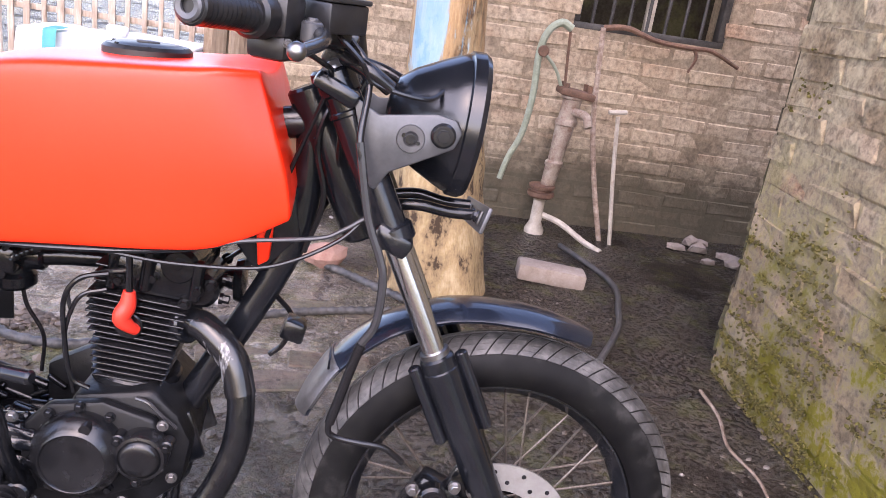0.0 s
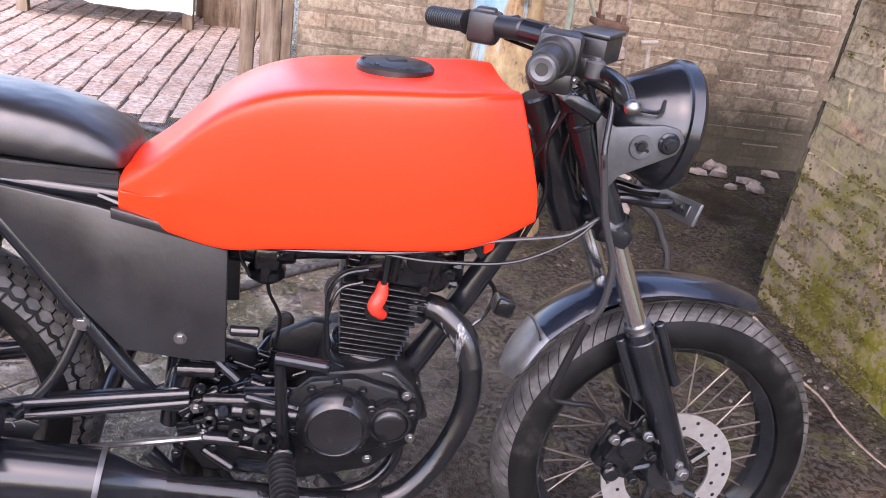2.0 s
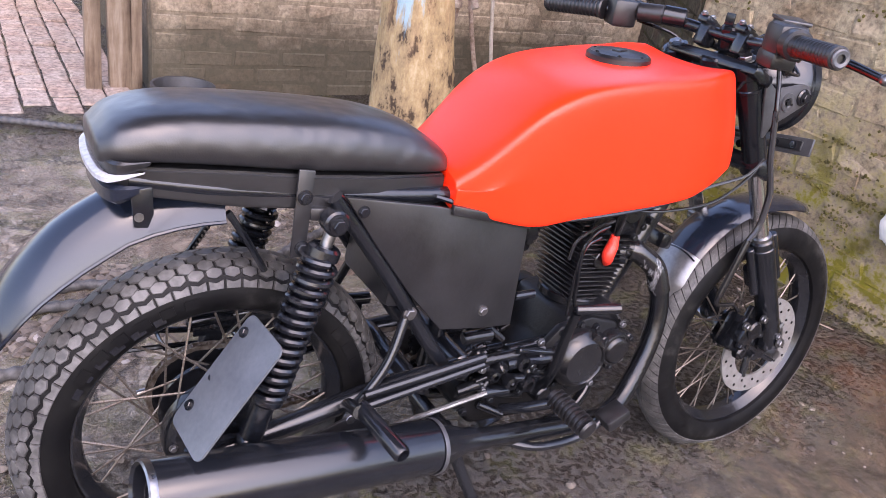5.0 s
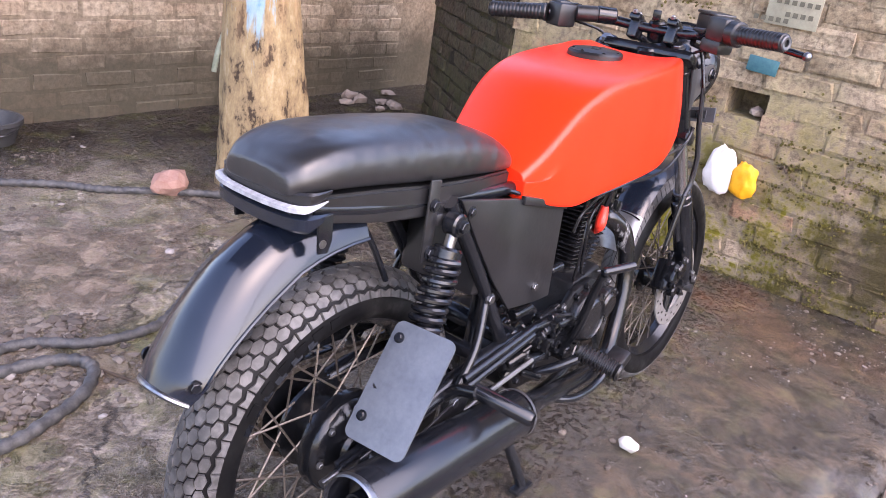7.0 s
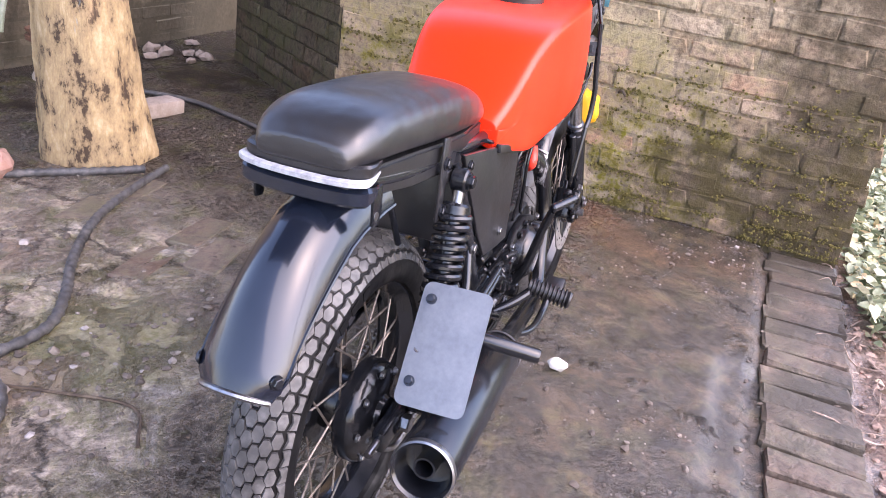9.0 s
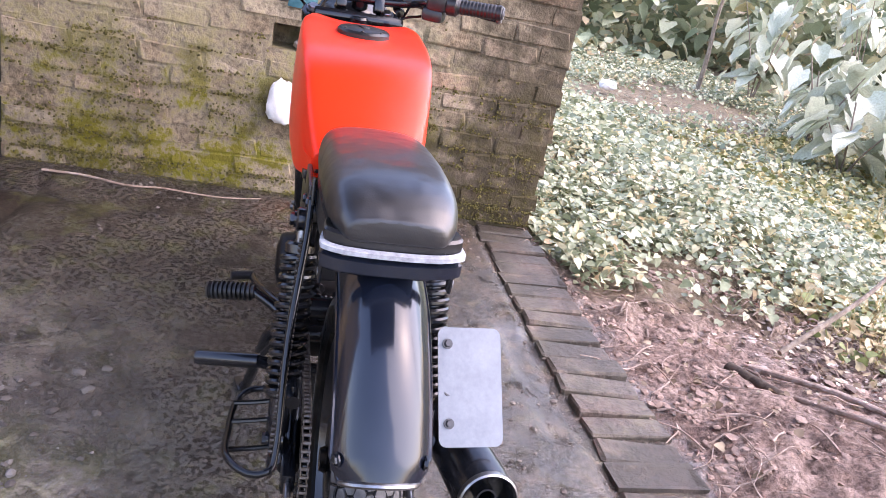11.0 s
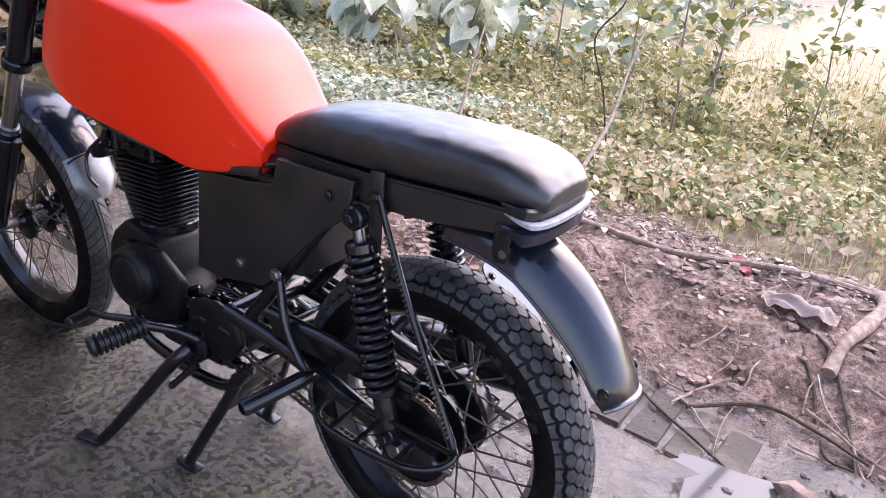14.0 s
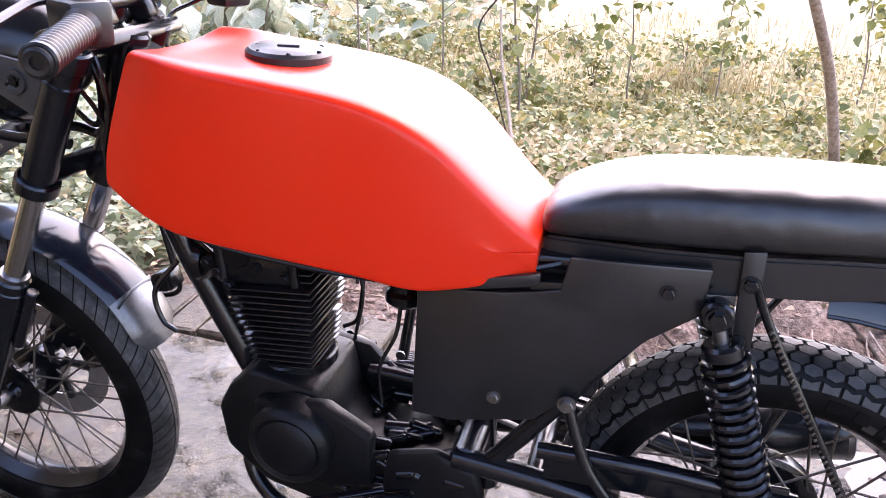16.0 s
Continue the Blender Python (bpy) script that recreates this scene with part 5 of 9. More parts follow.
# -- side panels --
for sy in (-1, 1):
    poly = [(-0.855, 0.740), (-0.700, 0.714), (-0.528, 0.672), (-0.526, 0.482), (-0.58, 0.484), (-0.668, 0.496), (-0.735, 0.572), (-0.80, 0.660)]
    if sy > 0:
        poly = [(-0.870, 0.752), (-0.712, 0.740), (-0.704, 0.696), (-0.640, 0.682), (-0.528, 0.668), (-0.526, 0.480), (-0.58, 0.478), (-0.690, 0.505), (-0.735, 0.553), (-0.771, 0.600), (-0.812, 0.648), (-0.866, 0.692)]
    bm = prism(bmesh.new(), poly, sy * 0.096, sy * 0.104, 0.003)
    pan = part("side_panel", bm, PANEL, bike, "hand-made black sheet-metal side panel")
    bm = prism(bmesh.new(), [(-0.68, 0.716), (-0.528, 0.678), (-0.528, 0.664), (-0.68, 0.700)], sy * 0.100, sy * 0.110, 0.002)
    part("panel_fold", bm, PANEL, pan)
    for x, z in ((-0.590 if sy < 0 else -0.636, 0.520 if sy < 0 else 0.529), (-0.826, 0.716)):
        part("panel_bolt", bolt(bmesh.new(), (x, sy * 0.104, z), (0, sy, 0), 0.007, 0.006), STEEL if z < 0.6 else BLACK, pan)
bm = box(bmesh.new(), (-0.655, 0, 0.61), (0.20, 0.17, 0.17), (0, 8, 0), 0.012)
part("battery_box", bm, PANEL, bike)

# -- engine --
crank = bmesh.new()
prism(crank, [(-0.235, 0.44), (-0.215, 0.40), (-0.225, 0.33), (-0.29, 0.275), (-0.40, 0.250), (-0.56, 0.262), (-0.60, 0.32), (-0.590, 0.350), (-0.52, 0.358), (-0.425, 0.358), (-0.395, 0.385), (-0.375, 0.460), (-0.27, 0.475)], -0.080, 0.080, 0.010)
engine = part("crankcase", crank, CASTING, bike, "black oily engine crankcase")
BARREL = Matrix.Translation((-0.305, 0, 0.53)) @ pose(0, 0, 0, 0, 6, 0) @ Matrix.Translation((0.305, 0, -0.53))
bm = bmesh.new()
box(bm, (-0.305, 0, 0.545), (0.078, 0.086, 0.18), (0, 0, 0), 0.02)
cyl(bm, (-0.305, 0, 0.455), (-0.305, 0, 0.474), 0.062, 24, bevel=0.003)
bm.transform(BARREL)
cylinder = part("cylinder", bm, ENGINE, bike, "black finned cylinder barrel")
for k in range(14):
    grow = 0.036 * min(1.0, k / 10) - (0.010 if k == 6 else 0)
    bm = box(bmesh.new(), (-0.306, 0, 0.474 + k * 0.0098), (0.094 + grow, 0.110 + 0.6 * grow, 0.0028), (0, 0, 0), 0.0012)
    bm.transform(BARREL)
    part("fin", bm, FIN, cylinder)
bm = bmesh.new()
box(bm, (-0.288, 0, 0.632), (0.112, 0.116, 0.052), (0, 0, 0), 0.008)
cyl(bm, (-0.312, -0.056, 0.662), (-0.312, 0.056, 0.662), 0.025, 20, bevel=0.006)
cyl(bm, (-0.262, -0.060, 0.655), (-0.262, 0.060, 0.655), 0.027, 20, bevel=0.006)
cyl(bm, (-0.232, -0.046, 0.622), (-0.232, 0.046, 0.622), 0.026, 18, bevel=0.006)
box(bm, (-0.343, -0.01, 0.618), (0.030, 0.060, 0.050), (0, 0, 0), 0.006)
for x, y, z in ((-0.345, -0.052, 0.640), (-0.300, -0.062, 0.650), (-0.236, -0.055, 0.646), (-0.345, 0.052, 0.640), (-0.236, 0.055, 0.646)):
    cyl(bm, (x, y, z - 0.035), (x, y, z + 0.022), 0.0085, 12, bevel=0.002)
bm.transform(BARREL)
head = part("cylinder_head", bm, ENGINE, bike, "black oily cylinder head with rocker covers and studs")
for sy in (-1, 1):
    for x, z in ((-0.318, 0.664), (-0.262, 0.660), (-0.232, 0.628), (-0.246, 0.606), (-0.335, 0.622), (-0.292, 0.634), (-0.216, 0.640)):
        bm = bolt(bmesh.new(), (x, sy * 0.058, z), (0, sy, 0), 0.0065, 0.010)
        bm.transform(BARREL)
        part("head_bolt", bm, ENGINE, head)
for z in (0.612, 0.642):
    bm = bolt(bmesh.new(), (-0.206, -0.03, z), (1, 0, 0), 0.006, 0.014)
    bm.transform(BARREL)
    part("head_bolt", bm, ENGINE, head)
for k in range(3):
    bm = box(bmesh.new(), (-0.352, 0, 0.612 + k * 0.011), (0.034, 0.104, 0.0028), (0, 0, 0), 0.001)
    bm.transform(BARREL)
    part("head_fin", bm, FIN, head)
# solid black cylinder paints the shade of the spark plug recess
part("plug_well", cyl(bmesh.new(), (-0.309, -0.045, 0.562), (-0.309, -0.068, 0.562), 0.019, 16, bevel=0.002), CABLE, head)
bm = tube([(-0.304, -0.092, 0.690), (-0.304, -0.088, 0.65), (-0.305, -0.080, 0.61)], 0.0045, 8)
part("spark_lead", bm, CABLE, bike, "black spark plug lead")
bm = sweep(bmesh.new(), [(-0.3055, -0.080, 0.618), (-0.307, -0.080, 0.598), (-0.314, -0.082, 0.580), (-0.306, -0.076, 0.566), (-0.300, -0.066, 0.558)], lambda s: 0.0078 + 0.0042 * math.sin(min(1.0, s * 1.25) * 3.0), 12)
part("spark_cap", bm, ORANGE, bike, "red elbow-shaped spark plug cap")
# clutch cover, oil filter cover, stator cover
bm = bmesh.new()
lathe(bm, [(0.062, 0.0), (0.061, -0.026), (0.058, -0.034), (0.046, -0.047), (0.0435, -0.0485), (0.0425, -0.0475), (0.0415, -0.0445), (0.036, -0.0440), (0, -0.0445)], (-0.357, -0.086, 0.386), "y", 44)
clutch = part("clutch_cover", bm, COVER, bike, "round graphite black clutch cover with a bevelled rim")
bm = prism(bmesh.new(), [(-0.262, 0.440), (-0.240, 0.39), (-0.262, 0.338), (-0.33, 0.312), (-0.42, 0.318), (-0.438, 0.36), (-0.432, 0.42), (-0.40, 0.452), (-0.33, 0.462)], -0.098, -0.08, 0.006)
part("cover_flange", bm, CASTING, clutch)
# black peg stands for the shaded notch in the cover
part("cover_notch", cyl(bmesh.new(), (-0.342, -0.104, 0.436), (-0.342, -0.131, 0.436), 0.0075, 14), CABLE, clutch)
for k in range(9):
    a = 0.35 + k * 0.62
    part("cover_bolt", bolt(bmesh.new(), (-0.357 + 0.067 * math.cos(a), -0.098, 0.386 + 0.067 * math.sin(a)), (0, -1, 0), 0.0055, 0.010), ENGINE, clutch)
bm = lathe(bmesh.new(), [(0.036, 0.0), (0.036, -0.026), (0.033, -0.032), (0.029, -0.033), (0.0275, -0.031), (0.025, -0.036), (0.022, -0.038), (0.012, -0.0385), (0, -0.0385)], (-0.2735, -0.090, 0.394), "y", 36)
filter_cover = part("oil_filter_cover", bm, COVER, bike, "small round graphite oil filter cover with three lugs")
for a in (0.5, 2.5, 4.6):
    q = Vector((-0.2735 + 0.038 * math.cos(a), -0.112, 0.394 + 0.038 * math.sin(a)))
    part("cover_lug", cyl(bmesh.new(), q + Vector((0, 0.016, 0)), q + Vector((0, -0.006, 0)), 0.0085, 14, bevel=0.002), COVER, filter_cover)
    part("cover_bolt", bolt(bmesh.new(), q + Vector((0, -0.006, 0)), (0, -1, 0), 0.005, 0.006), ENGINE, filter_cover)
# bright-edged tubes and a bracket between the gearbox and the panel
for a, b, r in (((-0.515, -0.10, 0.397), (-0.412, -0.10, 0.391), 0.011), ((-0.522, -0.095, 0.532), (-0.480, -0.095, 0.532), 0.008), ((-0.496, -0.102, 0.424), (-0.414, -0.102, 0.404), 0.007), ((-0.50, -0.10, 0.365), (-0.43, -0.104, 0.352), 0.009), ((-0.56, -0.10, 0.345), (-0.50, -0.10, 0.340), 0.010)):
    part("engine_tube", cyl(bmesh.new(), a, b, r, 16, bevel=0.002), BLACK, engine)
part("vent_pipe", tube([(-0.33, -0.085, 0.641), (-0.365, -0.09, 0.632), (-0.384, -0.09, 0.600), (-0.382, -0.09, 0.540), (-0.374, -0.088, 0.490), (-0.352, -0.085, 0.474)], 0.0034, 8), ENGINE, engine, "thin black vent pipe")
part("cable", tube([(-0.29, -0.085, 0.465), (-0.272, -0.09, 0.462), (-0.255, -0.09, 0.445), (-0.235, -0.085, 0.425)], 0.003, 8), CABLE_GREY, bike)
bm = lathe(bmesh.new(), [(0.064, -0.01), (0.064, 0.026), (0.060, 0.036), (0.052, 0.041), (0.046, 0.038), (0.042, 0.042), (0.030, 0.046), (0, 0.047)], (-0.352, 0.094, 0.392), "y", 40)
prism(bm, [(-0.29, 0.445), (-0.282, 0.36), (-0.32, 0.318), (-0.40, 0.312), (-0.47, 0.335), (-0.47, 0.42), (-0.40, 0.458)], 0.080, 0.106, 0.008)
prism(bm, [(-0.49, 0.395), (-0.48, 0.31), (-0.60, 0.30), (-0.635, 0.35), (-0.62, 0.395), (-0.56, 0.415)], 0.080, 0.100, 0.010)
part("stator_cover", bm, CASTING, bike, "round black generator cover")
for x, z in ((-0.44, 0.40), (-0.445, 0.43), (-0.435, 0.345), (-0.30, 0.312), (-0.42, 0.305), (-0.235, 0.355), (-0.25, 0.435)):
    part("cover_bolt", bolt(bmesh.new(), (x, -0.098, z), (0, -1, 0), 0.006, 0.008), STEEL, bike)
# starter motor, tubes and castings behind the cover
for a, b, r in (((-0.50, -0.075, 0.404), (-0.40, -0.075, 0.408), 0.016), ((-0.56, -0.088, 0.405), (-0.43, -0.095, 0.412), 0.010), ((-0.60, -0.075, 0.450), (-0.54, -0.075, 0.450), 0.012)):
    part("engine_casting", cyl(bmesh.new(), a, b, r, 16, bevel=0.003), ENGINE, bike)
for x, z, r in ((-0.485, 0.398, 0.014), (-0.505, 0.362, 0.012), (-0.465, 0.352, 0.015), (-0.545, 0.385, 0.010)):
    bm = lathe(bmesh.new(), [(r * 0.5, -0.018), (r * 0.5, -0.020), (r, -0.018), (r * 1.1, 0.0)], (x, -0.098, z), "y", 18)
    part("casting_boss", bm, ENGINE, bike)
# pipes, brackets and small castings between the covers and the frame
rnd = random.Random(17)
for i in range(34):
    a = Vector((rnd.uniform(-0.60, -0.43), rnd.uniform(-0.095, -0.07), rnd.uniform(0.315, 0.405)))
    d = Vector((rnd.choice((1, 1, 0.2)) * rnd.uniform(0.03, 0.09), rnd.uniform(-0.02, 0.02), rnd.uniform(-0.03, 0.03)))
    part("engine_casting", cyl(bmesh.new(), a, a + d, rnd.uniform(0.005, 0.012), 10, bevel=0.003), ENGINE, engine)
for i in range(12):
    p = (rnd.uniform(-0.60, -0.44), -0.095 - rnd.uniform(0, 0.01), rnd.uniform(0.31, 0.41))
    part("engine_bolt", bolt(bmesh.new(), p, (0, -1, 0), 0.006, 0.009), ENGINE if i % 3 else STEEL, engine)
for i in range(34):
    a = Vector((rnd.uniform(-0.60, -0.40), rnd.uniform(0.075, 0.098), rnd.uniform(0.28, 0.395)))
    part("engine_casting", cyl(bmesh.new(), a, a + Vector((rnd.uniform(-0.06, 0.06), 0, rnd.uniform(-0.02, 0.02))), rnd.uniform(0.005, 0.010), 10, bevel=0.003), ENGINE, engine)
for i in range(26):
    a = Vector((rnd.uniform(-0.56, -0.42), rnd.uniform(-0.07, 0.07), rnd.uniform(0.348, 0.366)))
    part("engine_casting", cyl(bmesh.new(), a, a + Vector((rnd.uniform(-0.05, 0.05), rnd.uniform(-0.03, 0.03), rnd.uniform(0.0, 0.016))), rnd.uniform(0.006, 0.014), 10, bevel=0.003), ENGINE, engine)
# carburettor and intake
bm = bmesh.new()
cyl(bm, (-0.478, -0.01, 0.600), (-0.478, -0.01, 0.672), 0.024, 18, bevel=0.005)
cyl(bm, (-0.478, -0.01, 0.580), (-0.478, -0.01, 0.605), 0.029, 18, bevel=0.006)
cyl(bm, (-0.545, -0.01, 0.628), (-0.435, -0.01, 0.630), 0.022, 18, bevel=0.004)
box(bm, (-0.478, -0.040, 0.630), (0.036, 0.03, 0.036), (0, 0, 0), 0.006)
cyl(bm, (-0.478, -0.03, 0.612), (-0.478, -0.055, 0.612), 0.007, 10)
part("carburettor", bm, ENGINE, bike, "black carburettor")
part("intake_pipe", tube([(-0.44, -0.01, 0.630), (-0.405, -0.005, 0.632), (-0.36, 0, 0.632)], 0.015, 14), ENGINE, bike)
part("throttle_link", tube([(-0.478, -0.045, 0.64), (-0.46, -0.062, 0.66), (-0.43, -0.062, 0.672)], 0.004, 8), STEEL, bike)
part("drain_hose", tube([(-0.478, 0.012, 0.582), (-0.474, 0.02, 0.54), (-0.455, 0.03, 0.49), (-0.46, 0.035, 0.43)], 0.003, 8), CABLE, bike)
part("cable", tube([(-0.385, -0.06, 0.57), (-0.385, -0.07, 0.61), (-0.35, -0.075, 0.635), (-0.31, -0.075, 0.645)], 0.003, 8), CABLE_GREY, bike)
part("cable", tube([(-0.50, -0.05, 0.60), (-0.515, -0.06, 0.65), (-0.46, -0.07, 0.69), (-0.38, -0.07, 0.70)], 0.003, 8), CABLE, bike)
part("cable", tube([(-0.375, -0.075, 0.46), (-0.385, -0.085, 0.54), (-0.37, -0.08, 0.60), (-0.335, -0.075, 0.615)], 0.003, 8), CABLE, bike)
part("hose", tube([(-0.535, -0.05, 0.52), (-0.55, -0.06, 0.47), (-0.51, -0.07, 0.43)], 0.007, 8), CABLE, bike)

# -- exhaust --
HEADER = mat("scuffed_header_paint", (0.01, 0.01, 0.011), 0.22, spec=0.6)
_hn = ramp(HEADER, noise_tex(HEADER, coords(HEADER, (26, 26, 9)), 1.0, 5.0, 0.65), [(0.56, (0, 0, 0)), (0.66, (1, 1, 1))])
base(HEADER, mix(HEADER, _hn, (0.008, 0.008, 0.009), (0.42, 0.42, 0.43)))
link(HEADER, _hn, HEADER.node_tree.nodes["Principled BSDF"].inputs["Metallic"])
roughness(HEADER, ramp(HEADER, _hn, [(0.0, (0.20,) * 3), (1.0, (0.38,) * 3)]))
bm = sweep(bmesh.new(), [(-0.250, -0.030, 0.562), (-0.215, -0.048, 0.566), (-0.168, -0.070, 0.530), (-0.150, -0.085, 0.470), (-0.156, -0.098, 0.395), (-0.195, -0.112, 0.312), (-0.255, -0.130, 0.262), (-0.34, -0.142, 0.258), (-0.48, -0.150, 0.278), (-0.62, -0.160, 0.302)], 0.019, 18)
part("header_sleeve", sweep(bmesh.new(), [(-0.222, -0.044, 0.566), (-0.205, -0.053, 0.561), (-0.168, -0.070, 0.530), (-0.152, -0.082, 0.484)], 0.0212, 18), HEADER, bike, "black heat sleeve scuffed to bare steel")
exhaust = part("exhaust_header", bm, ENGINE, bike, "black painted bent exhaust pipe")
bm = cyl(bmesh.new(), (-0.245, -0.032, 0.562), (-0.232, -0.040, 0.565), 0.030, 20, bevel=0.003)
part("exhaust_flange", bm, BLACK, exhaust)
m0, m1 = Vector((-0.60, -0.158, 0.300)), Vector((-1.150, -0.197, 0.386))
md = (m1 - m0)
Lm = md.length
prof = [(0.020, 0.0), (0.023, 0.03), (0.040, 0.085), (0.044, 0.09), (0.0455, 0.20), (0.0465, Lm - 0.004), (0.044, Lm), (0.040, Lm - 0.004), (0.040, Lm - 0.05), (0.016, Lm - 0.055), (0.016, Lm - 0.012), (0.013, Lm - 0.012), (0.013, Lm - 0.12)]
bm = lathe(bmesh.new(), prof, (0, 0, 0), "z", 36)
bm.transform(Matrix.Translation(m0) @ md.to_track_quat("Z", "Y").to_matrix().to_4x4())
muffler = part("muffler", bm, BLACK, bike, "long satin black silencer", angle=35)
bm = lathe(bmesh.new(), [(0.0462, 0.088), (0.0468, 0.092), (0.0462, 0.096)], (0, 0, 0), "z", 36)
bm.transform(Matrix.Translation(m0) @ md.to_track_quat("Z", "Y").to_matrix().to_4x4())
part("weld_ring", bm, EAR, muffler)
bm = lathe(bmesh.new(), [(0.0440, Lm), (0.0468, Lm - 0.002), (0.0472, Lm - 0.008), (0.0466, Lm - 0.012)], (0, 0, 0), "z", 36)
bm.transform(Matrix.Translation(m0) @ md.to_track_quat("Z", "Y").to_matrix().to_4x4())
part("silencer_lip", bm, STEEL, muffler, "scuffed bare steel lip")
bm = prism(bmesh.new(), [(-0.915, 0.348), (-0.80, 0.385), (-0.78, 0.375), (-0.80, 0.335)], -0.125, -0.119, 0.002)
part("silencer_bracket", bm, PANEL, muffler)

# -- swingarm, chain, stays --
for sy in (-1, 1):
    bm = sweep(bmesh.new(), [(-0.585, sy * 0.085, 0.405), (-0.75, sy * 0.088, 0.392), (-0.90, sy * 0.092, 0.364), (-1.03, sy * 0.094, 0.342)], 0.017, 14)
    arm = part("swingarm_leg", bm, BLACK, bike, "black swingarm tube")
    bm = box(bmesh.new(), (-1.03, sy * 0.094, 0.342), (0.075, 0.022, 0.042), (0, -8, 0), 0.006)
    part("axle_plate", bm, BLACK, arm)
    part("axle_nut", cyl(bmesh.new(), (RA.x, sy * 0.104, RA.z), (RA.x, sy * 0.122, RA.z), 0.015, 6, bevel=0.002), STEEL, arm)
    part("adjuster", cyl(bmesh.new(), (-1.06, sy * 0.094, 0.341), (-1.10, sy * 0.094, 0.337), 0.006, 10), STEEL, arm)
part("swingarm_brace", cyl(bmesh.new(), (-0.60, -0.09, 0.402), (-0.60, 0.09, 0.402), 0.022, 18, bevel=0.003), BLACK, bike)
part("swingarm_bridge", cyl(bmesh.new(), (-0.70, -0.088, 0.398), (-0.70, 0.088, 0.398), 0.016, 14), BLACK, bike)
# rear brake drum on the right, sprocket on the left
bm = lathe(bmesh.new(), [(0, -0.078), (0.030, -0.078), (0.034, -0.070), (0.066, -0.066), (0.080, -0.058), (0.084, -0.048), (0.084, -0.028), (0.07, -0.022)], RA, "y", 40)
drum = part("brake_drum", bm, ENGINE, rear_wheel, "black rear brake drum")
bm = sweep(bmesh.new(), [RA + Vector((-0.02, -0.082, -0.05)), RA + Vector((0.03, -0.088, -0.075)), RA + Vector((0.10, -0.09, -0.06)), RA + Vector((0.30, -0.10, -0.02)), RA + Vector((0.45, -0.11, 0.01))], 0.005, 8)
part("brake_rod", bm, STEEL, bike, "thin rear brake rod")
for k in range(8):
    a = 2 * math.pi * k / 8
    part("drum_bolt", bolt(bmesh.new(), RA + Vector((0.072 * math.cos(a), -0.064, 0.072 * math.sin(a))), (0, -1, 0), 0.005, 0.006), STEEL, drum)
SPR_F = Vector((-0.585, 0.072, 0.362))
SPR_R = RA + Vector((0, 0.072, 0))


def toothed(c, r, n, thick):
    poly = []
    for k in range(n * 4):
        a = 2 * math.pi * k / (n * 4)
        rr = r if k % 4 < 2 else r - 0.006
        poly.append((c.x + rr * math.cos(a), c.z + rr * math.sin(a)))
    return prism(bmesh.new(), poly, c.y - thick / 2, c.y + thick / 2, 0)


part("sprocket", toothed(SPR_R, 0.082, 41, 0.006), ENGINE, rear_wheel, "dark toothed rear sprocket", smooth=False)
part("front_sprocket", toothed(SPR_F, 0.032, 15, 0.006), ENGINE, bike, smooth=False)
bm = bmesh.new()
top = [(SPR_F + Vector((0, 0, 0.031))), (SPR_R + Vector((0, 0, 0.081)))]
bot = [(SPR_R + Vector((0, 0, -0.081))), (SPR_F + Vector((0, 0, -0.031)))]
loop = [top[0] + (top[1] - top[0]) * (i / 33) for i in range(34)]
loop += [SPR_R + Vector((0.081 * math.cos(radians(90 + a)), 0, 0.081 * math.sin(radians(90 + a)))) for a in range(9, 180, 9)]
loop += [bot[0] + (bot[1] - bot[0]) * (i / 33) + Vector((0, 0, -0.012 * math.sin(math.pi * i / 33))) for i in range(34)]
loop += [SPR_F + Vector((0.031 * math.cos(radians(270 + a)), 0, 0.031 * math.sin(radians(270 + a)))) for a in range(20, 180, 20)]
for i, p in enumerate(loop):
    q = loop[(i + 1) % len(loop)]
    mid, d = (p + q) / 2, (q - p)
    ang = -math.degrees(math.atan2(d.z, d.x))
    for dy in (-0.0055, 0.0055):
        box(bm, mid + Vector((0, dy + (0.0012 if i % 2 else 0), 0)), (d.length * 1.05, 0.0016, 0.0085), (0, ang, 0), 0)
    cyl(bm, p + Vector((0, -0.007, 0)), p + Vector((0, 0.007, 0)), 0.0034, 6)
part("drive_chain", bm, SPOKE, bike, "greasy drive chain with dull links", smooth=False)["kind"] = "stuff"
bm = sweep(bmesh.new(), [(-0.70, 0.096, 0.455), (-0.85, 0.098, 0.462), (-1.02, 0.098, 0.455)], 0.012, 10)
box(bm, (-0.86, 0.098, 0.446), (0.30, 0.006, 0.05), (0, 2, 0), 0.002)
part("chain_guard", bm, BLACK, bike, "black chain guard")
# grey swing-arm side rods
for z0, z1 in ((0.432, 0.408), (0.416, 0.386)):
    bm = sweep(bmesh.new(), [(-0.575, -0.112, z0), (-0.68, -0.116, (z0 + z1) / 2 + 0.002), (-0.80, -0.118, z1)], 0.0075, 12)
    part("frame_rod", bm, BLACK, bike)
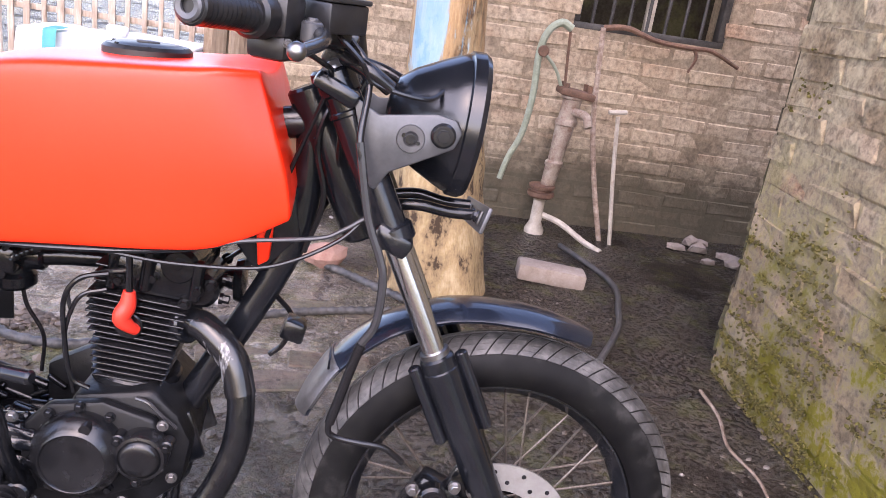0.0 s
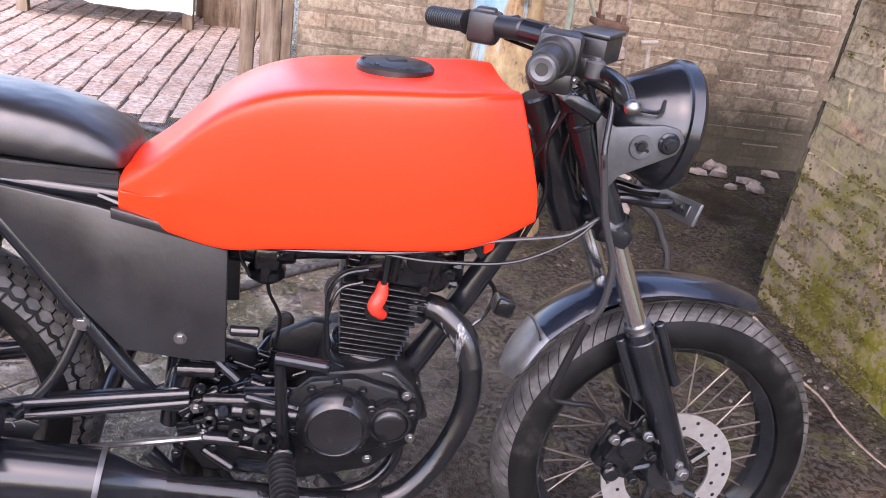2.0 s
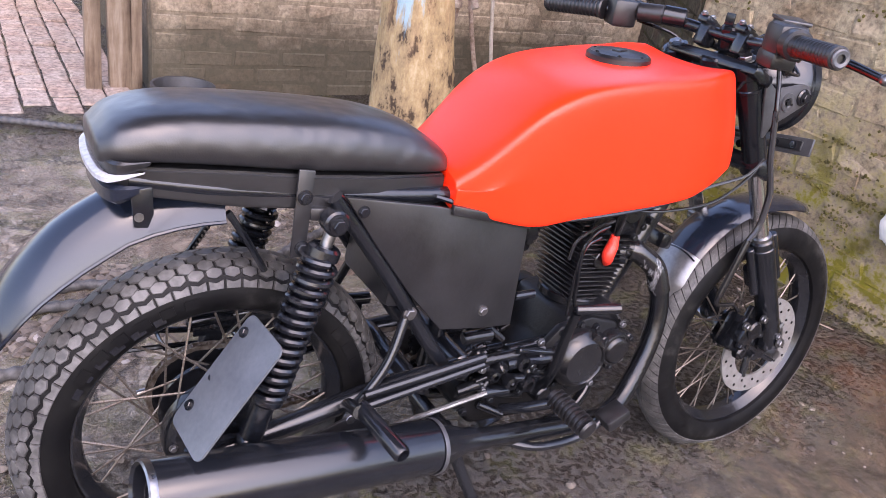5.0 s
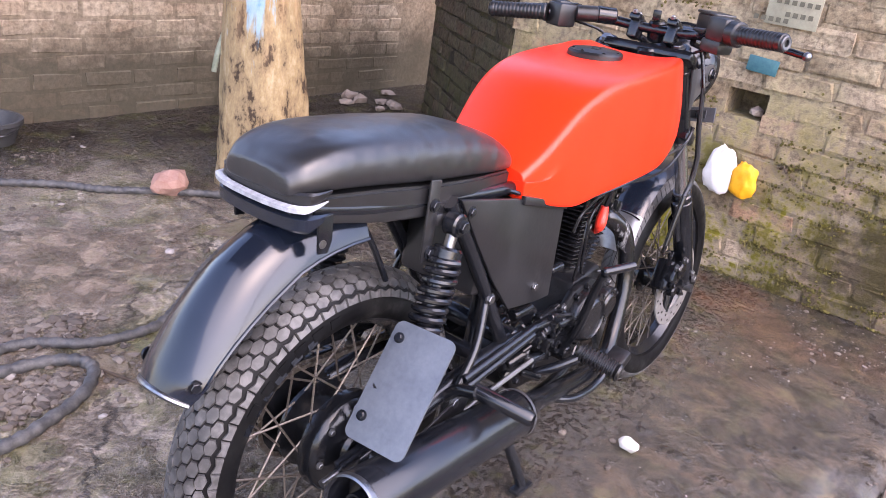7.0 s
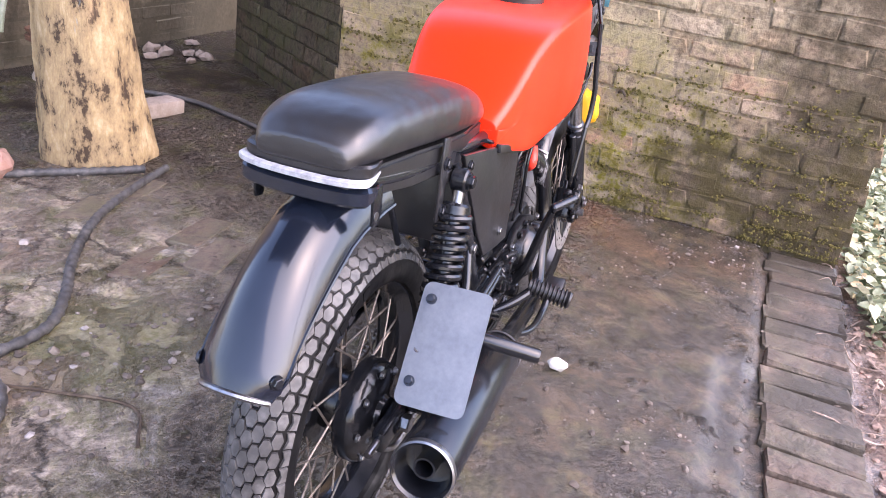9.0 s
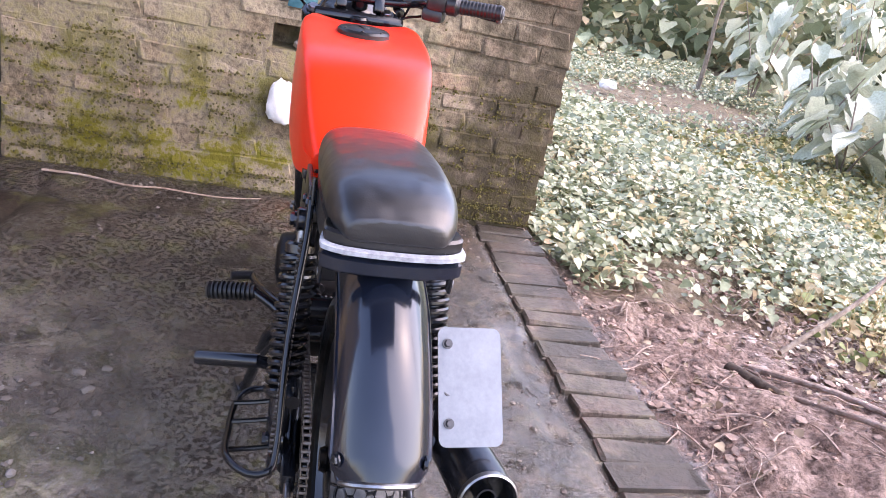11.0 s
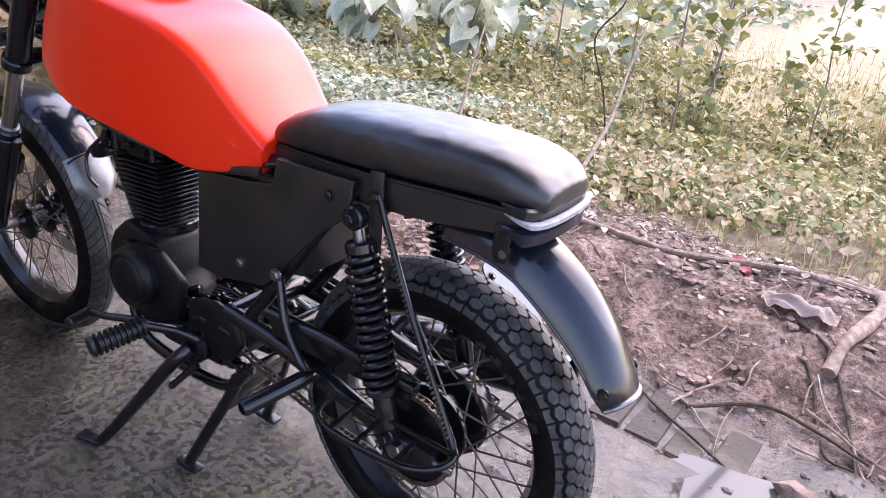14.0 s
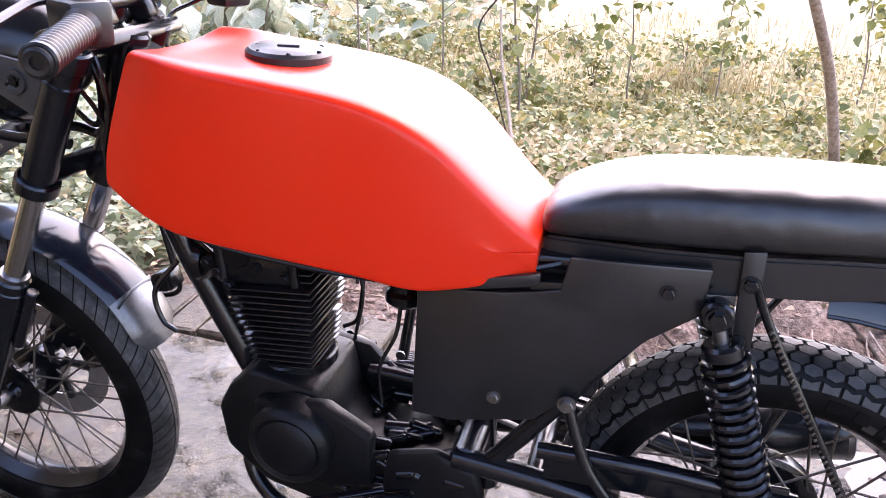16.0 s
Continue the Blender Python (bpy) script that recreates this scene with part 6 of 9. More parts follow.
for sy, a, b in ((-1, (-0.725, -0.090, 0.532), (-0.822, -0.112, 0.372)), (1, (-0.730, 0.106, 0.545), (-0.826, 0.122, 0.385))):
    a, b = Vector(a), Vector(b)
    bm = sweep(bmesh.new(), [a, a + (b - a) * 0.5 + Vector((0.012, sy * 0.006, -0.004)), b], 0.008, 12)
    st = part("peg_stay", bm, BLACK, bike, "black peg stay rod")
    part("stay_bolt", bolt(bmesh.new(), a + Vector((0, sy * 0.006, 0)), (0, sy, 0), 0.009, 0.008), STEEL, st)
    part("stay_bolt", bolt(bmesh.new(), b + Vector((0, sy * 0.006, 0)), (0, sy, 0), 0.009, 0.008), STEEL, st)

# -- shocks --
for sy, t, b in ((-1, Vector((-0.870, -0.108, 0.706)), Vector((-0.985, -0.121, 0.368))), (1, Vector((-0.882, 0.106, 0.700)), Vector((-0.992, 0.116, 0.367)))):
    d = (b - t)
    shock = part("shock_absorber", cyl(bmesh.new(), t + d * 0.10, b - d * 0.04, 0.011, 16), STEEL, bike, "rear shock absorber with a black coil spring")
    bm = bmesh.new()
    cyl(bm, t + d * 0.10, t + d * 0.16, 0.024, 20, bevel=0.004)
    cyl(bm, b - d * 0.22, b - d * 0.03, 0.018, 20, bevel=0.004)
    cyl(bm, b - d * 0.24, b - d * 0.20, 0.027, 20, bevel=0.004)
    cyl(bm, t + d * 0.15, b - d * 0.22, 0.015, 16)
    part("damper_body", bm, BLACK, shock)
    # coil spring
    q = d.to_track_quat("Z", "Y").to_matrix()
    n, turns = 190, 14.5
    L = d.length * 0.62
    pts = []
    for k in range(n + 1):
        s = k / n
        a = 2 * math.pi * turns * s
        pts.append(t + d * 0.155 + q @ Vector((0.0245 * math.cos(a), 0.0245 * math.sin(a), L * s)))
    part("spring", sweep(bmesh.new(), pts, 0.0056, 8, False), BLACK, shock, "black coil spring")
    for c, r in ((t, 0.019), (b, 0.015)):
        bm = cyl(bmesh.new(), c + Vector((0, -sy * 0.014, 0)), c + Vector((0, sy * 0.012, 0)), r, 20, bevel=0.003)
        eye = part("shock_eye", bm, BLACK, shock)
    for c in (t, b):
        part("shock_bolt", bolt(bmesh.new(), c + Vector((0, sy * 0.012, 0)), (0, sy, 0), 0.010, 0.010), BLACK, shock)
    part("damper_rod", sweep(bmesh.new(), [t, t + d * 0.13], 0.009, 10, False), STEEL, shock)

# -- tags hanging from the seat base --
for sy in (-1, 1):
    bm = prism(bmesh.new(), [(-0.921, 0.780), (-0.897, 0.777), (-0.905, 0.650), (-0.927, 0.650)], SEAT_Y + sy * 0.093, SEAT_Y + sy * 0.098, 0.002)
    strap = part("seat_strap", bm, PANEL, seat_pan, "black flat metal seat strap")
    for z in (0.740, 0.665):
        part("strap_bolt", bolt(bmesh.new(), (-0.911, SEAT_Y + sy * 0.098, z), (0, sy, 0), 0.008, 0.007), BLACK, strap)
    bm = prism(bmesh.new(), [(-1.130, 0.760), (-1.104, 0.763), (-1.103, 0.726), (-1.110, 0.708), (-1.127, 0.710)], SEAT_Y + sy * 0.083, SEAT_Y + sy * 0.088, 0.002)
    tag = part("tail_tab", bm, BLACK, seat_pan, "black drilled metal tab")
    # the hole is drawn as a bare steel disc on the tab
    part("hole", cyl(bmesh.new(), (-1.121, SEAT_Y + sy * 0.088, 0.724), (-1.121, SEAT_Y + sy * 0.0892, 0.724), 0.006, 12), STEEL, tag)
bm = tube([(-1.000, -0.045, 0.705), (-0.975, -0.045, 0.665), (-0.945, -0.045, 0.610)], 0.005, 8)
part("fender_rod", bm, BLACK, rear_fender)

# -- hanging plate on the right --
TL, TR, BR, BL = Vector((-0.982, -0.112, 0.583)), Vector((-0.973, -0.215, 0.583)), Vector((-1.075, -0.224, 0.432)), Vector((-1.092, -0.121, 0.438))
ux, uy = (TR - TL), (BL - TL)
nrm = ux.cross(uy).normalized()
bm = bmesh.new()
w_, h_ = ux.length, uy.length
uxn, uyn = ux.normalized(), uy.normalized()
outline = []
for cx, cy, a0 in ((w_ - 0.013, 0.013, -90), (w_ - 0.013, h_ - 0.013, 0), (0.013, h_ - 0.013, 90), (0.013, 0.013, 180)):
    for k in range(6):
        a = radians(a0 + 18 * k)
        outline.append((cx + 0.013 * math.cos(a), cy + 0.013 * math.sin(a)))
va = [bm.verts.new(TL + uxn * x + uyn * y + nrm * 0.0015) for x, y in outline]
vb = [bm.verts.new(TL + uxn * x + uyn * y - nrm * 0.0015) for x, y in outline]
bm.faces.new(va)
bm.faces.new(vb)
for k in range(len(va)):
    bm.faces.new((va[k], va[(k + 1) % len(va)], vb[(k + 1) % len(va)], vb[k]))
plate = part("hanging_plate", bm, PLATE, bike, "blank grey metal plate with rounded corners", angle=30)
sgn = 1 if nrm.x < 0 else -1
for x, y in ((0.015, 0.026), (0.016, h_ - 0.035)):
    p = TL + uxn * x + uyn * y
    part("plate_bolt", bolt(bmesh.new(), p + nrm * sgn * 0.002, nrm * sgn, 0.006, 0.006), BLACK, plate)
bm = tube([TL + uxn * 0.015 + uyn * 0.1, (-1.02, -0.112, 0.45), (-1.01, -0.105, 0.40)], 0.006, 8)
part("plate_arm", bm, BLACK, plate)

# -- foot pegs, levers --
def peg(a, b, r, ribs, label):
    a, b = Vector(a), Vector(b)
    d = b - a
    L = d.length
    if ribs:
        prof = [(0.0, 0.0), (r * 0.8, 0.0)]
        n = 9
        for k in range(n):
            z = L * (0.06 + 0.86 * k / n)
            prof += [(r * 0.78, z), (r * 1.08, z + 0.002), (r * 1.08, z + L * 0.05), (r * 0.78, z + L * 0.06)]
        prof += [(r * 1.05, L * 0.95), (r * 0.9, L), (0, L)]
    else:
        prof = [(0, 0), (r, 0.0), (r, L * 0.96), (r * 0.8, L), (r * 0.72, L), (r * 0.7, L * 0.8), (0, L * 0.8)]
    bm = lathe(bmesh.new(), prof, (0, 0, 0), "z", 18)
    bm.transform(Matrix.Translation(a) @ d.to_track_quat("Z", "Y").to_matrix().to_4x4())
    return part("foot_peg", bm, PLASTIC if ribs else BLACK, bike, label)


p_ = peg((-0.436, -0.150, 0.346), (-0.422, -0.242, 0.330), 0.019, True, "ribbed black rubber foot peg")
part("peg_mount", tube([(-0.50, -0.09, 0.29), (-0.47, -0.13, 0.315), (-0.432, -0.165, 0.343)], 0.010, 12), BLACK, p_)
p_ = peg((-0.470, 0.178, 0.362), (-0.450, 0.279, 0.348), 0.019, True, "ribbed black rubber foot peg")
part("peg_mount", tube([(-0.54, 0.09, 0.31), (-0.50, 0.13, 0.34), (-0.470, 0.180, 0.362)], 0.010, 12), BLACK, p_)
p_ = peg((-0.824, -0.158, 0.418), (-0.806, -0.266, 0.406), 0.0135, False, "plain tubular passenger foot peg")
part("peg_mount", tube([(-0.822, -0.10, 0.375), (-0.83, -0.13, 0.405), (-0.832, -0.17, 0.420)], 0.011, 12), BLACK, p_)
p_ = peg((-0.838, 0.155, 0.414), (-0.816, 0.262, 0.401), 0.0135, False, "plain tubular passenger foot peg")
part("peg_mount", tube([(-0.826, 0.11, 0.388), (-0.835, 0.13, 0.405), (-0.838, 0.158, 0.414)], 0.011, 12), BLACK, p_)
# brake pedal
bm = sweep(bmesh.new(), [(-0.56, -0.135, 0.28), (-0.48, -0.175, 0.262), (-0.38, -0.178, 0.258), (-0.315, -0.175, 0.285)], 0.008, 10)
pedal = part("brake_pedal", bm, BLACK, bike, "black rear brake pedal")
bm = box(bmesh.new(), (-0.305, -0.182, 0.292), (0.055, 0.045, 0.026), (0, -25, 0), 0.007)
part("pedal_pad", bm, PLASTIC, pedal)
# kick starter
bm = sweep(bmesh.new(), [(-0.432, -0.105, 0.33), (-0.436, -0.135, 0.39), (-0.442, -0.155, 0.47), (-0.446, -0.172, 0.530)], lambda s: 0.011 - 0.003 * s, 12)
kick = part("kick_starter", bm, ENGINE, bike, "black kick starter lever")
part("kick_pedal", cyl(bmesh.new(), (-0.452, -0.172, 0.537), (-0.378, -0.203, 0.545), 0.009, 14, bevel=0.003), BLACK, kick)
bm = cyl(bmesh.new(), (-0.432, -0.085, 0.325), (-0.432, -0.125, 0.325), 0.018, 16, bevel=0.003)
part("kick_boss", bm, ENGINE, kick)
# gear lever
bm = sweep(bmesh.new(), [(-0.49, 0.110, 0.338), (-0.43, 0.150, 0.340), (-0.36, 0.182, 0.333), (-0.308, 0.190, 0.325)], 0.0075, 10)
gear = part("gear_lever", bm, BLACK, bike, "black gear lever")
part("gear_toe", cyl(bmesh.new(), (-0.308, 0.188, 0.325), (-0.320, 0.240, 0.324), 0.0105, 12, bevel=0.002), PLASTIC, gear)
# side stand
bm = sweep(bmesh.new(), [(-0.512, 0.112, 0.300), (-0.490, 0.140, 0.268), (-0.405, 0.162, 0.142), (-0.322, 0.184, 0.022), (-0.302, 0.190, 0.012)], lambda s: 0.015 - 0.004 * s, 12)
ss = part("side_stand", bm, BLACK, bike, "black side stand swung down")
bm = box(bmesh.new(), (-0.288, 0.194, 0.008), (0.06, 0.03, 0.008), (0, 0, 15), 0.003)
part("stand_foot", bm, BLACK, ss)
bm = prism(bmesh.new(), [(-0.55, 0.33), (-0.49, 0.32), (-0.475, 0.27), (-0.51, 0.255), (-0.55, 0.29)], 0.095, 0.112, 0.004)
part("stand_bracket", bm, BLACK, ss)
part("stand_spring", tube([(-0.545, 0.125, 0.285), (-0.50, 0.15, 0.225)], 0.007, 8, False), BLACK, ss)
# centre stand
bm = bmesh.new()
cs = part("centre_stand", cyl(bmesh.new(), (-0.605, -0.085, 0.258), (-0.605, 0.085, 0.258), 0.014, 14), BLACK, bike, "black centre stand holding the rear wheel clear")
for sy in (-1, 1):
    bm = sweep(bmesh.new(), [(-0.60, sy * 0.065, 0.262), (-0.572, sy * 0.075, 0.19), (-0.530, sy * 0.095, 0.09), (-0.497, sy * 0.108, 0.012)], 0.012, 12)
    part("stand_leg", bm, BLACK, cs)
    bm = box(bmesh.new(), (-0.499, sy * 0.110, 0.008), (0.06, 0.028, 0.010), (0, 0, 0), 0.004)
    part("stand_foot", bm, BLACK, cs)
bm = prism(bmesh.new(), [(-0.60, 0.25), (-0.565, 0.20), (-0.54, 0.13), (-0.585, 0.20)], -0.06, 0.06, 0.003)
part("stand_web", bm, BLACK, cs)
# cage rods on the left beside the wheel
bm = tube([(-0.915, 0.100, 0.745), (-0.942, 0.102, 0.69), (-1.021, 0.115, 0.561), (-1.100, 0.118, 0.425), (-1.120, 0.130, 0.404), (-1.110, 0.160, 0.396), (-1.07, 0.188, 0.394), (-1.0, 0.190, 0.385), (-0.92, 0.185, 0.380), (-0.885, 0.165, 0.384), (-0.88, 0.125, 0.388)], 0.0055, 10)
cage = part("guard_rod", bm, ENGINE, bike, "black bent guard rod beside the rear wheel")
for x in (-1.05, -0.98, -0.93):
    part("guard_bar", tube([(x, 0.118, 0.398), (x, 0.15, 0.392), (x, 0.186, 0.388)], 0.004, 8), ENGINE, cage)
part("guard_bar", tube([(-1.112, 0.125, 0.402), (-1.0, 0.122, 0.398), (-0.885, 0.122, 0.390)], 0.0045, 8), ENGINE, cage)
bm = bmesh.new()
for k in range(40):
    s = k / 39
    p = Vector((-0.942, 0.104, 0.69)).lerp(Vector((-1.100, 0.120, 0.425)), s)
    box(bm, p + Vector((0, 0.002, 0)), (0.0065, 0.0125, 0.0035), (0, 60, 0), 0.001)
part("rod_twist", bm, SPOKE, cage)["kind"] = "stuff"


# the fork and front wheel lean over with the turned bars, and the whole bike tips a little to its stand side
def lean(z, degrees):
    return Matrix.Translation((0, 0, z)) @ pose(0, 0, 0, -degrees, 0, 0) @ Matrix.Translation((0, 0, -z))


for ob in bike.children:
    if ob.name.split(".")[0] in ("front_wheel", "front_fender", "front_axle", "brake_caliper", "fork_cover", "fork_tube", "fork_slider", "fork_clamp", "fork_seal", "fork_top_nut", "fork_bolt", "fender_stay"):
        ob.matrix_basis = lean(0.55, 3.2) @ ob.matrix_basis
bike.matrix_basis = lean(0.60, 1.5) @ bike.matrix_basis
handlebar.matrix_basis = lean(0.60, 1.5).inverted() @ handlebar.matrix_basis

# ---- materials of the yard ----
def timber(name, c1, c2, c3, scale=(30, 30, 3), rough=0.85):
    m = mat(name, c1, rough, spec=0.3)
    v = coords(m, scale)
    n1, n2 = noise_tex(m, v, 1.0, 6.0, 0.65), noise_tex(m, coords(m), 5.0, 5.0)
    both = maths(m, "ADD", maths(m, "MULTIPLY", n1, 0.65), maths(m, "MULTIPLY", n2, 0.35))
    base(m, ramp(m, both, [(0.34, c1), (0.5, c2), (0.66, c3)]))
    bump(m, n1, 0.7, 0.012)
    return m


PLANK = timber("weathered_plank", (0.09, 0.06, 0.04), (0.22, 0.16, 0.11), (0.36, 0.29, 0.22))
GREY_WOOD = timber("grey_dry_wood", (0.20, 0.15, 0.11), (0.36, 0.29, 0.23), (0.52, 0.45, 0.38))
DARK_WOOD = timber("dark_wet_wood", (0.03, 0.02, 0.015), (0.07, 0.05, 0.035), (0.13, 0.10, 0.07))
ROOT = timber("pale_root_bark", (0.16, 0.11, 0.08), (0.30, 0.22, 0.17), (0.46, 0.37, 0.31), (40, 40, 40))
PUMP_PAINT = worn("rusty_pump_paint", (0.17, 0.10, 0.07), (0.42, 0.37, 0.30), (0.6, 0.8), 22.0, bumps=0.4)
PUMP_GREEN = worn("faded_green_paint", (0.17, 0.19, 0.13), (0.34, 0.38, 0.29), (0.5, 0.7), 18.0, bumps=0.2)
RUSTY = worn("rusty_iron", (0.07, 0.035, 0.022), (0.20, 0.11, 0.07), (0.7, 0.9), 25.0, bumps=0.4)
PALE_PIPE = worn("pale_plastic_pipe", (0.50, 0.45, 0.38), (0.28, 0.23, 0.18), (0.5, 0.7), 20.0)
IRON_BAR = worn("dark_iron_bar", (0.03, 0.028, 0.026), (0.09, 0.085, 0.08), (0.55, 0.75), 20.0, metal=0.3)
HOSE = worn("dusty_black_hose", (0.025, 0.025, 0.026), (0.11, 0.105, 0.10), (0.45, 0.7), 30.0, bumps=0.15)
STONE = worn("pale_stone", (0.44, 0.42, 0.39), (0.66, 0.63, 0.58), (0.8, 0.95), 20.0, bumps=0.3)
CHIP = mat("floor_chips", (0.2, 0.17, 0.14), 0.9)
base(CHIP, ramp(CHIP, node(CHIP, "ShaderNodeNewGeometry").outputs["Random Per Island"], [(0.0, (0.05, 0.04, 0.032)), (0.5, (0.11, 0.088, 0.07)), (0.93, (0.16, 0.135, 0.11)), (1.0, (0.30, 0.27, 0.25))]))
CLOD = worn("earth_clods", (0.161, 0.106, 0.078), (0.380, 0.276, 0.218), (0.85, 0.95), 30.0, bumps=0.5)
PINK_BRICK = worn("pink_red_brick", (0.28, 0.14, 0.105), (0.42, 0.28, 0.23), (0.85, 0.95), 16.0, bumps=0.4)
GREY_BRICK = worn("grey_dusty_brick", (0.22, 0.17, 0.14), (0.40, 0.34, 0.29), (0.85, 0.95), 16.0, bumps=0.4)
SHEET_CLOTH = worn("white_cotton_sheet", (0.80, 0.80, 0.80), (0.66, 0.67, 0.69), (0.85, 0.95), 6.0, bumps=0.1)
TEAL_CLOTH = worn("turquoise_cloth", (0.10, 0.42, 0.42), (0.16, 0.50, 0.50), (0.85, 0.95), 9.0)
BAG_WHITE = worn("white_plastic_bag", (0.70, 0.66, 0.64), (0.80, 0.78, 0.76), (0.35, 0.5), 20.0, bumps=0.3)
BAG_YELLOW = worn("yellow_plastic_bag", (0.80, 0.33, 0.006), (0.85, 0.42, 0.015), (0.35, 0.5), 20.0, bumps=0.3)
SIGN_PALE = worn("faded_sign_sheet", (0.34, 0.33, 0.24), (0.24, 0.22, 0.16), (0.6, 0.8), 14.0)
SIGN_INK = worn("faded_sign_ink", (0.09, 0.085, 0.06), (0.15, 0.14, 0.10), (0.7, 0.8), 30.0)
TEAL_PATCH = worn("teal_paint_patch", (0.02, 0.10, 0.13), (0.05, 0.16, 0.18), (0.5, 0.7), 30.0)
BUCKET = worn("dark_plastic_bucket", (0.03, 0.03, 0.032), (0.07, 0.068, 0.065), (0.5, 0.7), 12.0)

LOG = mat("peeling_log", (0.4, 0.25, 0.12), 0.8, spec=0.3)
_v = coords(LOG)
_sep = node(LOG, "ShaderNodeSeparateXYZ")
link(LOG, _v, _sep.inputs[0])
_l1 = noise_tex(LOG, coords(LOG, (16, 16, 2.6)), 1.0, 6.0, 0.65)
_l2 = noise_tex(LOG, coords(LOG, (60, 60, 8)), 1.0, 4.0, 0.6)
_c = ramp(LOG, _l1, [(0.40, (0.055, 0.036, 0.024)), (0.455, (0.28, 0.17, 0.085)), (0.54, (0.40, 0.24, 0.12)), (0.68, (0.52, 0.37, 0.23))])
_c = mix(LOG, 1.0, _c, ramp(LOG, _l2, [(0.35, (0.55, 0.53, 0.5)), (0.6, (1.1, 1.08, 1.05))]), "MULTIPLY")
# grey bark left near the foot, and a splash of blue paint on the yard side
_foot = node(LOG, "ShaderNodeMapRange")
_foot.inputs["From Min"].default_value, _foot.inputs["From Max"].default_value = 0.95, 0.55
link(LOG, maths(LOG, "ADD", _sep.outputs[2], maths(LOG, "MULTIPLY", maths(LOG, "SUBTRACT", _l1, 0.5), 1.2)), _foot.inputs["Value"])
_bark = ramp(LOG, noise_tex(LOG, coords(LOG, (9, 9, 5)), 1.6, 7.0, 0.7), [(0.40, (0.055, 0.036, 0.022)), (0.455, (0.26, 0.185, 0.10)), (0.55, (0.36, 0.26, 0.135)), (0.68, (0.50, 0.39, 0.235))])
_c = mix(LOG, maths(LOG, "MULTIPLY", maths(LOG, "ADD", _foot.outputs["Result"], 0.35), 0.85, True), _c, _bark)
_bl = node(LOG, "ShaderNodeVectorMath")
_bl.operation = "DISTANCE"
_bl.inputs[1].default_value = (-0.185, -0.095, 0.36)
link(LOG, coords(LOG, (1, 1, 0.36)), _bl.inputs[0])
_bd = maths(LOG, "ADD", _bl.outputs["Value"], maths(LOG, "MULTIPLY", maths(LOG, "SUBTRACT", _l1, 0.5), 0.45))
_c = mix(LOG, ramp(LOG, _bd, [(0.085, (0.62, 0.62, 0.62)), (0.12, (0, 0, 0))]), _c, (0.25, 0.50, 0.64))
base(LOG, _c)
bump(LOG, maths(LOG, "ADD", maths(LOG, "MULTIPLY", _l1, 0.7), maths(LOG, "MULTIPLY", _l2, 0.3)), 0.9, 0.02)


def lump(bm, c, size, seed, rough=0.25, sub=2):
    """An uneven stone or clod."""
    tmp = bmesh.new()
    bmesh.ops.create_icosphere(tmp, subdivisions=sub, radius=1)
    for v in tmp.verts:
        d = 1 + rough * noise.noise(v.co * 1.4 + Vector((seed * 3.1, seed, 0))) * 1.6
        v.co = Vector((v.co.x * size[0], v.co.y * size[1], v.co.z * size[2])) * d
    tmp.transform(Matrix.Translation(c))
    me = bpy.data.meshes.new("tmp")
    tmp.to_mesh(me)
    tmp.free()
    bm.from_mesh(me)
    bpy.data.meshes.remove(me)
    return bm


def on_ground(pts, lift=0.0):
    return [(x, y, ground_z(x, y) + lift) for x, y in pts]


# ---- window in the back wall ----
window = thing("window_1", 1.31, 2.9, 0.99, "dark barred window with an iron frame in the brick wall", "window", kind="structure")
for c, s in (((1.31, 2.90, 1.005), (0.78, 0.07, 0.03)), ((1.31, 2.90, 1.735), (0.78, 0.07, 0.03))):
    part("window_frame", box(bmesh.new(), c, s), IRON_BAR, window)
for x in (0.937, 1.683):
    part("window_frame", box(bmesh.new(), (x, 2.90, 1.37), (0.034, 0.07, 0.70)), IRON_BAR, window)
for i in range(7):
    part("bar", cyl(bmesh.new(), (0.937 + 0.0933 * (i + 1) - 0.01, 2.885, 1.02), (0.937 + 0.0933 * (i + 1) - 0.01, 2.885, 1.72), 0.009, 8), IRON_BAR, window)
part("middle_post", box(bmesh.new(), (1.31, 2.915, 1.37), (0.04, 0.04, 0.70)), PALE_PIPE, window)
branch = thing("fallen_branch", 1.07, 2.8, 1.0, "thin bent dry branch lying along the window foot", "branch")
part("stem", tube([(1.07, 2.83, 1.008), (1.18, 2.80, 1.022), (1.33, 2.79, 0.985), (1.50, 2.79, 0.975), (1.62, 2.79, 0.975), (1.77, 2.79, 0.915)], lambda t: 0.015 - 0.006 * t, 8), RUSTY, branch)
part("twig", tube([(1.53, 2.79, 0.975), (1.545, 2.785, 0.93), (1.52, 2.785, 0.86)], lambda t: 0.010 - 0.004 * t, 7), RUSTY, branch)

# ---- hand pump ----
PX, PY = 0.88, 2.6
pump = thing("hand_pump", PX, PY, 0.0, "old rusty hand water pump with faded green paint", "water pump")
bm = bmesh.new()
lathe(bm, [(0.0, -0.02), (0.045, -0.02), (0.05, 0.02), (0.03, 0.06), (0.028, 0.17), (0.045, 0.19), (0.0, 0.19)], (PX - 0.02, PY, 0), "z", 16)
part("riser_pipe", bm, PALE_PIPE, pump)
bm = bmesh.new()
lathe(bm, [(0.0, 0.185), (0.055, 0.185), (0.066, 0.195), (0.066, 0.212), (0.052, 0.216), (0.052, 0.228), (0.064, 0.232), (0.064, 0.246), (0.05, 0.25), (0.0, 0.25)], (PX - 0.02, PY, 0), "z", 16)
part("collar", bm, RUSTY, pump)
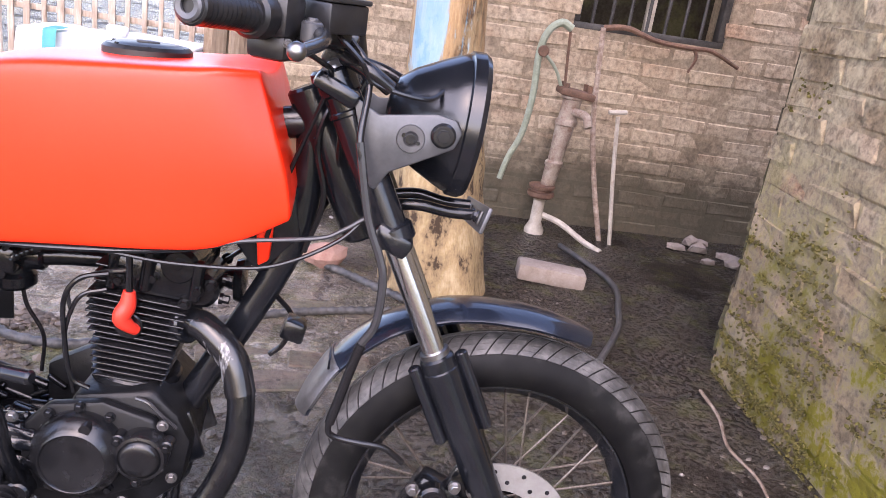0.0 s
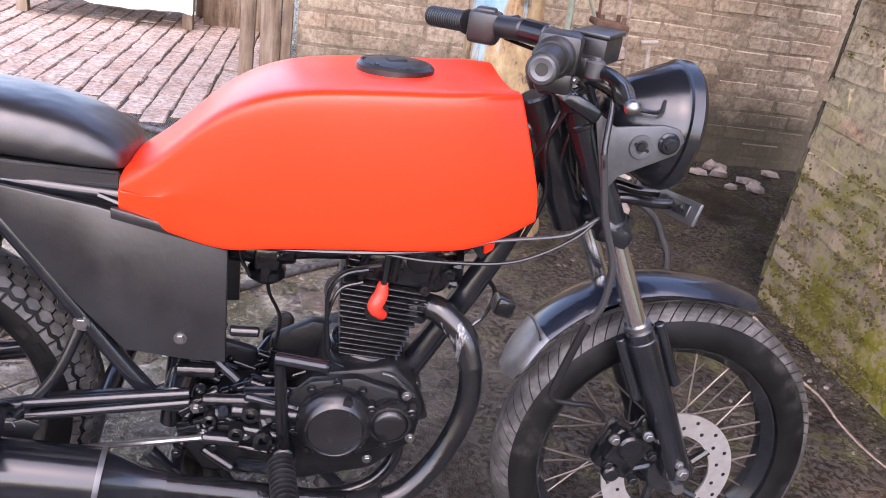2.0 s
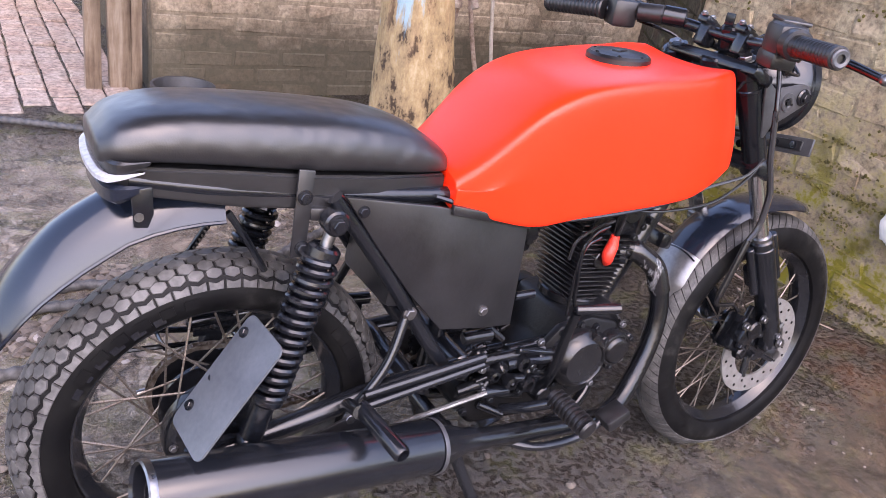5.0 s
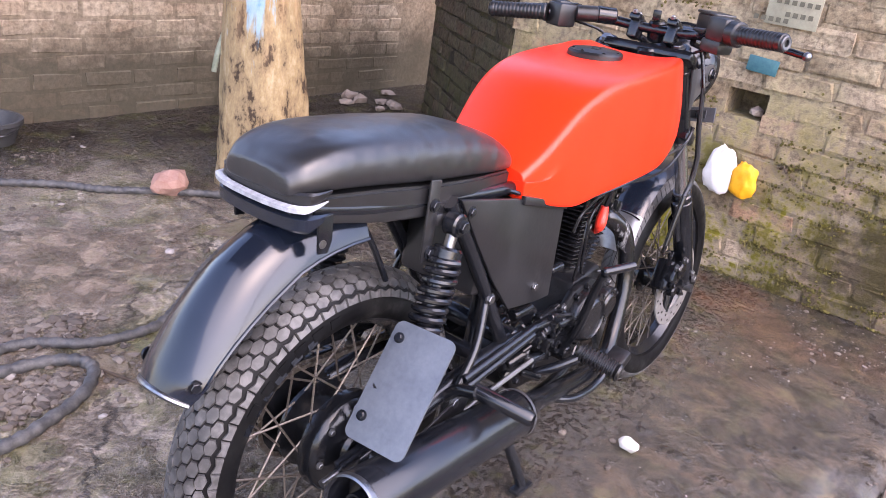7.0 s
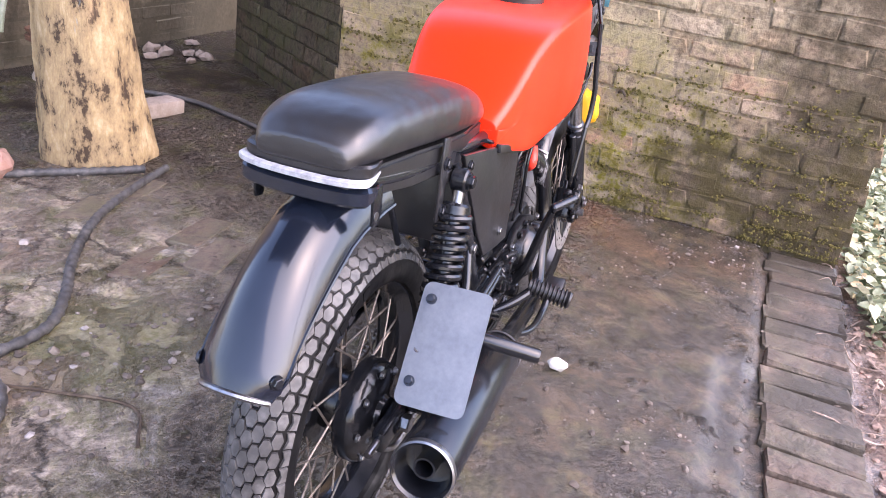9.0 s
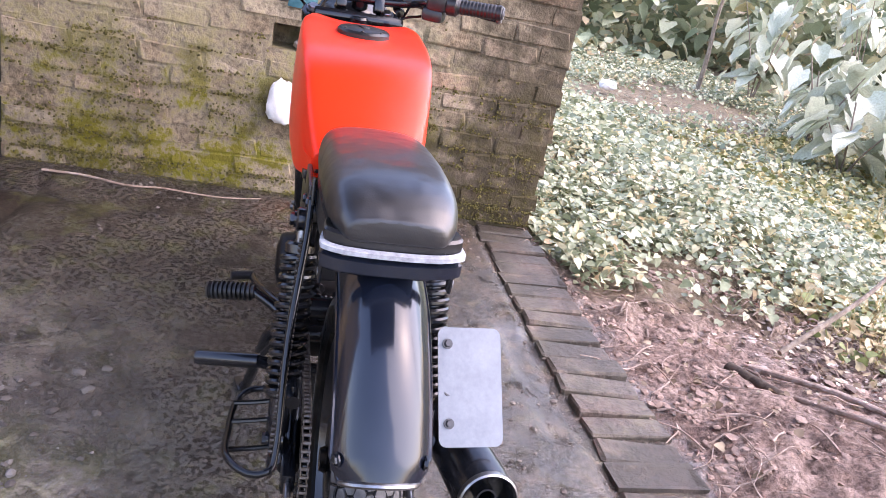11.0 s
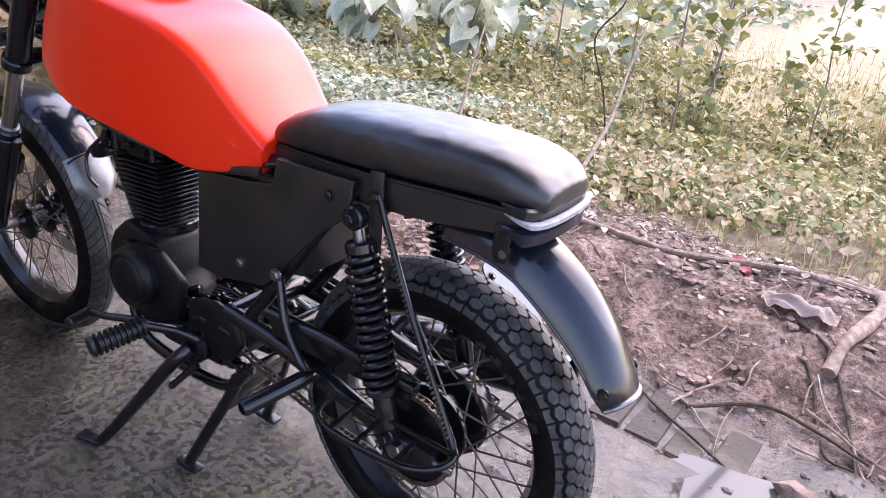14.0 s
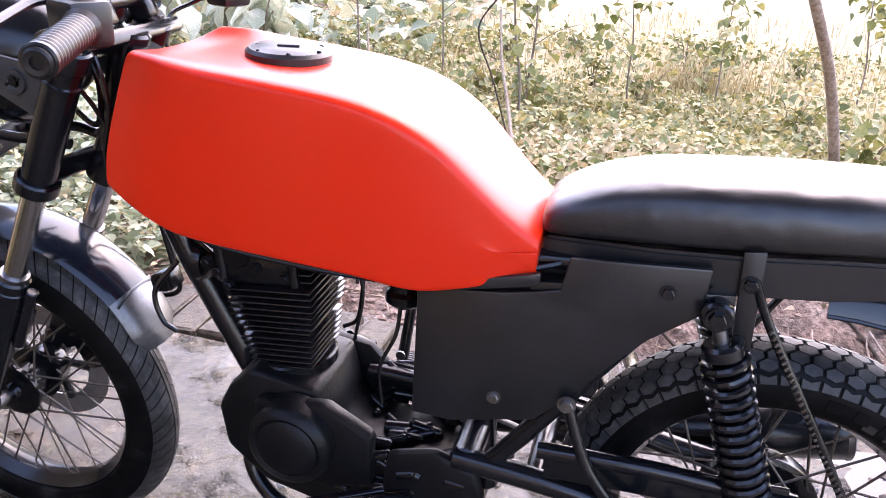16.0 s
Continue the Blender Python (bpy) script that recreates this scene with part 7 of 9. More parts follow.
bm = bmesh.new()
lathe(bm, [(0.0, 0.24), (0.034, 0.25), (0.038, 0.34), (0.044, 0.35), (0.044, 0.365), (0.034, 0.375), (0.040, 0.47), (0.046, 0.545), (0.053, 0.55), (0.053, 0.57), (0.044, 0.58), (0.044, 0.67), (0.058, 0.675), (0.058, 0.69), (0.0, 0.69)], (0, 0, 0), "z", 20)
bm.transform(Matrix.Translation((PX - 0.02, PY, 0)) @ Matrix.Shear("XY", 4, (0.10, 0)))
part("barrel", bm, PUMP_PAINT, pump)
bm = bmesh.new()
box(bm, (PX + 0.055, PY, 0.70), (0.17, 0.13, 0.035), (0, 6, 0), 0.012)
part("cap", bm, RUSTY, pump)
for dx, dy in ((-0.055, 0.04), (0.055, 0.04), (-0.055, -0.04), (0.055, -0.04)):
    part("cap_bolt", cyl(bmesh.new(), (PX + 0.055 + dx, PY + dy, 0.70), (PX + 0.055 + dx, PY + dy, 0.745), 0.012, 6), RUSTY, pump)
part("spout", tube([(PX + 0.01, PY, 0.62), (PX + 0.10, PY - 0.07, 0.61), (PX + 0.12, PY - 0.10, 0.56)], 0.02, 10), PUMP_PAINT, pump)
part("fulcrum_arm", tube([(PX - 0.005, PY + 0.02, 0.70), (PX - 0.06, PY + 0.02, 0.80), (PX - 0.135, PY + 0.02, 0.87)], 0.008, 8), PUMP_GREEN, pump)
part("pivot", cyl(bmesh.new(), (PX - 0.137, PY - 0.03, 0.87), (PX - 0.137, PY + 0.03, 0.87), 0.026, 12, bevel=0.004), RUSTY, pump)
part("handle", tube([(PX - 0.02, PY, 0.985), (PX - 0.07, PY, 1.005), (PX - 0.125, PY, 0.96), (PX - 0.15, PY, 0.86), (PX - 0.145, PY, 0.66), (PX - 0.165, PY, 0.48), (PX - 0.21, PY, 0.36), (PX - 0.235, PY, 0.25)], lambda t: 0.019 - 0.005 * t, 9), PUMP_GREEN, pump)
part("plunger_rod", tube([(PX - 0.025, PY, 0.985), (PX - 0.015, PY, 0.85), (PX + 0.0, PY, 0.70)], 0.007, 8), RUSTY, pump)
part("branch_pipe", tube([(PX + 0.0, PY, 0.10), (PX + 0.09, PY - 0.06, 0.08), (PX + 0.20, PY - 0.12, 0.02), (PX + 0.27, PY - 0.2, -0.0)], 0.015, 8), PALE_PIPE, pump)
rod = solid("iron_rod", tube([(1.02, 2.66, 1.01), (1.06, 2.66, 0.6), (1.12, 2.64, 0.3), (1.20, 2.60, -0.01)], 0.013, 8), ROOT, "thin pale brown rod leaning by the hand pump", "rod")
tap = thing("stand_pipe", 1.24, 2.55, 0.0, "slim pale upright water pipe with a tee top", "pipe")
part("riser", tube([(1.16, 2.60, 0.62), (1.19, 2.58, 0.35), (1.24, 2.55, -0.01)], 0.0105, 8), PALE_PIPE, tap)
part("tee", cyl(bmesh.new(), (1.11, 2.60, 0.635), (1.20, 2.60, 0.645), 0.011, 8, bevel=0.003), PALE_PIPE, tap)


# ---- hoses on the floor ----
def hose(pts, r, label, ribbed=False, material=HOSE):
    path = catmull(on_ground(pts, r * 0.85), 10)
    bm = bmesh.new()
    if ribbed:
        fine = []
        for a, b in zip(path, path[1:]):
            n = max(1, int((b - a).length / 0.006))
            fine += [a.lerp(b, k / n) for k in range(n)]
        count = len(fine)
        sweep(bm, fine, lambda t: r * (1.0 + 0.13 * math.sin(t * count * 1.25)), 9, smooth_path=False)
    else:
        sweep(bm, path, r, 9, smooth_path=False)
    return solid("hose", bm, material, label, "hose", group="hoses on the floor")


hose([(0.95, 2.40), (1.07, 1.95), (1.0, 1.6), (0.94, 1.42), (0.81, 1.17)], 0.012, "black water hose with a frayed end from the pump")
hose([(-1.75, 2.62), (-1.1, 2.41), (-0.5, 2.08), (-0.32, 1.91), (-0.06, 1.73), (0.10, 1.58), (0.24, 1.46)], 0.015, "ribbed grey-black hose curving over the rough floor", True)
hose([(0.30, 1.42), (0.04, 1.36), (-0.20, 1.28), (-0.43, 1.14), (-0.60, 1.0), (-0.74, 0.92), (-0.90, 0.94), (-1.05, 1.04), (-1.35, 1.02), (-1.9, 1.2)], 0.014, "ribbed dusty hose winding past the wheel", True)
hose([(-1.75, 1.10), (-1.40, 0.97), (-1.20, 0.945), (-1.06, 0.935), (-0.985, 0.905), (-0.955, 0.855), (-0.970, 0.805), (-1.036, 0.745), (-1.128, 0.706), (-1.25, 0.675), (-1.7, 0.64)], 0.015, "ribbed dusty hose looping on broken cement", True)
solid("dry_twig", tube(on_ground([(-0.98, 0.93), (-0.9, 0.72), (-0.86, 0.55), (-0.95, 0.46)], 0.004), 0.004, 6), DARK_WOOD, "thin dark twig on the cement", "twig")

# ---- post ----
bm = bmesh.new()
prof = [(0.0, 0.212), (0.06, 0.203), (0.25, 0.182), (0.5, 0.162), (0.75, 0.140), (1.0, 0.128), (1.4, 0.12), (2.0, 0.115), (2.56, 0.11)]
rings = []
for i in range(61):
    z = -0.03 + 2.58 * i / 60
    r = lerp_table([(a, b) for a, b in prof], max(0.0, z))
    ring = []
    for k in range(36):
        a = 2 * math.pi * k / 36
        d = noise.noise(Vector((math.cos(a) * 1.7, math.sin(a) * 1.7, z * 1.3))) * 0.016 + noise.noise(Vector((math.cos(a) * 5, math.sin(a) * 5, z * 2.2))) * 0.008
        if z < 0.5:
            d += noise.noise(Vector((math.cos(a) * 3, math.sin(a) * 3, z * 9))) * 0.010
        ring.append(bm.verts.new(((r + d) * math.cos(a) - 0.08 * min(z, 1.2), (r + d) * math.sin(a), z)))
    rings.append(ring)
for a, b in zip(rings, rings[1:]):
    for k in range(36):
        bm.faces.new((a[k], a[(k + 1) % 36], b[(k + 1) % 36], b[k]))
post = solid("wooden_post", bm, LOG, "thick peeling log post with a splash of blue paint", "post")
post.matrix_basis = Matrix.Translation((0.30, 1.74, 0))

# ---- loose things on the porch floor ----
bm = box(bmesh.new(), (0, 0, 0), (0.28, 0.11, 0.07), (0, 0, 0), 0.012)
ob = solid("loose_brick", bm, GREY_BRICK, "dusty grey brick lying on the damp floor", "brick")
ob.matrix_basis = pose(0.795, 1.90, 0.035, 0, 3, -6)
bm = bmesh.new()
lump(bm, (0, 0, 0), (0.085, 0.06, 0.055), 2, 0.18)
ob = solid("broken_brick", bm, PINK_BRICK, "broken pink-red half brick on the floor", "brick", smooth=False)
ob.matrix_basis = pose(-0.12, 1.80, 0.04, 0, 0, 20)
solid("dry_twig", tube(on_ground([(1.10, 1.04), (1.09, 0.88), (1.05, 0.72), (1.065, 0.58), (1.05, 0.46), (1.06, 0.33), (1.10, 0.2)], 0.005), lambda t: 0.0055 - 0.003 * t, 7), ROOT, "long pale dry twig along the wall foot", "twig")
solid("pale_stone", lump(bmesh.new(), (-0.17, -0.22, 0.018), (0.016, 0.026, 0.018), 5, 0.3), STONE, "small white stone on the damp cement", "stone")
rnd = random.Random(4)
for i in range(9):
    x, y = rnd.uniform(1.55, 2.1), rnd.uniform(2.35, 2.75)
    solid("rubble_stone", lump(bmesh.new(), (x, y, 0.02), (rnd.uniform(0.03, 0.06), rnd.uniform(0.02, 0.045), rnd.uniform(0.018, 0.035)), i + 9, 0.3, 1), GREY_BRICK, "lump of brick rubble at the wall foot", "stone", group="rubble by the wall", smooth=False)


def scatter(name, n, area, size, material, label, seed, lift=0.3, flat=0.6, weight=None):
    """Many small stones on the ground, joined as they are too many to count."""
    rnd = random.Random(seed)
    base_bm = bmesh.new()
    bmesh.ops.create_icosphere(base_bm, subdivisions=1, radius=1)
    bv = np.array([v.co[:] for v in base_bm.verts])
    bf = [[v.index for v in f.verts] for f in base_bm.faces]
    base_bm.free()
    verts, faces = [], []
    while n > 0:
        x, y = rnd.uniform(area[0], area[1]), rnd.uniform(area[2], area[3])
        if weight and rnd.random() > weight(x, y):
            continue
        n -= 1
        s = size[0] + (size[1] - size[0]) * rnd.random() ** 3
        sc = np.array((s * rnd.uniform(0.7, 1.4), s * rnd.uniform(0.7, 1.3), s * flat * rnd.uniform(0.6, 1.2)))
        jit = np.array([[1 + rnd.uniform(-0.3, 0.3)] for _ in range(len(bv))])
        p = bv * jit * sc
        a = rnd.uniform(0, 6.28)
        p = np.stack((p[:, 0] * math.cos(a) - p[:, 1] * math.sin(a), p[:, 0] * math.sin(a) + p[:, 1] * math.cos(a), p[:, 2]), 1)
        p += np.array((x, y, ground_z(x, y) + s * flat * lift))
        k = len(verts)
        verts += p.tolist()
        faces += [[k + i for i in f] for f in bf]
    me = bpy.data.meshes.new(name)
    me.from_pydata(verts, [], faces)
    me.materials.append(material)
    return tagged(new(name, me), label, name.replace("_", " "), kind="stuff")


def patchy(x, y):
    return max(0.0, min(1.0, 2.6 * noise.noise(Vector((x * 2.1, y * 2.1, 7.7))) + 0.15))


scatter("grit", 1600, (-2.4, 1.2, -0.7, 2.6), (0.003, 0.011), CHIP, "grit and small chips on the cement floor", 3, weight=patchy)
scatter("gravel_patch", 520, (-1.45, -0.78, 0.66, 1.20), (0.006, 0.018), CHIP, "loose gravel and earth lying inside the hose loop", 12, 0.5, 0.6, weight=lambda x, y: max(0.0, 1 - ((x + 1.15) / 0.20) ** 2 - ((y - 0.82) / 0.09) ** 2) + max(0.0, 1 - ((x + 0.95) / 0.15) ** 2 - ((y - 1.07) / 0.07) ** 2))
scatter("floor_rubble", 420, (-2.2, -0.2, 0.5, 2.0), (0.004, 0.016), CHIP, "broken cement crumbs on the floor", 5, weight=lambda x, y: patchy(x + 3, y) ** 1.5)
scatter("earth_clods", 3600, (-2.6, 1.3, -2.3, -1.03), (0.004, 0.020), CLOD, "crumbly clods of the earth bank", 6, 0.0, weight=lambda x, y: 0.25 + patchy(x, y + 5))
scatter("kerb_crumbs", 500, (-2.4, 1.2, -1.1, -0.70), (0.003, 0.010), CHIP, "crumbs along the brick edging", 8)

# ---- things on the front wall ----
solid("broken_brick", lump(bmesh.new(), (1.262, 0.125, 0.625), (0.035, 0.03, 0.022), 3, 0.3, 1), GREY_BRICK, "broken brick end inside the wall hole", "brick", smooth=False)
sign = thing("sign_sheet", 1.195, 0.08, 1.0, "faded pale sheet with dark reversed lettering on the wall", "sign")
part("sheet", box(bmesh.new(), (1.186, 0.08, 1.0), (0.006, 0.18, 0.11), (0, 0, 0), 0.001), SIGN_PALE, sign)
for z, y0, n in ((1.025, 0.0, 6), (0.985, 0.012, 4), (0.962, 0.09, 5)):
    for i in range(n):
        part("letter_bar", box(bmesh.new(), (1.182, y0 + 0.026 * i + 0.005, z), (0.003, 0.016, 0.016), (0, 0, 0), 0), SIGN_INK, sign)
patch = solid("paint_patch", box(bmesh.new(), (1.190, 0.13, 0.80), (0.006, 0.11, 0.055), (3, 0, 0), 0.002), TEAL_PATCH, "small teal paint patch with worn marks on brick", "patch")
bag = thing("plastic_bag", 1.17, 0.11, 0.50, "crumpled white and yellow plastic bag hung on the wall", "bag")


def crumple(c, size, seed):
    """A soft crushed bag or cloth: a rounded block with sharp folds."""
    bm = bmesh.new()
    bmesh.ops.create_icosphere(bm, subdivisions=4, radius=1)
    for v in bm.verts:
        n = v.co.copy()
        q = (abs(n.x) ** 4 + abs(n.y) ** 4 + abs(n.z) ** 4) ** 0.25
        d = (1 + 0.16 * noise.noise(n * 2.0 + Vector((seed, 0, 0))) + 0.16 * abs(noise.noise(Vector((n.x * 4, n.y * 5, n.z * 1.3 + seed))))) / (0.35 + 0.65 * q)
        v.co = Vector((n.x * size[0] * d, n.y * size[1] * d * (0.8 + 0.2 * smooth(1.0, -0.3, n.z)), n.z * size[2] * d)) + Vector(c)
    return bm


part("white_bag", crumple((1.168, 0.165, 0.400), (0.028, 0.055, 0.085), 1), BAG_WHITE, bag)
part("yellow_bag", crumple((1.168, 0.072, 0.385), (0.026, 0.048, 0.062), 6), BAG_YELLOW, bag, "bright yellow bag half")
solid("wall_plant", tube([(1.20, -0.035, 0.46), (1.17, -0.05, 0.475), (1.15, -0.07, 0.462)], 0.005, 6), DARK_WOOD, "dry stalk sticking out of the wall joint", "stalk")

# ---- yard behind ----
bed = thing("bed", -1.9, 5.15, 0.0, "low wooden bed with rumpled white sheets outdoors", "bed")
for x in (-2.45, -1.35):
    for y in (4.85, 5.5):
        part("leg", box(bmesh.new(), (x, y, 0.14), (0.07, 0.07, 0.30)), PLANK, bed)
part("side_rail", box(bmesh.new(), (-1.9, 4.83, 0.20), (1.2, 0.03, 0.12)), PLANK, bed)
part("side_rail", box(bmesh.new(), (-1.9, 5.52, 0.20), (1.2, 0.03, 0.12)), PLANK, bed)


def draped(x0, x1, y0, y1, z, drop, seed, amp=0.02, n=40):
    """A cloth with folds that hangs over its front edge."""
    bm = bmesh.new()
    grid = []
    for j in range(n):
        row = []
        for i in range(n):
            u, w = i / (n - 1), j / (n - 1)
            x, y = x0 + (x1 - x0) * u, y0 + (y1 - y0) * w
            h = z + amp * (noise.noise(Vector((x * 4, y * 5, seed))) + 0.5 * noise.noise(Vector((x * 11, y * 9, seed))))
            k = smooth(0.16, 0.0, w)
            row.append(bm.verts.new((x, y - 0.01 * k + 0.012 * math.sin(x * 30) * k, h - drop * k * k)))
        grid.append(row)
    for j in range(n - 1):
        for i in range(n - 1):
            bm.faces.new((grid[j][i], grid[j][i + 1], grid[j + 1][i + 1], grid[j + 1][i]))
    geo = bmesh.ops.solidify(bm, geom=bm.faces[:], thickness=0.012)
    return bm


part("mattress", box(bmesh.new(), (-1.9, 5.17, 0.32), (1.16, 0.64, 0.12), (0, 0, 0), 0.03), SHEET_CLOTH, bed)
part("sheet", draped(-2.5, -1.3, 4.73, 5.5, 0.40, 0.27, 3), SHEET_CLOTH, bed)
solid("hanging_cloth", draped(-2.29, -2.20, 4.69, 4.98, 0.425, 0.30, 9, 0.01, 20), TEAL_CLOTH, "strip of turquoise cloth hanging over the white sheets", "cloth")
solid("rolled_cloth", cyl(bmesh.new(), (-1.95, 5.0, 0.455), (-1.80, 5.0, 0.45), 0.035, 16, bevel=0.012), SHEET_CLOTH, "rolled white cloth on the bed", "cloth")
solid("yard_pole", tube([(-2.65, 4.9, -0.02), (-2.66, 4.92, 0.8), (-2.63, 4.95, 2.0)], 0.022, 8), PALE_PIPE, "slim pale pole standing in the yard", "pole")
fence = thing("slat_fence", -2.6, 6.0, 0.0, "weathered open slat fence behind the yard", "fence")
for z in (0.45, 0.9, 1.35):
    part("rail", box(bmesh.new(), (-3.0, 6.02, z), (4.6, 0.03, 0.05)), GREY_WOOD, fence)
rnd = random.Random(12)
for i in range(34):
    part("slat", box(bmesh.new(), (-5.2 + i * 0.135, 5.985, 0.72 + rnd.uniform(-0.04, 0.04)), (rnd.uniform(0.035, 0.06), 0.018, 1.45), (0, rnd.uniform(-2, 2), 0)), GREY_WOOD, fence)
wall_yard = wall_boxes("wall_yard", [(-0.53, 3.1, -0.15, -0.33, 6.4, 2.3)], PALE_MORTAR, "plain brick wall along the yard")
shed_door = thing("plank_door", -1.05, 5.0, 0.0, "weathered plank door panel leaning by the yard wall", "door")
for i in range(4):
    part("plank", box(bmesh.new(), (-1.22 + i * 0.115, 5.05 + 0.004 * (i % 2), 0.55), (0.11, 0.025, 1.1), (4, 0, 0)), PLANK, shed_door)
part("brace", box(bmesh.new(), (-1.05, 5.02, 0.8), (0.46, 0.025, 0.08), (4, 0, 0)), PLANK, shed_door)
gate = thing("door_post", -0.68, 2.95, 0.0, "weathered split plank door post at the wall end", "door frame", kind="structure")
for x, w, z1, tilt in ((-0.76, 0.07, 2.2, 1.0), (-0.665, 0.10, 2.3, -0.4), (-0.575, 0.05, 2.1, 0.6)):
    part("plank", box(bmesh.new(), (x, 2.95, z1 / 2 - 0.03), (w, 0.06, z1), (0, tilt, 0), 0.006), PLANK, gate)
bucket = thing("bucket", -0.43, 2.70, 0.0, "low dark plastic tub standing by the back wall", "bucket")
bm = bmesh.new()
lathe(bm, [(0.0, 0.0), (0.105, 0.0), (0.135, 0.085), (0.145, 0.09), (0.145, 0.105), (0.132, 0.105), (0.10, 0.012), (0.0, 0.012)], (-0.43, 2.66, 0), "z", 28)
part("body", bm, BUCKET, bucket)
part("bail", tube([(-0.57, 2.66, 0.085), (-0.55, 2.60, 0.075), (-0.43, 2.52, 0.06), (-0.31, 2.60, 0.075), (-0.29, 2.66, 0.085)], 0.004, 6), STEEL, bucket)

# ---- bank ----
log = thing("short_log", 0.0, -1.47, 0.0, "short dark sawn log lying on the earth edge", "log")
part("trunk", cyl(bmesh.new(), (0.10, -1.44, ground_z(0.10, -1.44) + 0.006), (-0.13, -1.50, ground_z(-0.13, -1.50) + 0.006), 0.022, 14, bevel=0.006), DARK_WOOD, log)
solid("root_branch", tube(on_ground([(-0.18, -1.50), (-0.5, -1.62), (-0.9, -1.66), (-1.25, -1.80), (-1.52, -1.88), (-1.9, -1.95)], 0.008), lambda t: 0.009 + 0.006 * t, 9), ROOT, "thick pale root branch lying across the bank", "root")
solid("root_branch", tube(on_ground([(0.1, -1.52), (-0.2, -1.72), (-0.55, -1.9), (-0.8, -2.25), (-1.0, -2.6)], 0.006), lambda t: 0.012 - 0.005 * t, 9), ROOT, "thick pale root branch at the bank crest", "root")
solid("root_branch", tube(on_ground([(-1.40, -2.22), (-1.46, -2.08), (-1.54, -1.95), (-1.57, -1.78), (-1.55, -1.63), (-1.51, -1.45), (-1.50, -1.32)], 0.018), lambda t: 0.026 - 0.006 * t + 0.003 * math.sin(t * 20), 10), ROOT, "thick bent pale root with a dark cut end", "root")
SCRAP = worn("dusty_pink_scrap", (0.40, 0.31, 0.26), (0.62, 0.53, 0.47), (0.7, 0.9), 25.0, bumps=0.4)
bm = draped(-1.47, -1.24, -1.60, -1.50, 0.0, 0.01, 5, 0.03, 26)
for v in bm.verts:
    v.co.z = ground_z(v.co.x, v.co.y) + 0.022 + v.co.z * 0.8
solid("crumpled_cloth", bm, SCRAP, "dusty pinkish crumpled scrap on the earth bank", "scrap")
for pts, r in (([(-0.82, -1.25), (-0.95, -1.08), (-1.11, -0.94), (-1.29, -0.84), (-1.45, -0.76)], 0.006), ([(-1.22, -0.97), (-1.38, -1.10), (-1.52, -1.10), (-1.67, -1.07)], 0.007),
               ([(-1.35, -1.51), (-1.48, -1.26), (-1.52, -1.16), (-1.57, -1.05), (-1.64, -1.03)], 0.006), ([(-1.36, -1.50), (-1.48, -1.41), (-1.58, -1.22), (-1.65, -1.02)], 0.007)):
    solid("dry_twig", tube(on_ground(pts, 0.012), lambda t: r * (1 - 0.45 * t), 7), DARK_WOOD, "dark wet twig lying down the bank", "twig", group="twigs on the bank")
zb = ground_z(-1.35, -1.60)
solid("dry_twig", tube([(-1.35, -1.60, zb - 0.01), (-1.355, -1.61, zb + 0.04), (-1.36, -1.62, zb + 0.085)], lambda t: 0.009 - 0.003 * t, 7), ROOT, "short twig standing in the earth bank", "twig", group="twigs on the bank")
zb = ground_z(-1.71, -1.67)
solid("dry_twig", tube([(-1.71, -1.67, zb - 0.01), (-1.74, -1.75, zb + 0.08), (-1.80, -1.86, zb + 0.20)], lambda t: 0.010 - 0.003 * t, 7), ROOT, "leaning dry twig at the bank", "twig", group="twigs on the bank")
for x, y, r in ((-1.41, -0.69, 0.012), (-1.40, -0.61, 0.016), (-1.62, -0.86, 0.012)):
    solid("small_stone", lump(bmesh.new(), (x, y, ground_z(x, y) + r * 0.4), (r * 1.3, r, r * 0.7), int(r * 1000), 0.3, 1), CHIP, "small dark stone in the shallow puddle", "stone", smooth=False)
LITTER = mat("bank_litter", (0.3, 0.25, 0.2), 0.85)
base(LITTER, ramp(LITTER, node(LITTER, "ShaderNodeNewGeometry").outputs["Random Per Island"], [(0.0, (0.06, 0.04, 0.03)), (0.4, (0.20, 0.145, 0.11)), (0.75, (0.36, 0.29, 0.24)), (1.0, (0.60, 0.53, 0.46))]))
scatter("bank_litter", 4200, (-2.6, 0.6, -2.55, -1.45), (0.005, 0.022), LITTER, "chips, bark and dry leaf litter on the bank crest", 19, 0.4, 0.25, weight=lambda x, y: 0.08 + smooth(-1.55, -2.0, y + 0.15 * patchy(x, y)))
solid("earth_clod", lump(bmesh.new(), (-1.55, -0.77, 0.0), (0.05, 0.035, 0.03), 7, 0.35), CLOD, "loose clod of earth by the brick edging", "clod")
rnd = random.Random(31)
bm = bmesh.new()
for i in range(420):
    x, y = rnd.uniform(-2.4, 1.2), rnd.uniform(-2.5, -1.02)
    if rnd.random() < 0.4:
        y = rnd.uniform(-2.5, -1.8)
    elif rnd.random() < 0.35:
        y = rnd.uniform(-1.25, -1.0)
    a, L = rnd.uniform(0, 6.28), rnd.uniform(0.05, 0.28)
    pts = []
    for k in range(4):
        a += rnd.uniform(-0.5, 0.5)
        pts.append((x, y, ground_z(x, y) + rnd.uniform(0.002, 0.022)))
        x, y = x + math.cos(a) * L / 3, y + math.sin(a) * L / 3
    r = rnd.uniform(0.0015, 0.005)
    sweep(bm, pts, lambda t: r * (1 - 0.6 * t), 5, per=3)
solid("twigs", bm, ROOT, "tangle of fine roots and twigs on the earth bank", "twigs", kind="stuff")

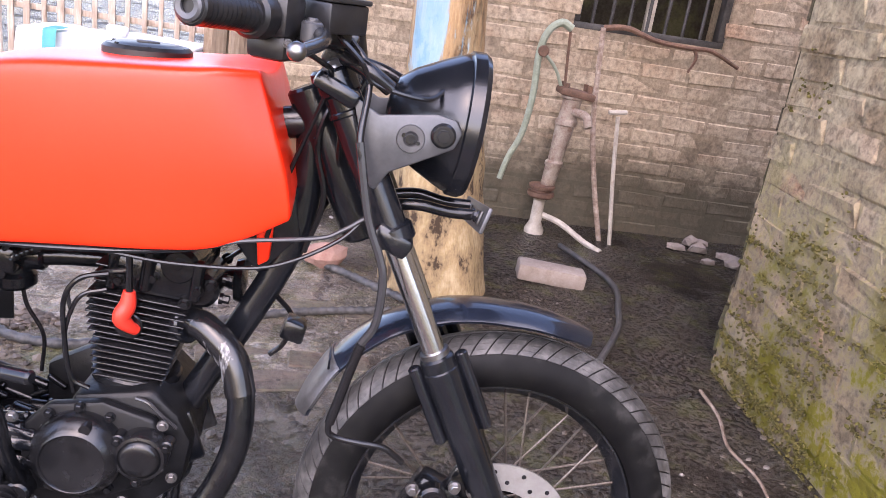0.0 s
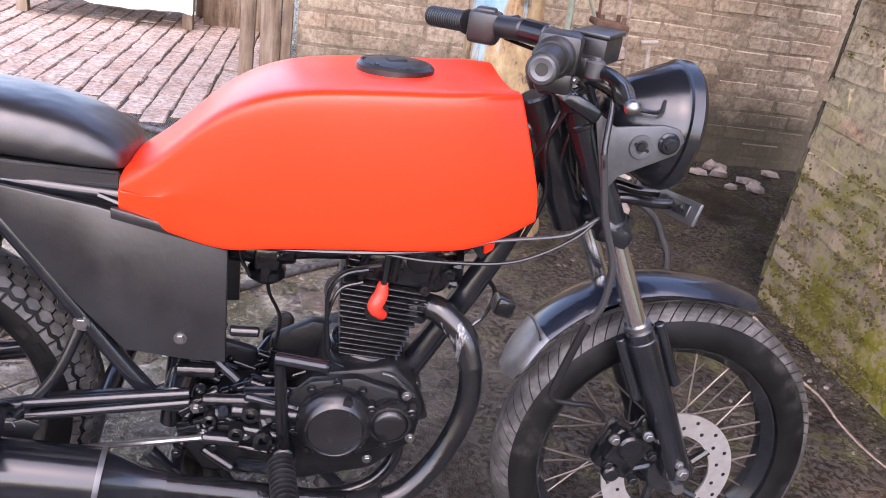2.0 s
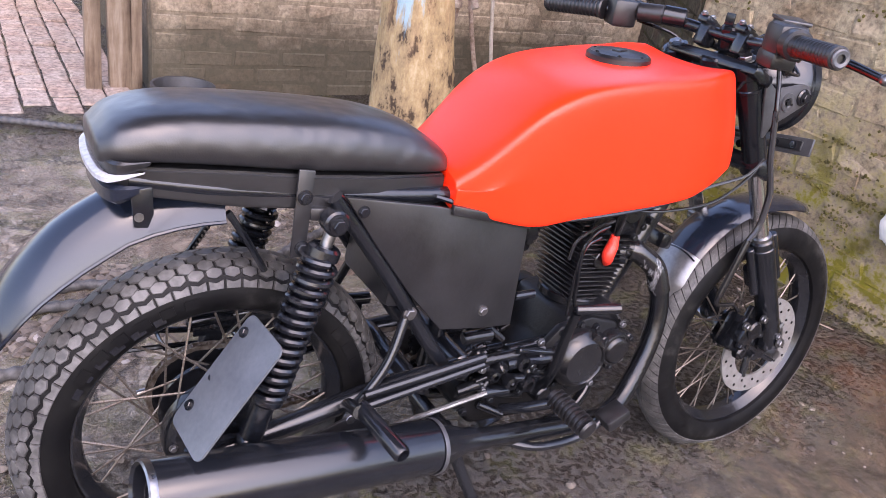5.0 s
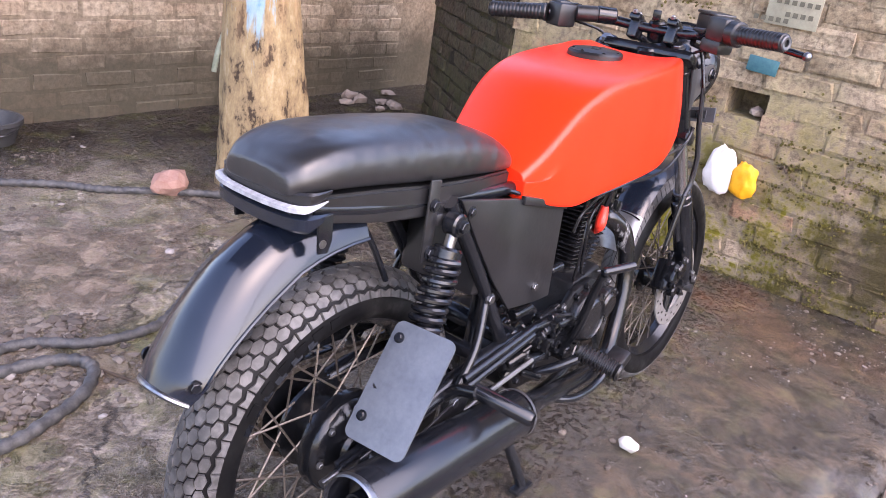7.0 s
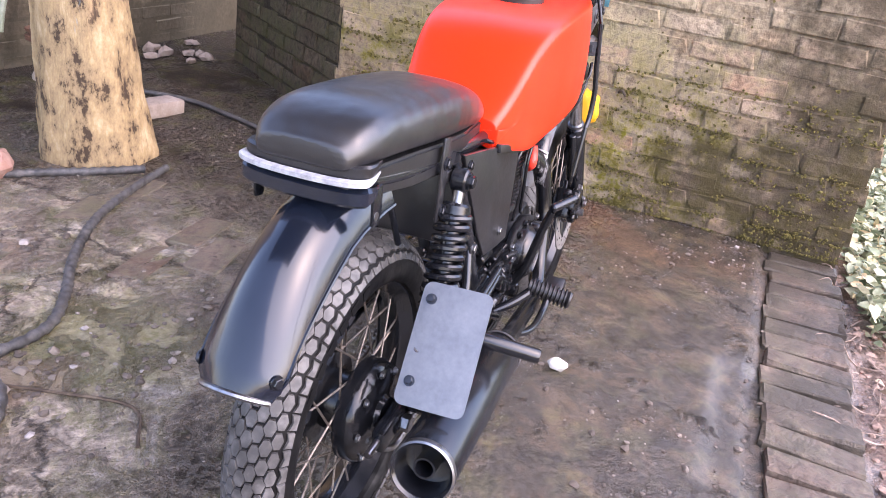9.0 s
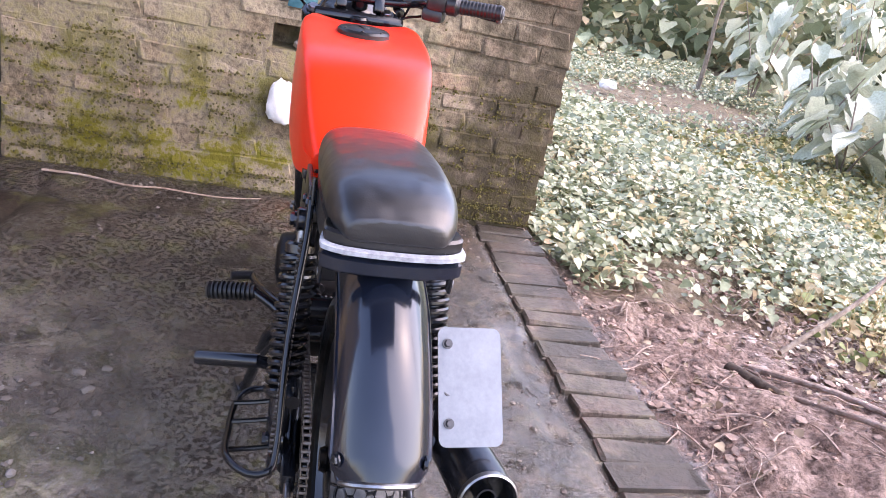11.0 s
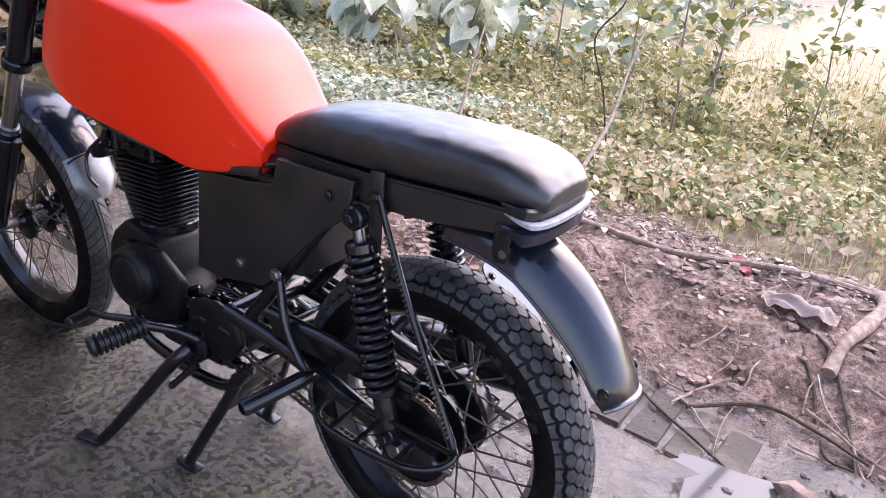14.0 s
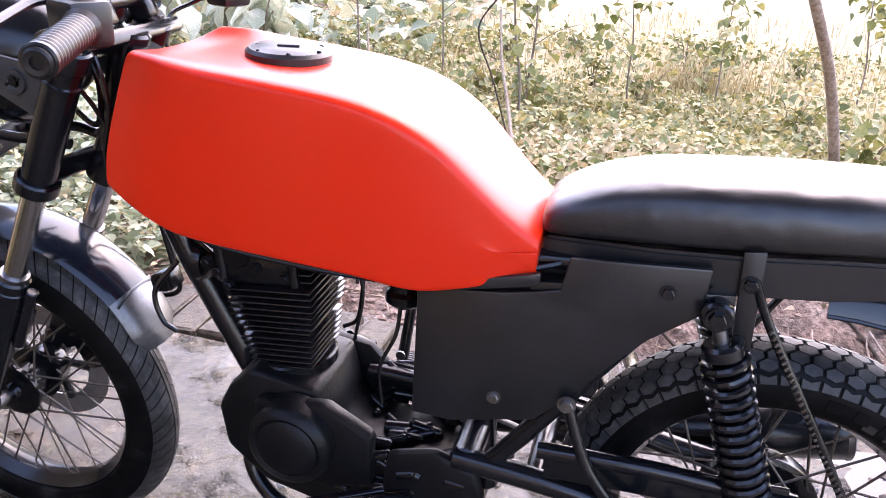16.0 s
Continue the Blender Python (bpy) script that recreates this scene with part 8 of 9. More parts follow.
# ---- pieces: floor slabs, edging, paving, wall bricks ----
def slab_mesh(name, l, w, h, seed, material, frog=False):
    rnd = random.Random(seed)
    bm = bmesh.new()
    bmesh.ops.create_cube(bm, size=1)
    bm.transform(Matrix.Diagonal((l, w, h, 1)))
    if frog:
        top = [f for f in bm.faces if f.normal.z > 0.9]
        bmesh.ops.inset_region(bm, faces=top, thickness=0.018)
        top = [f for f in bm.faces if f.normal.z > 0.9 and f.calc_area() < l * w * 0.75 and abs(f.calc_center_median().x) < 0.01 and abs(f.calc_center_median().y) < 0.01]
        r = bmesh.ops.inset_region(bm, faces=top, thickness=0.006)
        for v in {v for f in top for v in f.verts}:
            v.co.z -= 0.0035
    else:
        bmesh.ops.bevel(bm, geom=bm.edges[:], offset=0.008, segments=1, affect="EDGES")
    for v in bm.verts:
        v.co += Vector((rnd.uniform(-1, 1), rnd.uniform(-1, 1), rnd.uniform(-0.7, 0.7))) * 0.004
    me = bpy.data.meshes.new(name)
    bm.to_mesh(me)
    bm.free()
    me.materials.append(material)
    return me


kerb = thing("kerb", -0.5, -0.87, -0.01, "row of worn moulded bricks edging the cement floor", "kerb", kind="structure")
kerb_meshes = [slab_mesh("kerb_brick", 0.098, 0.25, 0.07, s, KERB_BRICK, s == 3) for s in range(7)]
rnd = random.Random(77)
for i in range(25):
    ob = new("brick", kerb_meshes[rnd.randrange(7)])
    ob.matrix_basis = pose(1.16 - i * 0.106, -0.872 + rnd.uniform(-0.012, 0.012), -0.052 - 0.010 * smooth(14, 22, i) + rnd.uniform(-0.005, 0.005), rnd.uniform(-2, 2), rnd.uniform(-2.5, 2.5), rnd.uniform(-2.5, 2.5))
    under(ob, kerb)
old_floor = thing("brick_floor_patch", -0.15, 1.2, 0.0, "old worn bricks showing through the broken cement", "paving", kind="structure")
slab_meshes = [slab_mesh("floor_slab", 0.235, 0.115, 0.05, 20 + s, KERB_BRICK) for s in range(4)]
for j in range(6):
    for i in range(3):
        if rnd.random() < 0.78:
            ob = new("brick", slab_meshes[rnd.randrange(4)])
            ob.matrix_basis = pose(-0.42 + i * 0.25 + 0.12 * (j % 2) + rnd.uniform(-0.012, 0.012), 0.86 + j * 0.128 + rnd.uniform(-0.01, 0.01), -0.025 + rnd.uniform(-0.005, 0.004), rnd.uniform(-2, 2), rnd.uniform(-1.5, 1.5), rnd.uniform(-5, 5) + 8)
            under(ob, old_floor)
paving = thing("pavement", -2.0, 4.0, 0.0, "courtyard paving of pale worn red bricks", "paving", kind="structure")
paver_meshes = [slab_mesh("paver", 0.112, 0.228, 0.06, 40 + s, PAVER) for s in range(5)]
for i in range(23):
    for j in range(12):
        ob = new("brick", paver_meshes[rnd.randrange(5)])
        x, y = -0.68 - i * 0.12, 2.67 + j * 0.238 + (0.119 if i % 2 else 0) + rnd.uniform(-0.006, 0.006)
        ob.matrix_basis = pose(x, y, ground_z(x, y) - 0.021 + rnd.uniform(-0.005, 0.005), rnd.uniform(-1.2, 1.2), rnd.uniform(-1.5, 1.5), rnd.uniform(-1.5, 1.5))
        under(ob, paving)
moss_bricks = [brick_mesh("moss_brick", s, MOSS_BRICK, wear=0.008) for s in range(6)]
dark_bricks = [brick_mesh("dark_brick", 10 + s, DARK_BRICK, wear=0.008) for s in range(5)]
pale_bricks = [brick_mesh("pale_brick", 20 + s, PALE_BRICK, wear=0.005) for s in range(5)]
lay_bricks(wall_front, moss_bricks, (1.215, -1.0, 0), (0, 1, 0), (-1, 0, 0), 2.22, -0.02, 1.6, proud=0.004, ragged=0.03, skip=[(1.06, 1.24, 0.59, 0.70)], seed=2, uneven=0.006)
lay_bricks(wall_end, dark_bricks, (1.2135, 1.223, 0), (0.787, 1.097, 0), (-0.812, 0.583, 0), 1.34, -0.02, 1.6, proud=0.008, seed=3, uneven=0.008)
lay_bricks(wall_back, pale_bricks, (2.3, 2.845, 0), (-1, 0, 0), (0, -1, 0), 2.83, -0.02, 1.55, proud=0.0012, skip=[(0.58, 1.40, 0.97, 1.8)], seed=4, uneven=0.0030)


# furry moss growing over the lower courses of the front wall
MOSS_TUFT = mat("moss_tufts", (0.12, 0.11, 0.02), 0.95, spec=0.15)
base(MOSS_TUFT, ramp(MOSS_TUFT, node(MOSS_TUFT, "ShaderNodeNewGeometry").outputs["Random Per Island"], [(0.0, (0.06, 0.05, 0.02)), (0.5, (0.105, 0.090, 0.026)), (1.0, (0.15, 0.125, 0.042))]))
rnd = random.Random(77)
verts, faces = [], []
tuft = bmesh.new()
bmesh.ops.create_icosphere(tuft, subdivisions=1, radius=1)
tv, tf = [v.co.copy() for v in tuft.verts], [[v.index for v in f.verts] for f in tuft.faces]
tuft.free()
count = 0
while count < 4200:
    y, z = rnd.uniform(-1.0, 1.2), rnd.random() ** 1.6 * 1.1
    patch = noise.noise(Vector((y * 3.2, z * 3.2, 8.0))) + 0.6 * noise.noise(Vector((y * 9, z * 9, 2.0)))
    if patch + 0.30 - 0.55 * z < 0.35 * rnd.random():
        continue
    row = round((z + 0.02) / 0.082) * 0.082 - 0.02
    if rnd.random() < 0.55:
        z = row + rnd.gauss(0, 0.006)
    count += 1
    s = rnd.uniform(0.002, 0.006)
    k = len(verts)
    verts += [(1.197 + rnd.uniform(-0.004, 0.004) + 0.7 * s * v.x * rnd.uniform(0.6, 1.3), y + s * v.y * rnd.uniform(0.6, 1.6), max(0.0, z) + s * v.z * rnd.uniform(0.6, 1.5)) for v in tv]
    faces += [[k + i for i in f] for f in tf]
me = bpy.data.meshes.new("wall_moss")
me.from_pydata(verts, [], faces)
me.materials.append(MOSS_TUFT)
tagged(new("wall_moss", me), "furry olive moss growing in the wall joints", "moss", kind="stuff")


# ---- vegetation ----
def leaf_material(name, stops, rough=0.42, random_from="island"):
    m = mat(name, stops[0][1], rough, spec=0.5)
    g = node(m, "ShaderNodeNewGeometry").outputs["Random Per Island"] if random_from == "island" else node(m, "ShaderNodeObjectInfo").outputs["Random"]
    col = ramp(m, g, stops)
    pos = position_of(m)
    n = noise_tex(m, pos, 45.0, 4.0)
    col = mix(m, 1.0, col, ramp(m, n, [(0.3, (0.72, 0.72, 0.68)), (0.7, (1.15, 1.15, 1.12))]), "MULTIPLY")
    base(m, col)
    bump(m, n, 0.25, 0.006)
    b = m.node_tree.nodes["Principled BSDF"]
    t = node(m, "ShaderNodeBsdfTranslucent")
    link(m, col, t.inputs["Color"])
    mx = node(m, "ShaderNodeMixShader")
    mx.inputs[0].default_value = 0.25
    out = m.node_tree.nodes["Material Output"]
    link(m, b.outputs[0], mx.inputs[1])
    link(m, t.outputs[0], mx.inputs[2])
    link(m, mx.outputs[0], out.inputs["Surface"])
    return m


GREEN_LEAF = leaf_material("creeper_leaves", [(0, (0.147, 0.182, 0.106)), (0.35, (0.266, 0.308, 0.185)), (0.62, (0.396, 0.427, 0.279)), (0.82, (0.571, 0.559, 0.389)), (0.93, (0.616, 0.524, 0.289)), (1, (0.701, 0.527, 0.343))])
MIXED_LEAF = leaf_material("dry_and_green_leaves", [(0, (0.126, 0.158, 0.055)), (0.3, (0.236, 0.270, 0.098)), (0.5, (0.409, 0.328, 0.174)), (0.75, (0.600, 0.458, 0.275)), (1, (0.676, 0.615, 0.404))], 0.6)
FIELD_LEAF = leaf_material("field_leaves", [(0, (0.125, 0.145, 0.046)), (0.4, (0.247, 0.251, 0.089)), (0.7, (0.416, 0.350, 0.148)), (1, (0.595, 0.472, 0.222))], 0.55)
BROAD_LEAF = leaf_material("broad_grey_green_leaves", [(0.0, (0.335, 0.369, 0.274)), (0.5, (0.501, 0.531, 0.410)), (1.0, (0.671, 0.675, 0.536))], 0.42, "object")
SHRUB_LEAF = leaf_material("shrub_leaves", [(0, (0.100, 0.122, 0.034)), (0.5, (0.235, 0.246, 0.078)), (0.85, (0.420, 0.360, 0.142)), (1, (0.590, 0.454, 0.195))], 0.5)
DEAD_LEAF = leaf_material("fallen_dry_leaves", [(0.0, (0.11, 0.078, 0.05)), (0.5, (0.25, 0.185, 0.12)), (0.85, (0.40, 0.32, 0.22)), (1.0, (0.60, 0.55, 0.44))], 0.7)
STRAW_MAT = leaf_material("dry_grass", [(0.0, (0.255, 0.196, 0.090)), (0.6, (0.442, 0.357, 0.180)), (1.0, (0.561, 0.484, 0.285))], 0.7)
YELLOW_LEAF = worn("yellow_leaf", (0.72, 0.52, 0.10), (0.80, 0.66, 0.25), (0.45, 0.6), 12.0)
RED_LEAF = worn("red_leaf", (0.42, 0.10, 0.09), (0.50, 0.20, 0.16), (0.5, 0.6), 12.0)
BARK = timber("thin_bark", (0.10, 0.075, 0.055), (0.22, 0.175, 0.13), (0.36, 0.30, 0.235), (40, 40, 8))

LEAF_V = np.array([(0, 0, 0), (-0.06, 0.28, 0.05), (0.25, 0.46, 0.10), (0.68, 0.27, 0.04), (1.0, 0, -0.14), (0.68, -0.27, 0.04), (0.25, -0.46, 0.10), (-0.06, -0.28, 0.05), (0.42, 0, -0.02)])
LEAF_F = [(0, 8, 2, 1), (8, 4, 3, 2), (0, 7, 6, 8), (8, 6, 5, 4)]


def leaf_sheet(name, spots, material, label, category):
    """Many leaves in one mesh; spots holds (x, y, z, size, yaw, pitch, roll) rows."""
    a = np.array(spots)
    cy, sy = np.cos(a[:, 4]), np.sin(a[:, 4])
    cp, sp = np.cos(a[:, 5]), np.sin(a[:, 5])
    cr, sr = np.cos(a[:, 6]), np.sin(a[:, 6])
    v = LEAF_V[None, :, :] * a[:, 3][:, None, None]
    x, y, z = v[..., 0], v[..., 1], v[..., 2]
    y, z = y * cr[:, None] - z * sr[:, None], y * sr[:, None] + z * cr[:, None]
    x, z = x * cp[:, None] - z * sp[:, None], x * sp[:, None] + z * cp[:, None]
    x, y = x * cy[:, None] - y * sy[:, None], x * sy[:, None] + y * cy[:, None]
    v = np.stack((x, y, z), -1) + a[:, None, :3]
    n = len(LEAF_V)
    faces = [tuple(k * n + i for i in f) for k in range(len(a)) for f in LEAF_F]
    me = bpy.data.meshes.new(name)
    me.from_pydata(v.reshape(-1, 3).tolist(), [], faces)
    me.polygons.foreach_set("use_smooth", [True] * len(me.polygons))
    me.materials.append(material)
    return tagged(new(name, me), label, category, kind="stuff")


def cover(n, area, size, height, seed, keep=lambda x, y: 1.0, tilt=0.5):
    rnd = random.Random(seed)
    out = []
    while len(out) < n:
        x, y = rnd.uniform(area[0], area[1]), rnd.uniform(area[2], area[3])
        if rnd.random() > keep(x, y):
            continue
        h = height * rnd.random() ** 1.3 * (0.6 + 0.8 * max(0.0, noise.noise(Vector((x * 1.1, y * 1.1, 3.3))) + 0.4))
        out.append((x, y, ground_z(x, y) + 0.012 + h, rnd.uniform(*size), rnd.uniform(0, 6.283), rnd.gauss(-0.15, tilt), rnd.gauss(0, tilt)))
    return out


def clumps(x, y):
    return max(0.05, min(1.0, 0.62 + 1.5 * noise.noise(Vector((x * 0.9, y * 0.9, 1.7)))))


leaf_sheet("creeper_leaves", cover(30000, (0.55, 4.2, -4.4, -1.06), (0.02, 0.055), 0.10, 1, lambda x, y: clumps(x * 1.3, y * 1.3) * smooth(0.45, 1.1, x + 0.25 * noise.noise(Vector((x * 3, y * 3, 0)))), 0.45), GREEN_LEAF, "dense pale green creeper leaves beside the wall", "ground cover")
leaf_sheet("mixed_leaves", cover(15000, (-3.2, 1.0, -4.6, -2.0), (0.02, 0.058), 0.09, 2, lambda x, y: clumps(x, y) * smooth(-1.95, -2.5, y + 0.3 * noise.noise(Vector((x * 2, y * 2, 5))) + 0.25 * smooth(-0.5, -1.5, x)), 0.6), MIXED_LEAF, "mixed dry and green leaves past the bank", "ground cover")
leaf_sheet("field_leaves", cover(46000, (-5.0, 7.5, -11.5, -4.3), (0.03, 0.08), 0.14, 3, lambda x, y: clumps(x * 0.7, y * 0.7) * (1.0 if x > 1.5 else 1.0 - 0.85 * smooth(-6.0, -8.5, y)), 0.55), FIELD_LEAF, "low leafy weeds over the sunken field", "ground cover")
leaf_sheet("slope_leaves", cover(38000, (3.2, 15.0, -9.0, -1.2), (0.04, 0.085), 0.13, 4, lambda x, y: clumps(x * 0.6, y * 0.6), 0.5), GREEN_LEAF, "pale green creeper leaves over the slope", "ground cover")
leaf_sheet("distant_leaves", cover(16000, (2.0, 30.0, -30.0, -8.5), (0.16, 0.34), 0.25, 7, lambda x, y: clumps(x * 0.4, y * 0.4) * smooth(1.0, 5.0, x + 0.1 * y + 1.5), 0.5), GREEN_LEAF, "pale green creepers covering the distant slope", "ground cover")
leaf_sheet("distant_leaves", cover(6000, (13.0, 34.0, -9.0, -1.2), (0.16, 0.34), 0.25, 8, lambda x, y: clumps(x * 0.4, y * 0.4), 0.5), GREEN_LEAF, "pale green creepers covering the far bank", "ground cover")
rnd = random.Random(90)
spots = []
for i in range(9000):
    a, d = radians(rnd.uniform(-62, 2)), rnd.uniform(17, 27)
    x, y = d * math.cos(a), d * math.sin(a) - 1.5
    tall = 2.2 + 1.6 * noise.noise(Vector((a * 6, d * 0.2, 0)))
    spots.append((x, y, ground_z(x, y) + rnd.random() ** 0.8 * tall, rnd.uniform(0.25, 0.5), rnd.uniform(0, 6.28), rnd.gauss(-0.4, 0.5), rnd.gauss(0, 0.5)))
leaf_sheet("far_thicket", spots, GREEN_LEAF, "far pale green thicket closing the slope", "thicket")
leaf_sheet("fallen_leaves", cover(2600, (-2.6, 1.2, -2.5, -1.05), (0.010, 0.034), 0.008, 5, lambda x, y: 0.12 + 0.9 * smooth(-1.6, -2.1, y), 0.35), DEAD_LEAF, "scattered dry leaves on the earth bank", "fallen leaves")

# dry grass and stalks
rnd = random.Random(51)
verts, faces = [], []
def blade(x, y, L, w, lean, az, mesh_v, mesh_f):
    z = ground_z(x, y)
    k = len(mesh_v)
    dx, dy = math.cos(az), math.sin(az)
    for t in (0.0, 0.5, 1.0):
        o = lean * L * t * t
        ww = w * (1 - 0.85 * t)
        c = (x + dx * o, y + dy * o, z + L * t * math.sqrt(max(0.05, 1 - (lean * t) ** 2)))
        mesh_v += [(c[0] - dy * ww, c[1] + dx * ww, c[2]), (c[0] + dy * ww, c[1] - dx * ww, c[2])]
    mesh_f += [(k, k + 1, k + 3, k + 2), (k + 2, k + 3, k + 5, k + 4)]


for i in range(5200):
    r = rnd.random()
    if r < 0.35:
        x, y = rnd.uniform(-3.0, 1.0), rnd.uniform(-4.5, -2.1)
    elif r < 0.5:
        x, y = rnd.gauss(-1.25, 0.35), rnd.gauss(-8.5, 0.3)
    else:
        x, y = rnd.uniform(-5.5, 4.5), rnd.uniform(-14.0, -5.0)
    far = 1.0 if y > -5 else 2.2
    blade(x, y, rnd.uniform(0.06, 0.22) * far, rnd.uniform(0.0018, 0.004) * far, rnd.uniform(0.2, 0.9), rnd.uniform(0, 6.28), verts, faces)
me = bpy.data.meshes.new("dry_grass")
me.from_pydata(verts, [], faces)
me.materials.append(STRAW_MAT)
tagged(new("dry_grass", me), "dry straw-coloured grass and stalks among the weeds", "grass", kind="stuff")


def big_leaf(name, size, seed, material):
    """A broad leaf with a fold, wavy rim and drooping tip, as thin as a real one."""
    rnd = random.Random(seed)
    bm = bmesh.new()
    n, m = 9, 4
    rows = []
    for i in range(n):
        t = i / (n - 1)
        half = size * 0.46 * (math.sin(math.pi * min(1.0, t * 0.86 + 0.10)) ** 0.75) * (1 - 0.25 * t)
        row = []
        for k in range(-m, m + 1):
            s = k / m
            z = 0.16 * size * abs(s) ** 1.4 - 0.42 * size * t * t + 0.03 * size * math.sin(t * 9 + abs(s) * 3 + seed)
            row.append(bm.verts.new((size * (t - 0.10 * abs(s) * (1 - t)), half * s * (1 + 0.10 * math.sin(t * 14 + seed + s)), z)))
        rows.append(row)
    for a, b in zip(rows, rows[1:]):
        for k in range(2 * m):
            bm.faces.new((a[k], a[k + 1], b[k + 1], b[k]))
    me = bpy.data.meshes.new(name)
    bm.to_mesh(me)
    bm.free()
    me.polygons.foreach_set("use_smooth", [True] * len(me.polygons))
    me.materials.append(material)
    return me


broad_meshes = [big_leaf("broad_leaf", 0.42, s, BROAD_LEAF) for s in range(5)]


def broad_shrub(x, y, height, leaves, spread, seed):
    rnd = random.Random(seed)
    z0 = ground_z(x, y) - 0.03
    plant = thing("broad_leaved_shrub", x, y, z0, "broad-leaved shrub with large pale grey-green drooping leaves", "shrub", group="broad-leaved shrubs")
    for s in range(4):
        a = rnd.uniform(0, 6.28)
        dx, dy = math.cos(a) * spread * 0.6, math.sin(a) * spread * 0.6
        h = height * rnd.uniform(0.7, 1.05)
        stem = [Vector((x, y, z0)), Vector((x + dx * 0.4, y + dy * 0.4, z0 + h * 0.5)), Vector((x + dx, y + dy, z0 + h))]
        part("stem", tube(stem, lambda t: 0.018 - 0.010 * t, 6), BARK, plant)
        path = catmull(stem, 8)
        for k in range(leaves // 4):
            p = path[rnd.randrange(4, len(path))]
            az = rnd.uniform(0, 6.28)
            off = rnd.uniform(0.05, 0.28)
            ob = new("leaf", rnd.choice(broad_meshes))
            sc = rnd.uniform(0.6, 1.15)
            ob.matrix_basis = pose(p.x + math.cos(az) * off, p.y + math.sin(az) * off, p.z + rnd.uniform(-0.1, 0.15)) @ pose(0, 0, 0, 0, 0, math.degrees(az)) @ pose(0, 0, 0, rnd.uniform(-25, 25), rnd.uniform(0, 45), 0) @ Matrix.Scale(sc, 4)
            under(ob, plant)


for i, (x, y, h, n, sp) in enumerate([(6.6, -8.1, 1.2, 32, 0.7), (4.6, -6.6, 1.0, 32, 0.6), (5.6, -7.5, 1.25, 36, 0.7), (7.6, -7.0, 1.2, 32, 0.7), (5.9, -6.3, 1.0, 28, 0.6), (3.6, -7.3, 1.0, 28, 0.6), (4.7, -8.6, 1.3, 32, 0.7), (8.6, -8.4, 1.3, 28, 0.8), (7.4, -9.6, 1.9, 32, 0.9), (9.4, -9.8, 2.1, 28, 1.0), (6.0, -10.2, 2.0, 32, 0.9), (10.6, -7.8, 2.0, 28, 1.0), (8.0, -11.4, 2.4, 28, 1.1), (11.5, -10.5, 2.4, 24, 1.1)]):
    broad_shrub(x, y, h, n, sp, 100 + i)


def sapling(x, y, top, leaves, size, seed, r=0.012, lean=(0.0, 0.0), bare=0.4, name="sapling", label="slender sapling with small yellow-green leaves"):
    rnd = random.Random(seed)
    z0 = ground_z(x, y) - 0.03
    plant = thing(name, x, y, z0, label, "young tree", group="saplings in the field")
    L = top
    pts = [Vector((x, y, z0))]
    for k in range(1, 5):
        pts.append(Vector((x + lean[0] * k / 4 + rnd.uniform(-0.03, 0.03), y + lean[1] * k / 4 + rnd.uniform(-0.03, 0.03), z0 + L * k / 4)))
    part("trunk", tube(pts, lambda t: r * (1 - 0.6 * t), 7), BARK, plant)
    path = catmull(pts, 10)
    spots = []
    for b in range(7):
        p = path[int(len(path) * (bare + (0.98 - bare) * b / 7))]
        a = rnd.uniform(0, 6.28)
        l = L * rnd.uniform(0.12, 0.26)
        q = [p, p + Vector((math.cos(a) * l * 0.5, math.sin(a) * l * 0.5, l * 0.35)), p + Vector((math.cos(a) * l, math.sin(a) * l, l * 0.55))]
        part("limb", tube(q, lambda t: r * 0.4 * (1 - 0.6 * t), 5), BARK, plant)
        for k in range(leaves // 7):
            t = rnd.random()
            c = q[0].lerp(q[2], 0.25 + 0.8 * t) + Vector((rnd.gauss(0, 0.05), rnd.gauss(0, 0.05), rnd.gauss(0, 0.05))) * L
            spots.append((c.x, c.y, c.z, rnd.uniform(0.6, 1.2) * size, rnd.uniform(0, 6.28), rnd.gauss(-0.5, 0.5), rnd.gauss(0, 0.5)))
    crown = leaf_sheet("crown", spots, SHRUB_LEAF, "", "")
    under(crown, plant)


for i, (x, y, h, n, s, r, lean) in enumerate([
        (0.18, -4.9, 1.5, 40, 0.10, 0.012, (0.1, 0.0)), (0.35, -6.1, 1.7, 56, 0.10, 0.014, (-0.1, 0.0)), (-0.6, -6.6, 1.5, 70, 0.09, 0.010, (0.1, 0.1)), (1.3, -6.8, 1.8, 84, 0.10, 0.012, (0.0, 0.1)),
        (-1.4, -7.2, 1.3, 70, 0.09, 0.010, (0.0, 0.1)), (2.4, -7.4, 1.9, 84, 0.11, 0.014, (0.1, 0.0)), (-3.0, -8.6, 1.6, 84, 0.11, 0.012, (0.1, 0.0)), (0.9, -8.6, 2.0, 98, 0.12, 0.014, (0.0, 0.0))]):
    sapling(x, y, h, n, s, 200 + i, r, lean)
sapling(11.4, -7.2, 2.6, 40, 0.12, 230, 0.05, (-0.3, 0.2), 0.6, "sapling", "bare-stemmed young tree on the leafy slope")

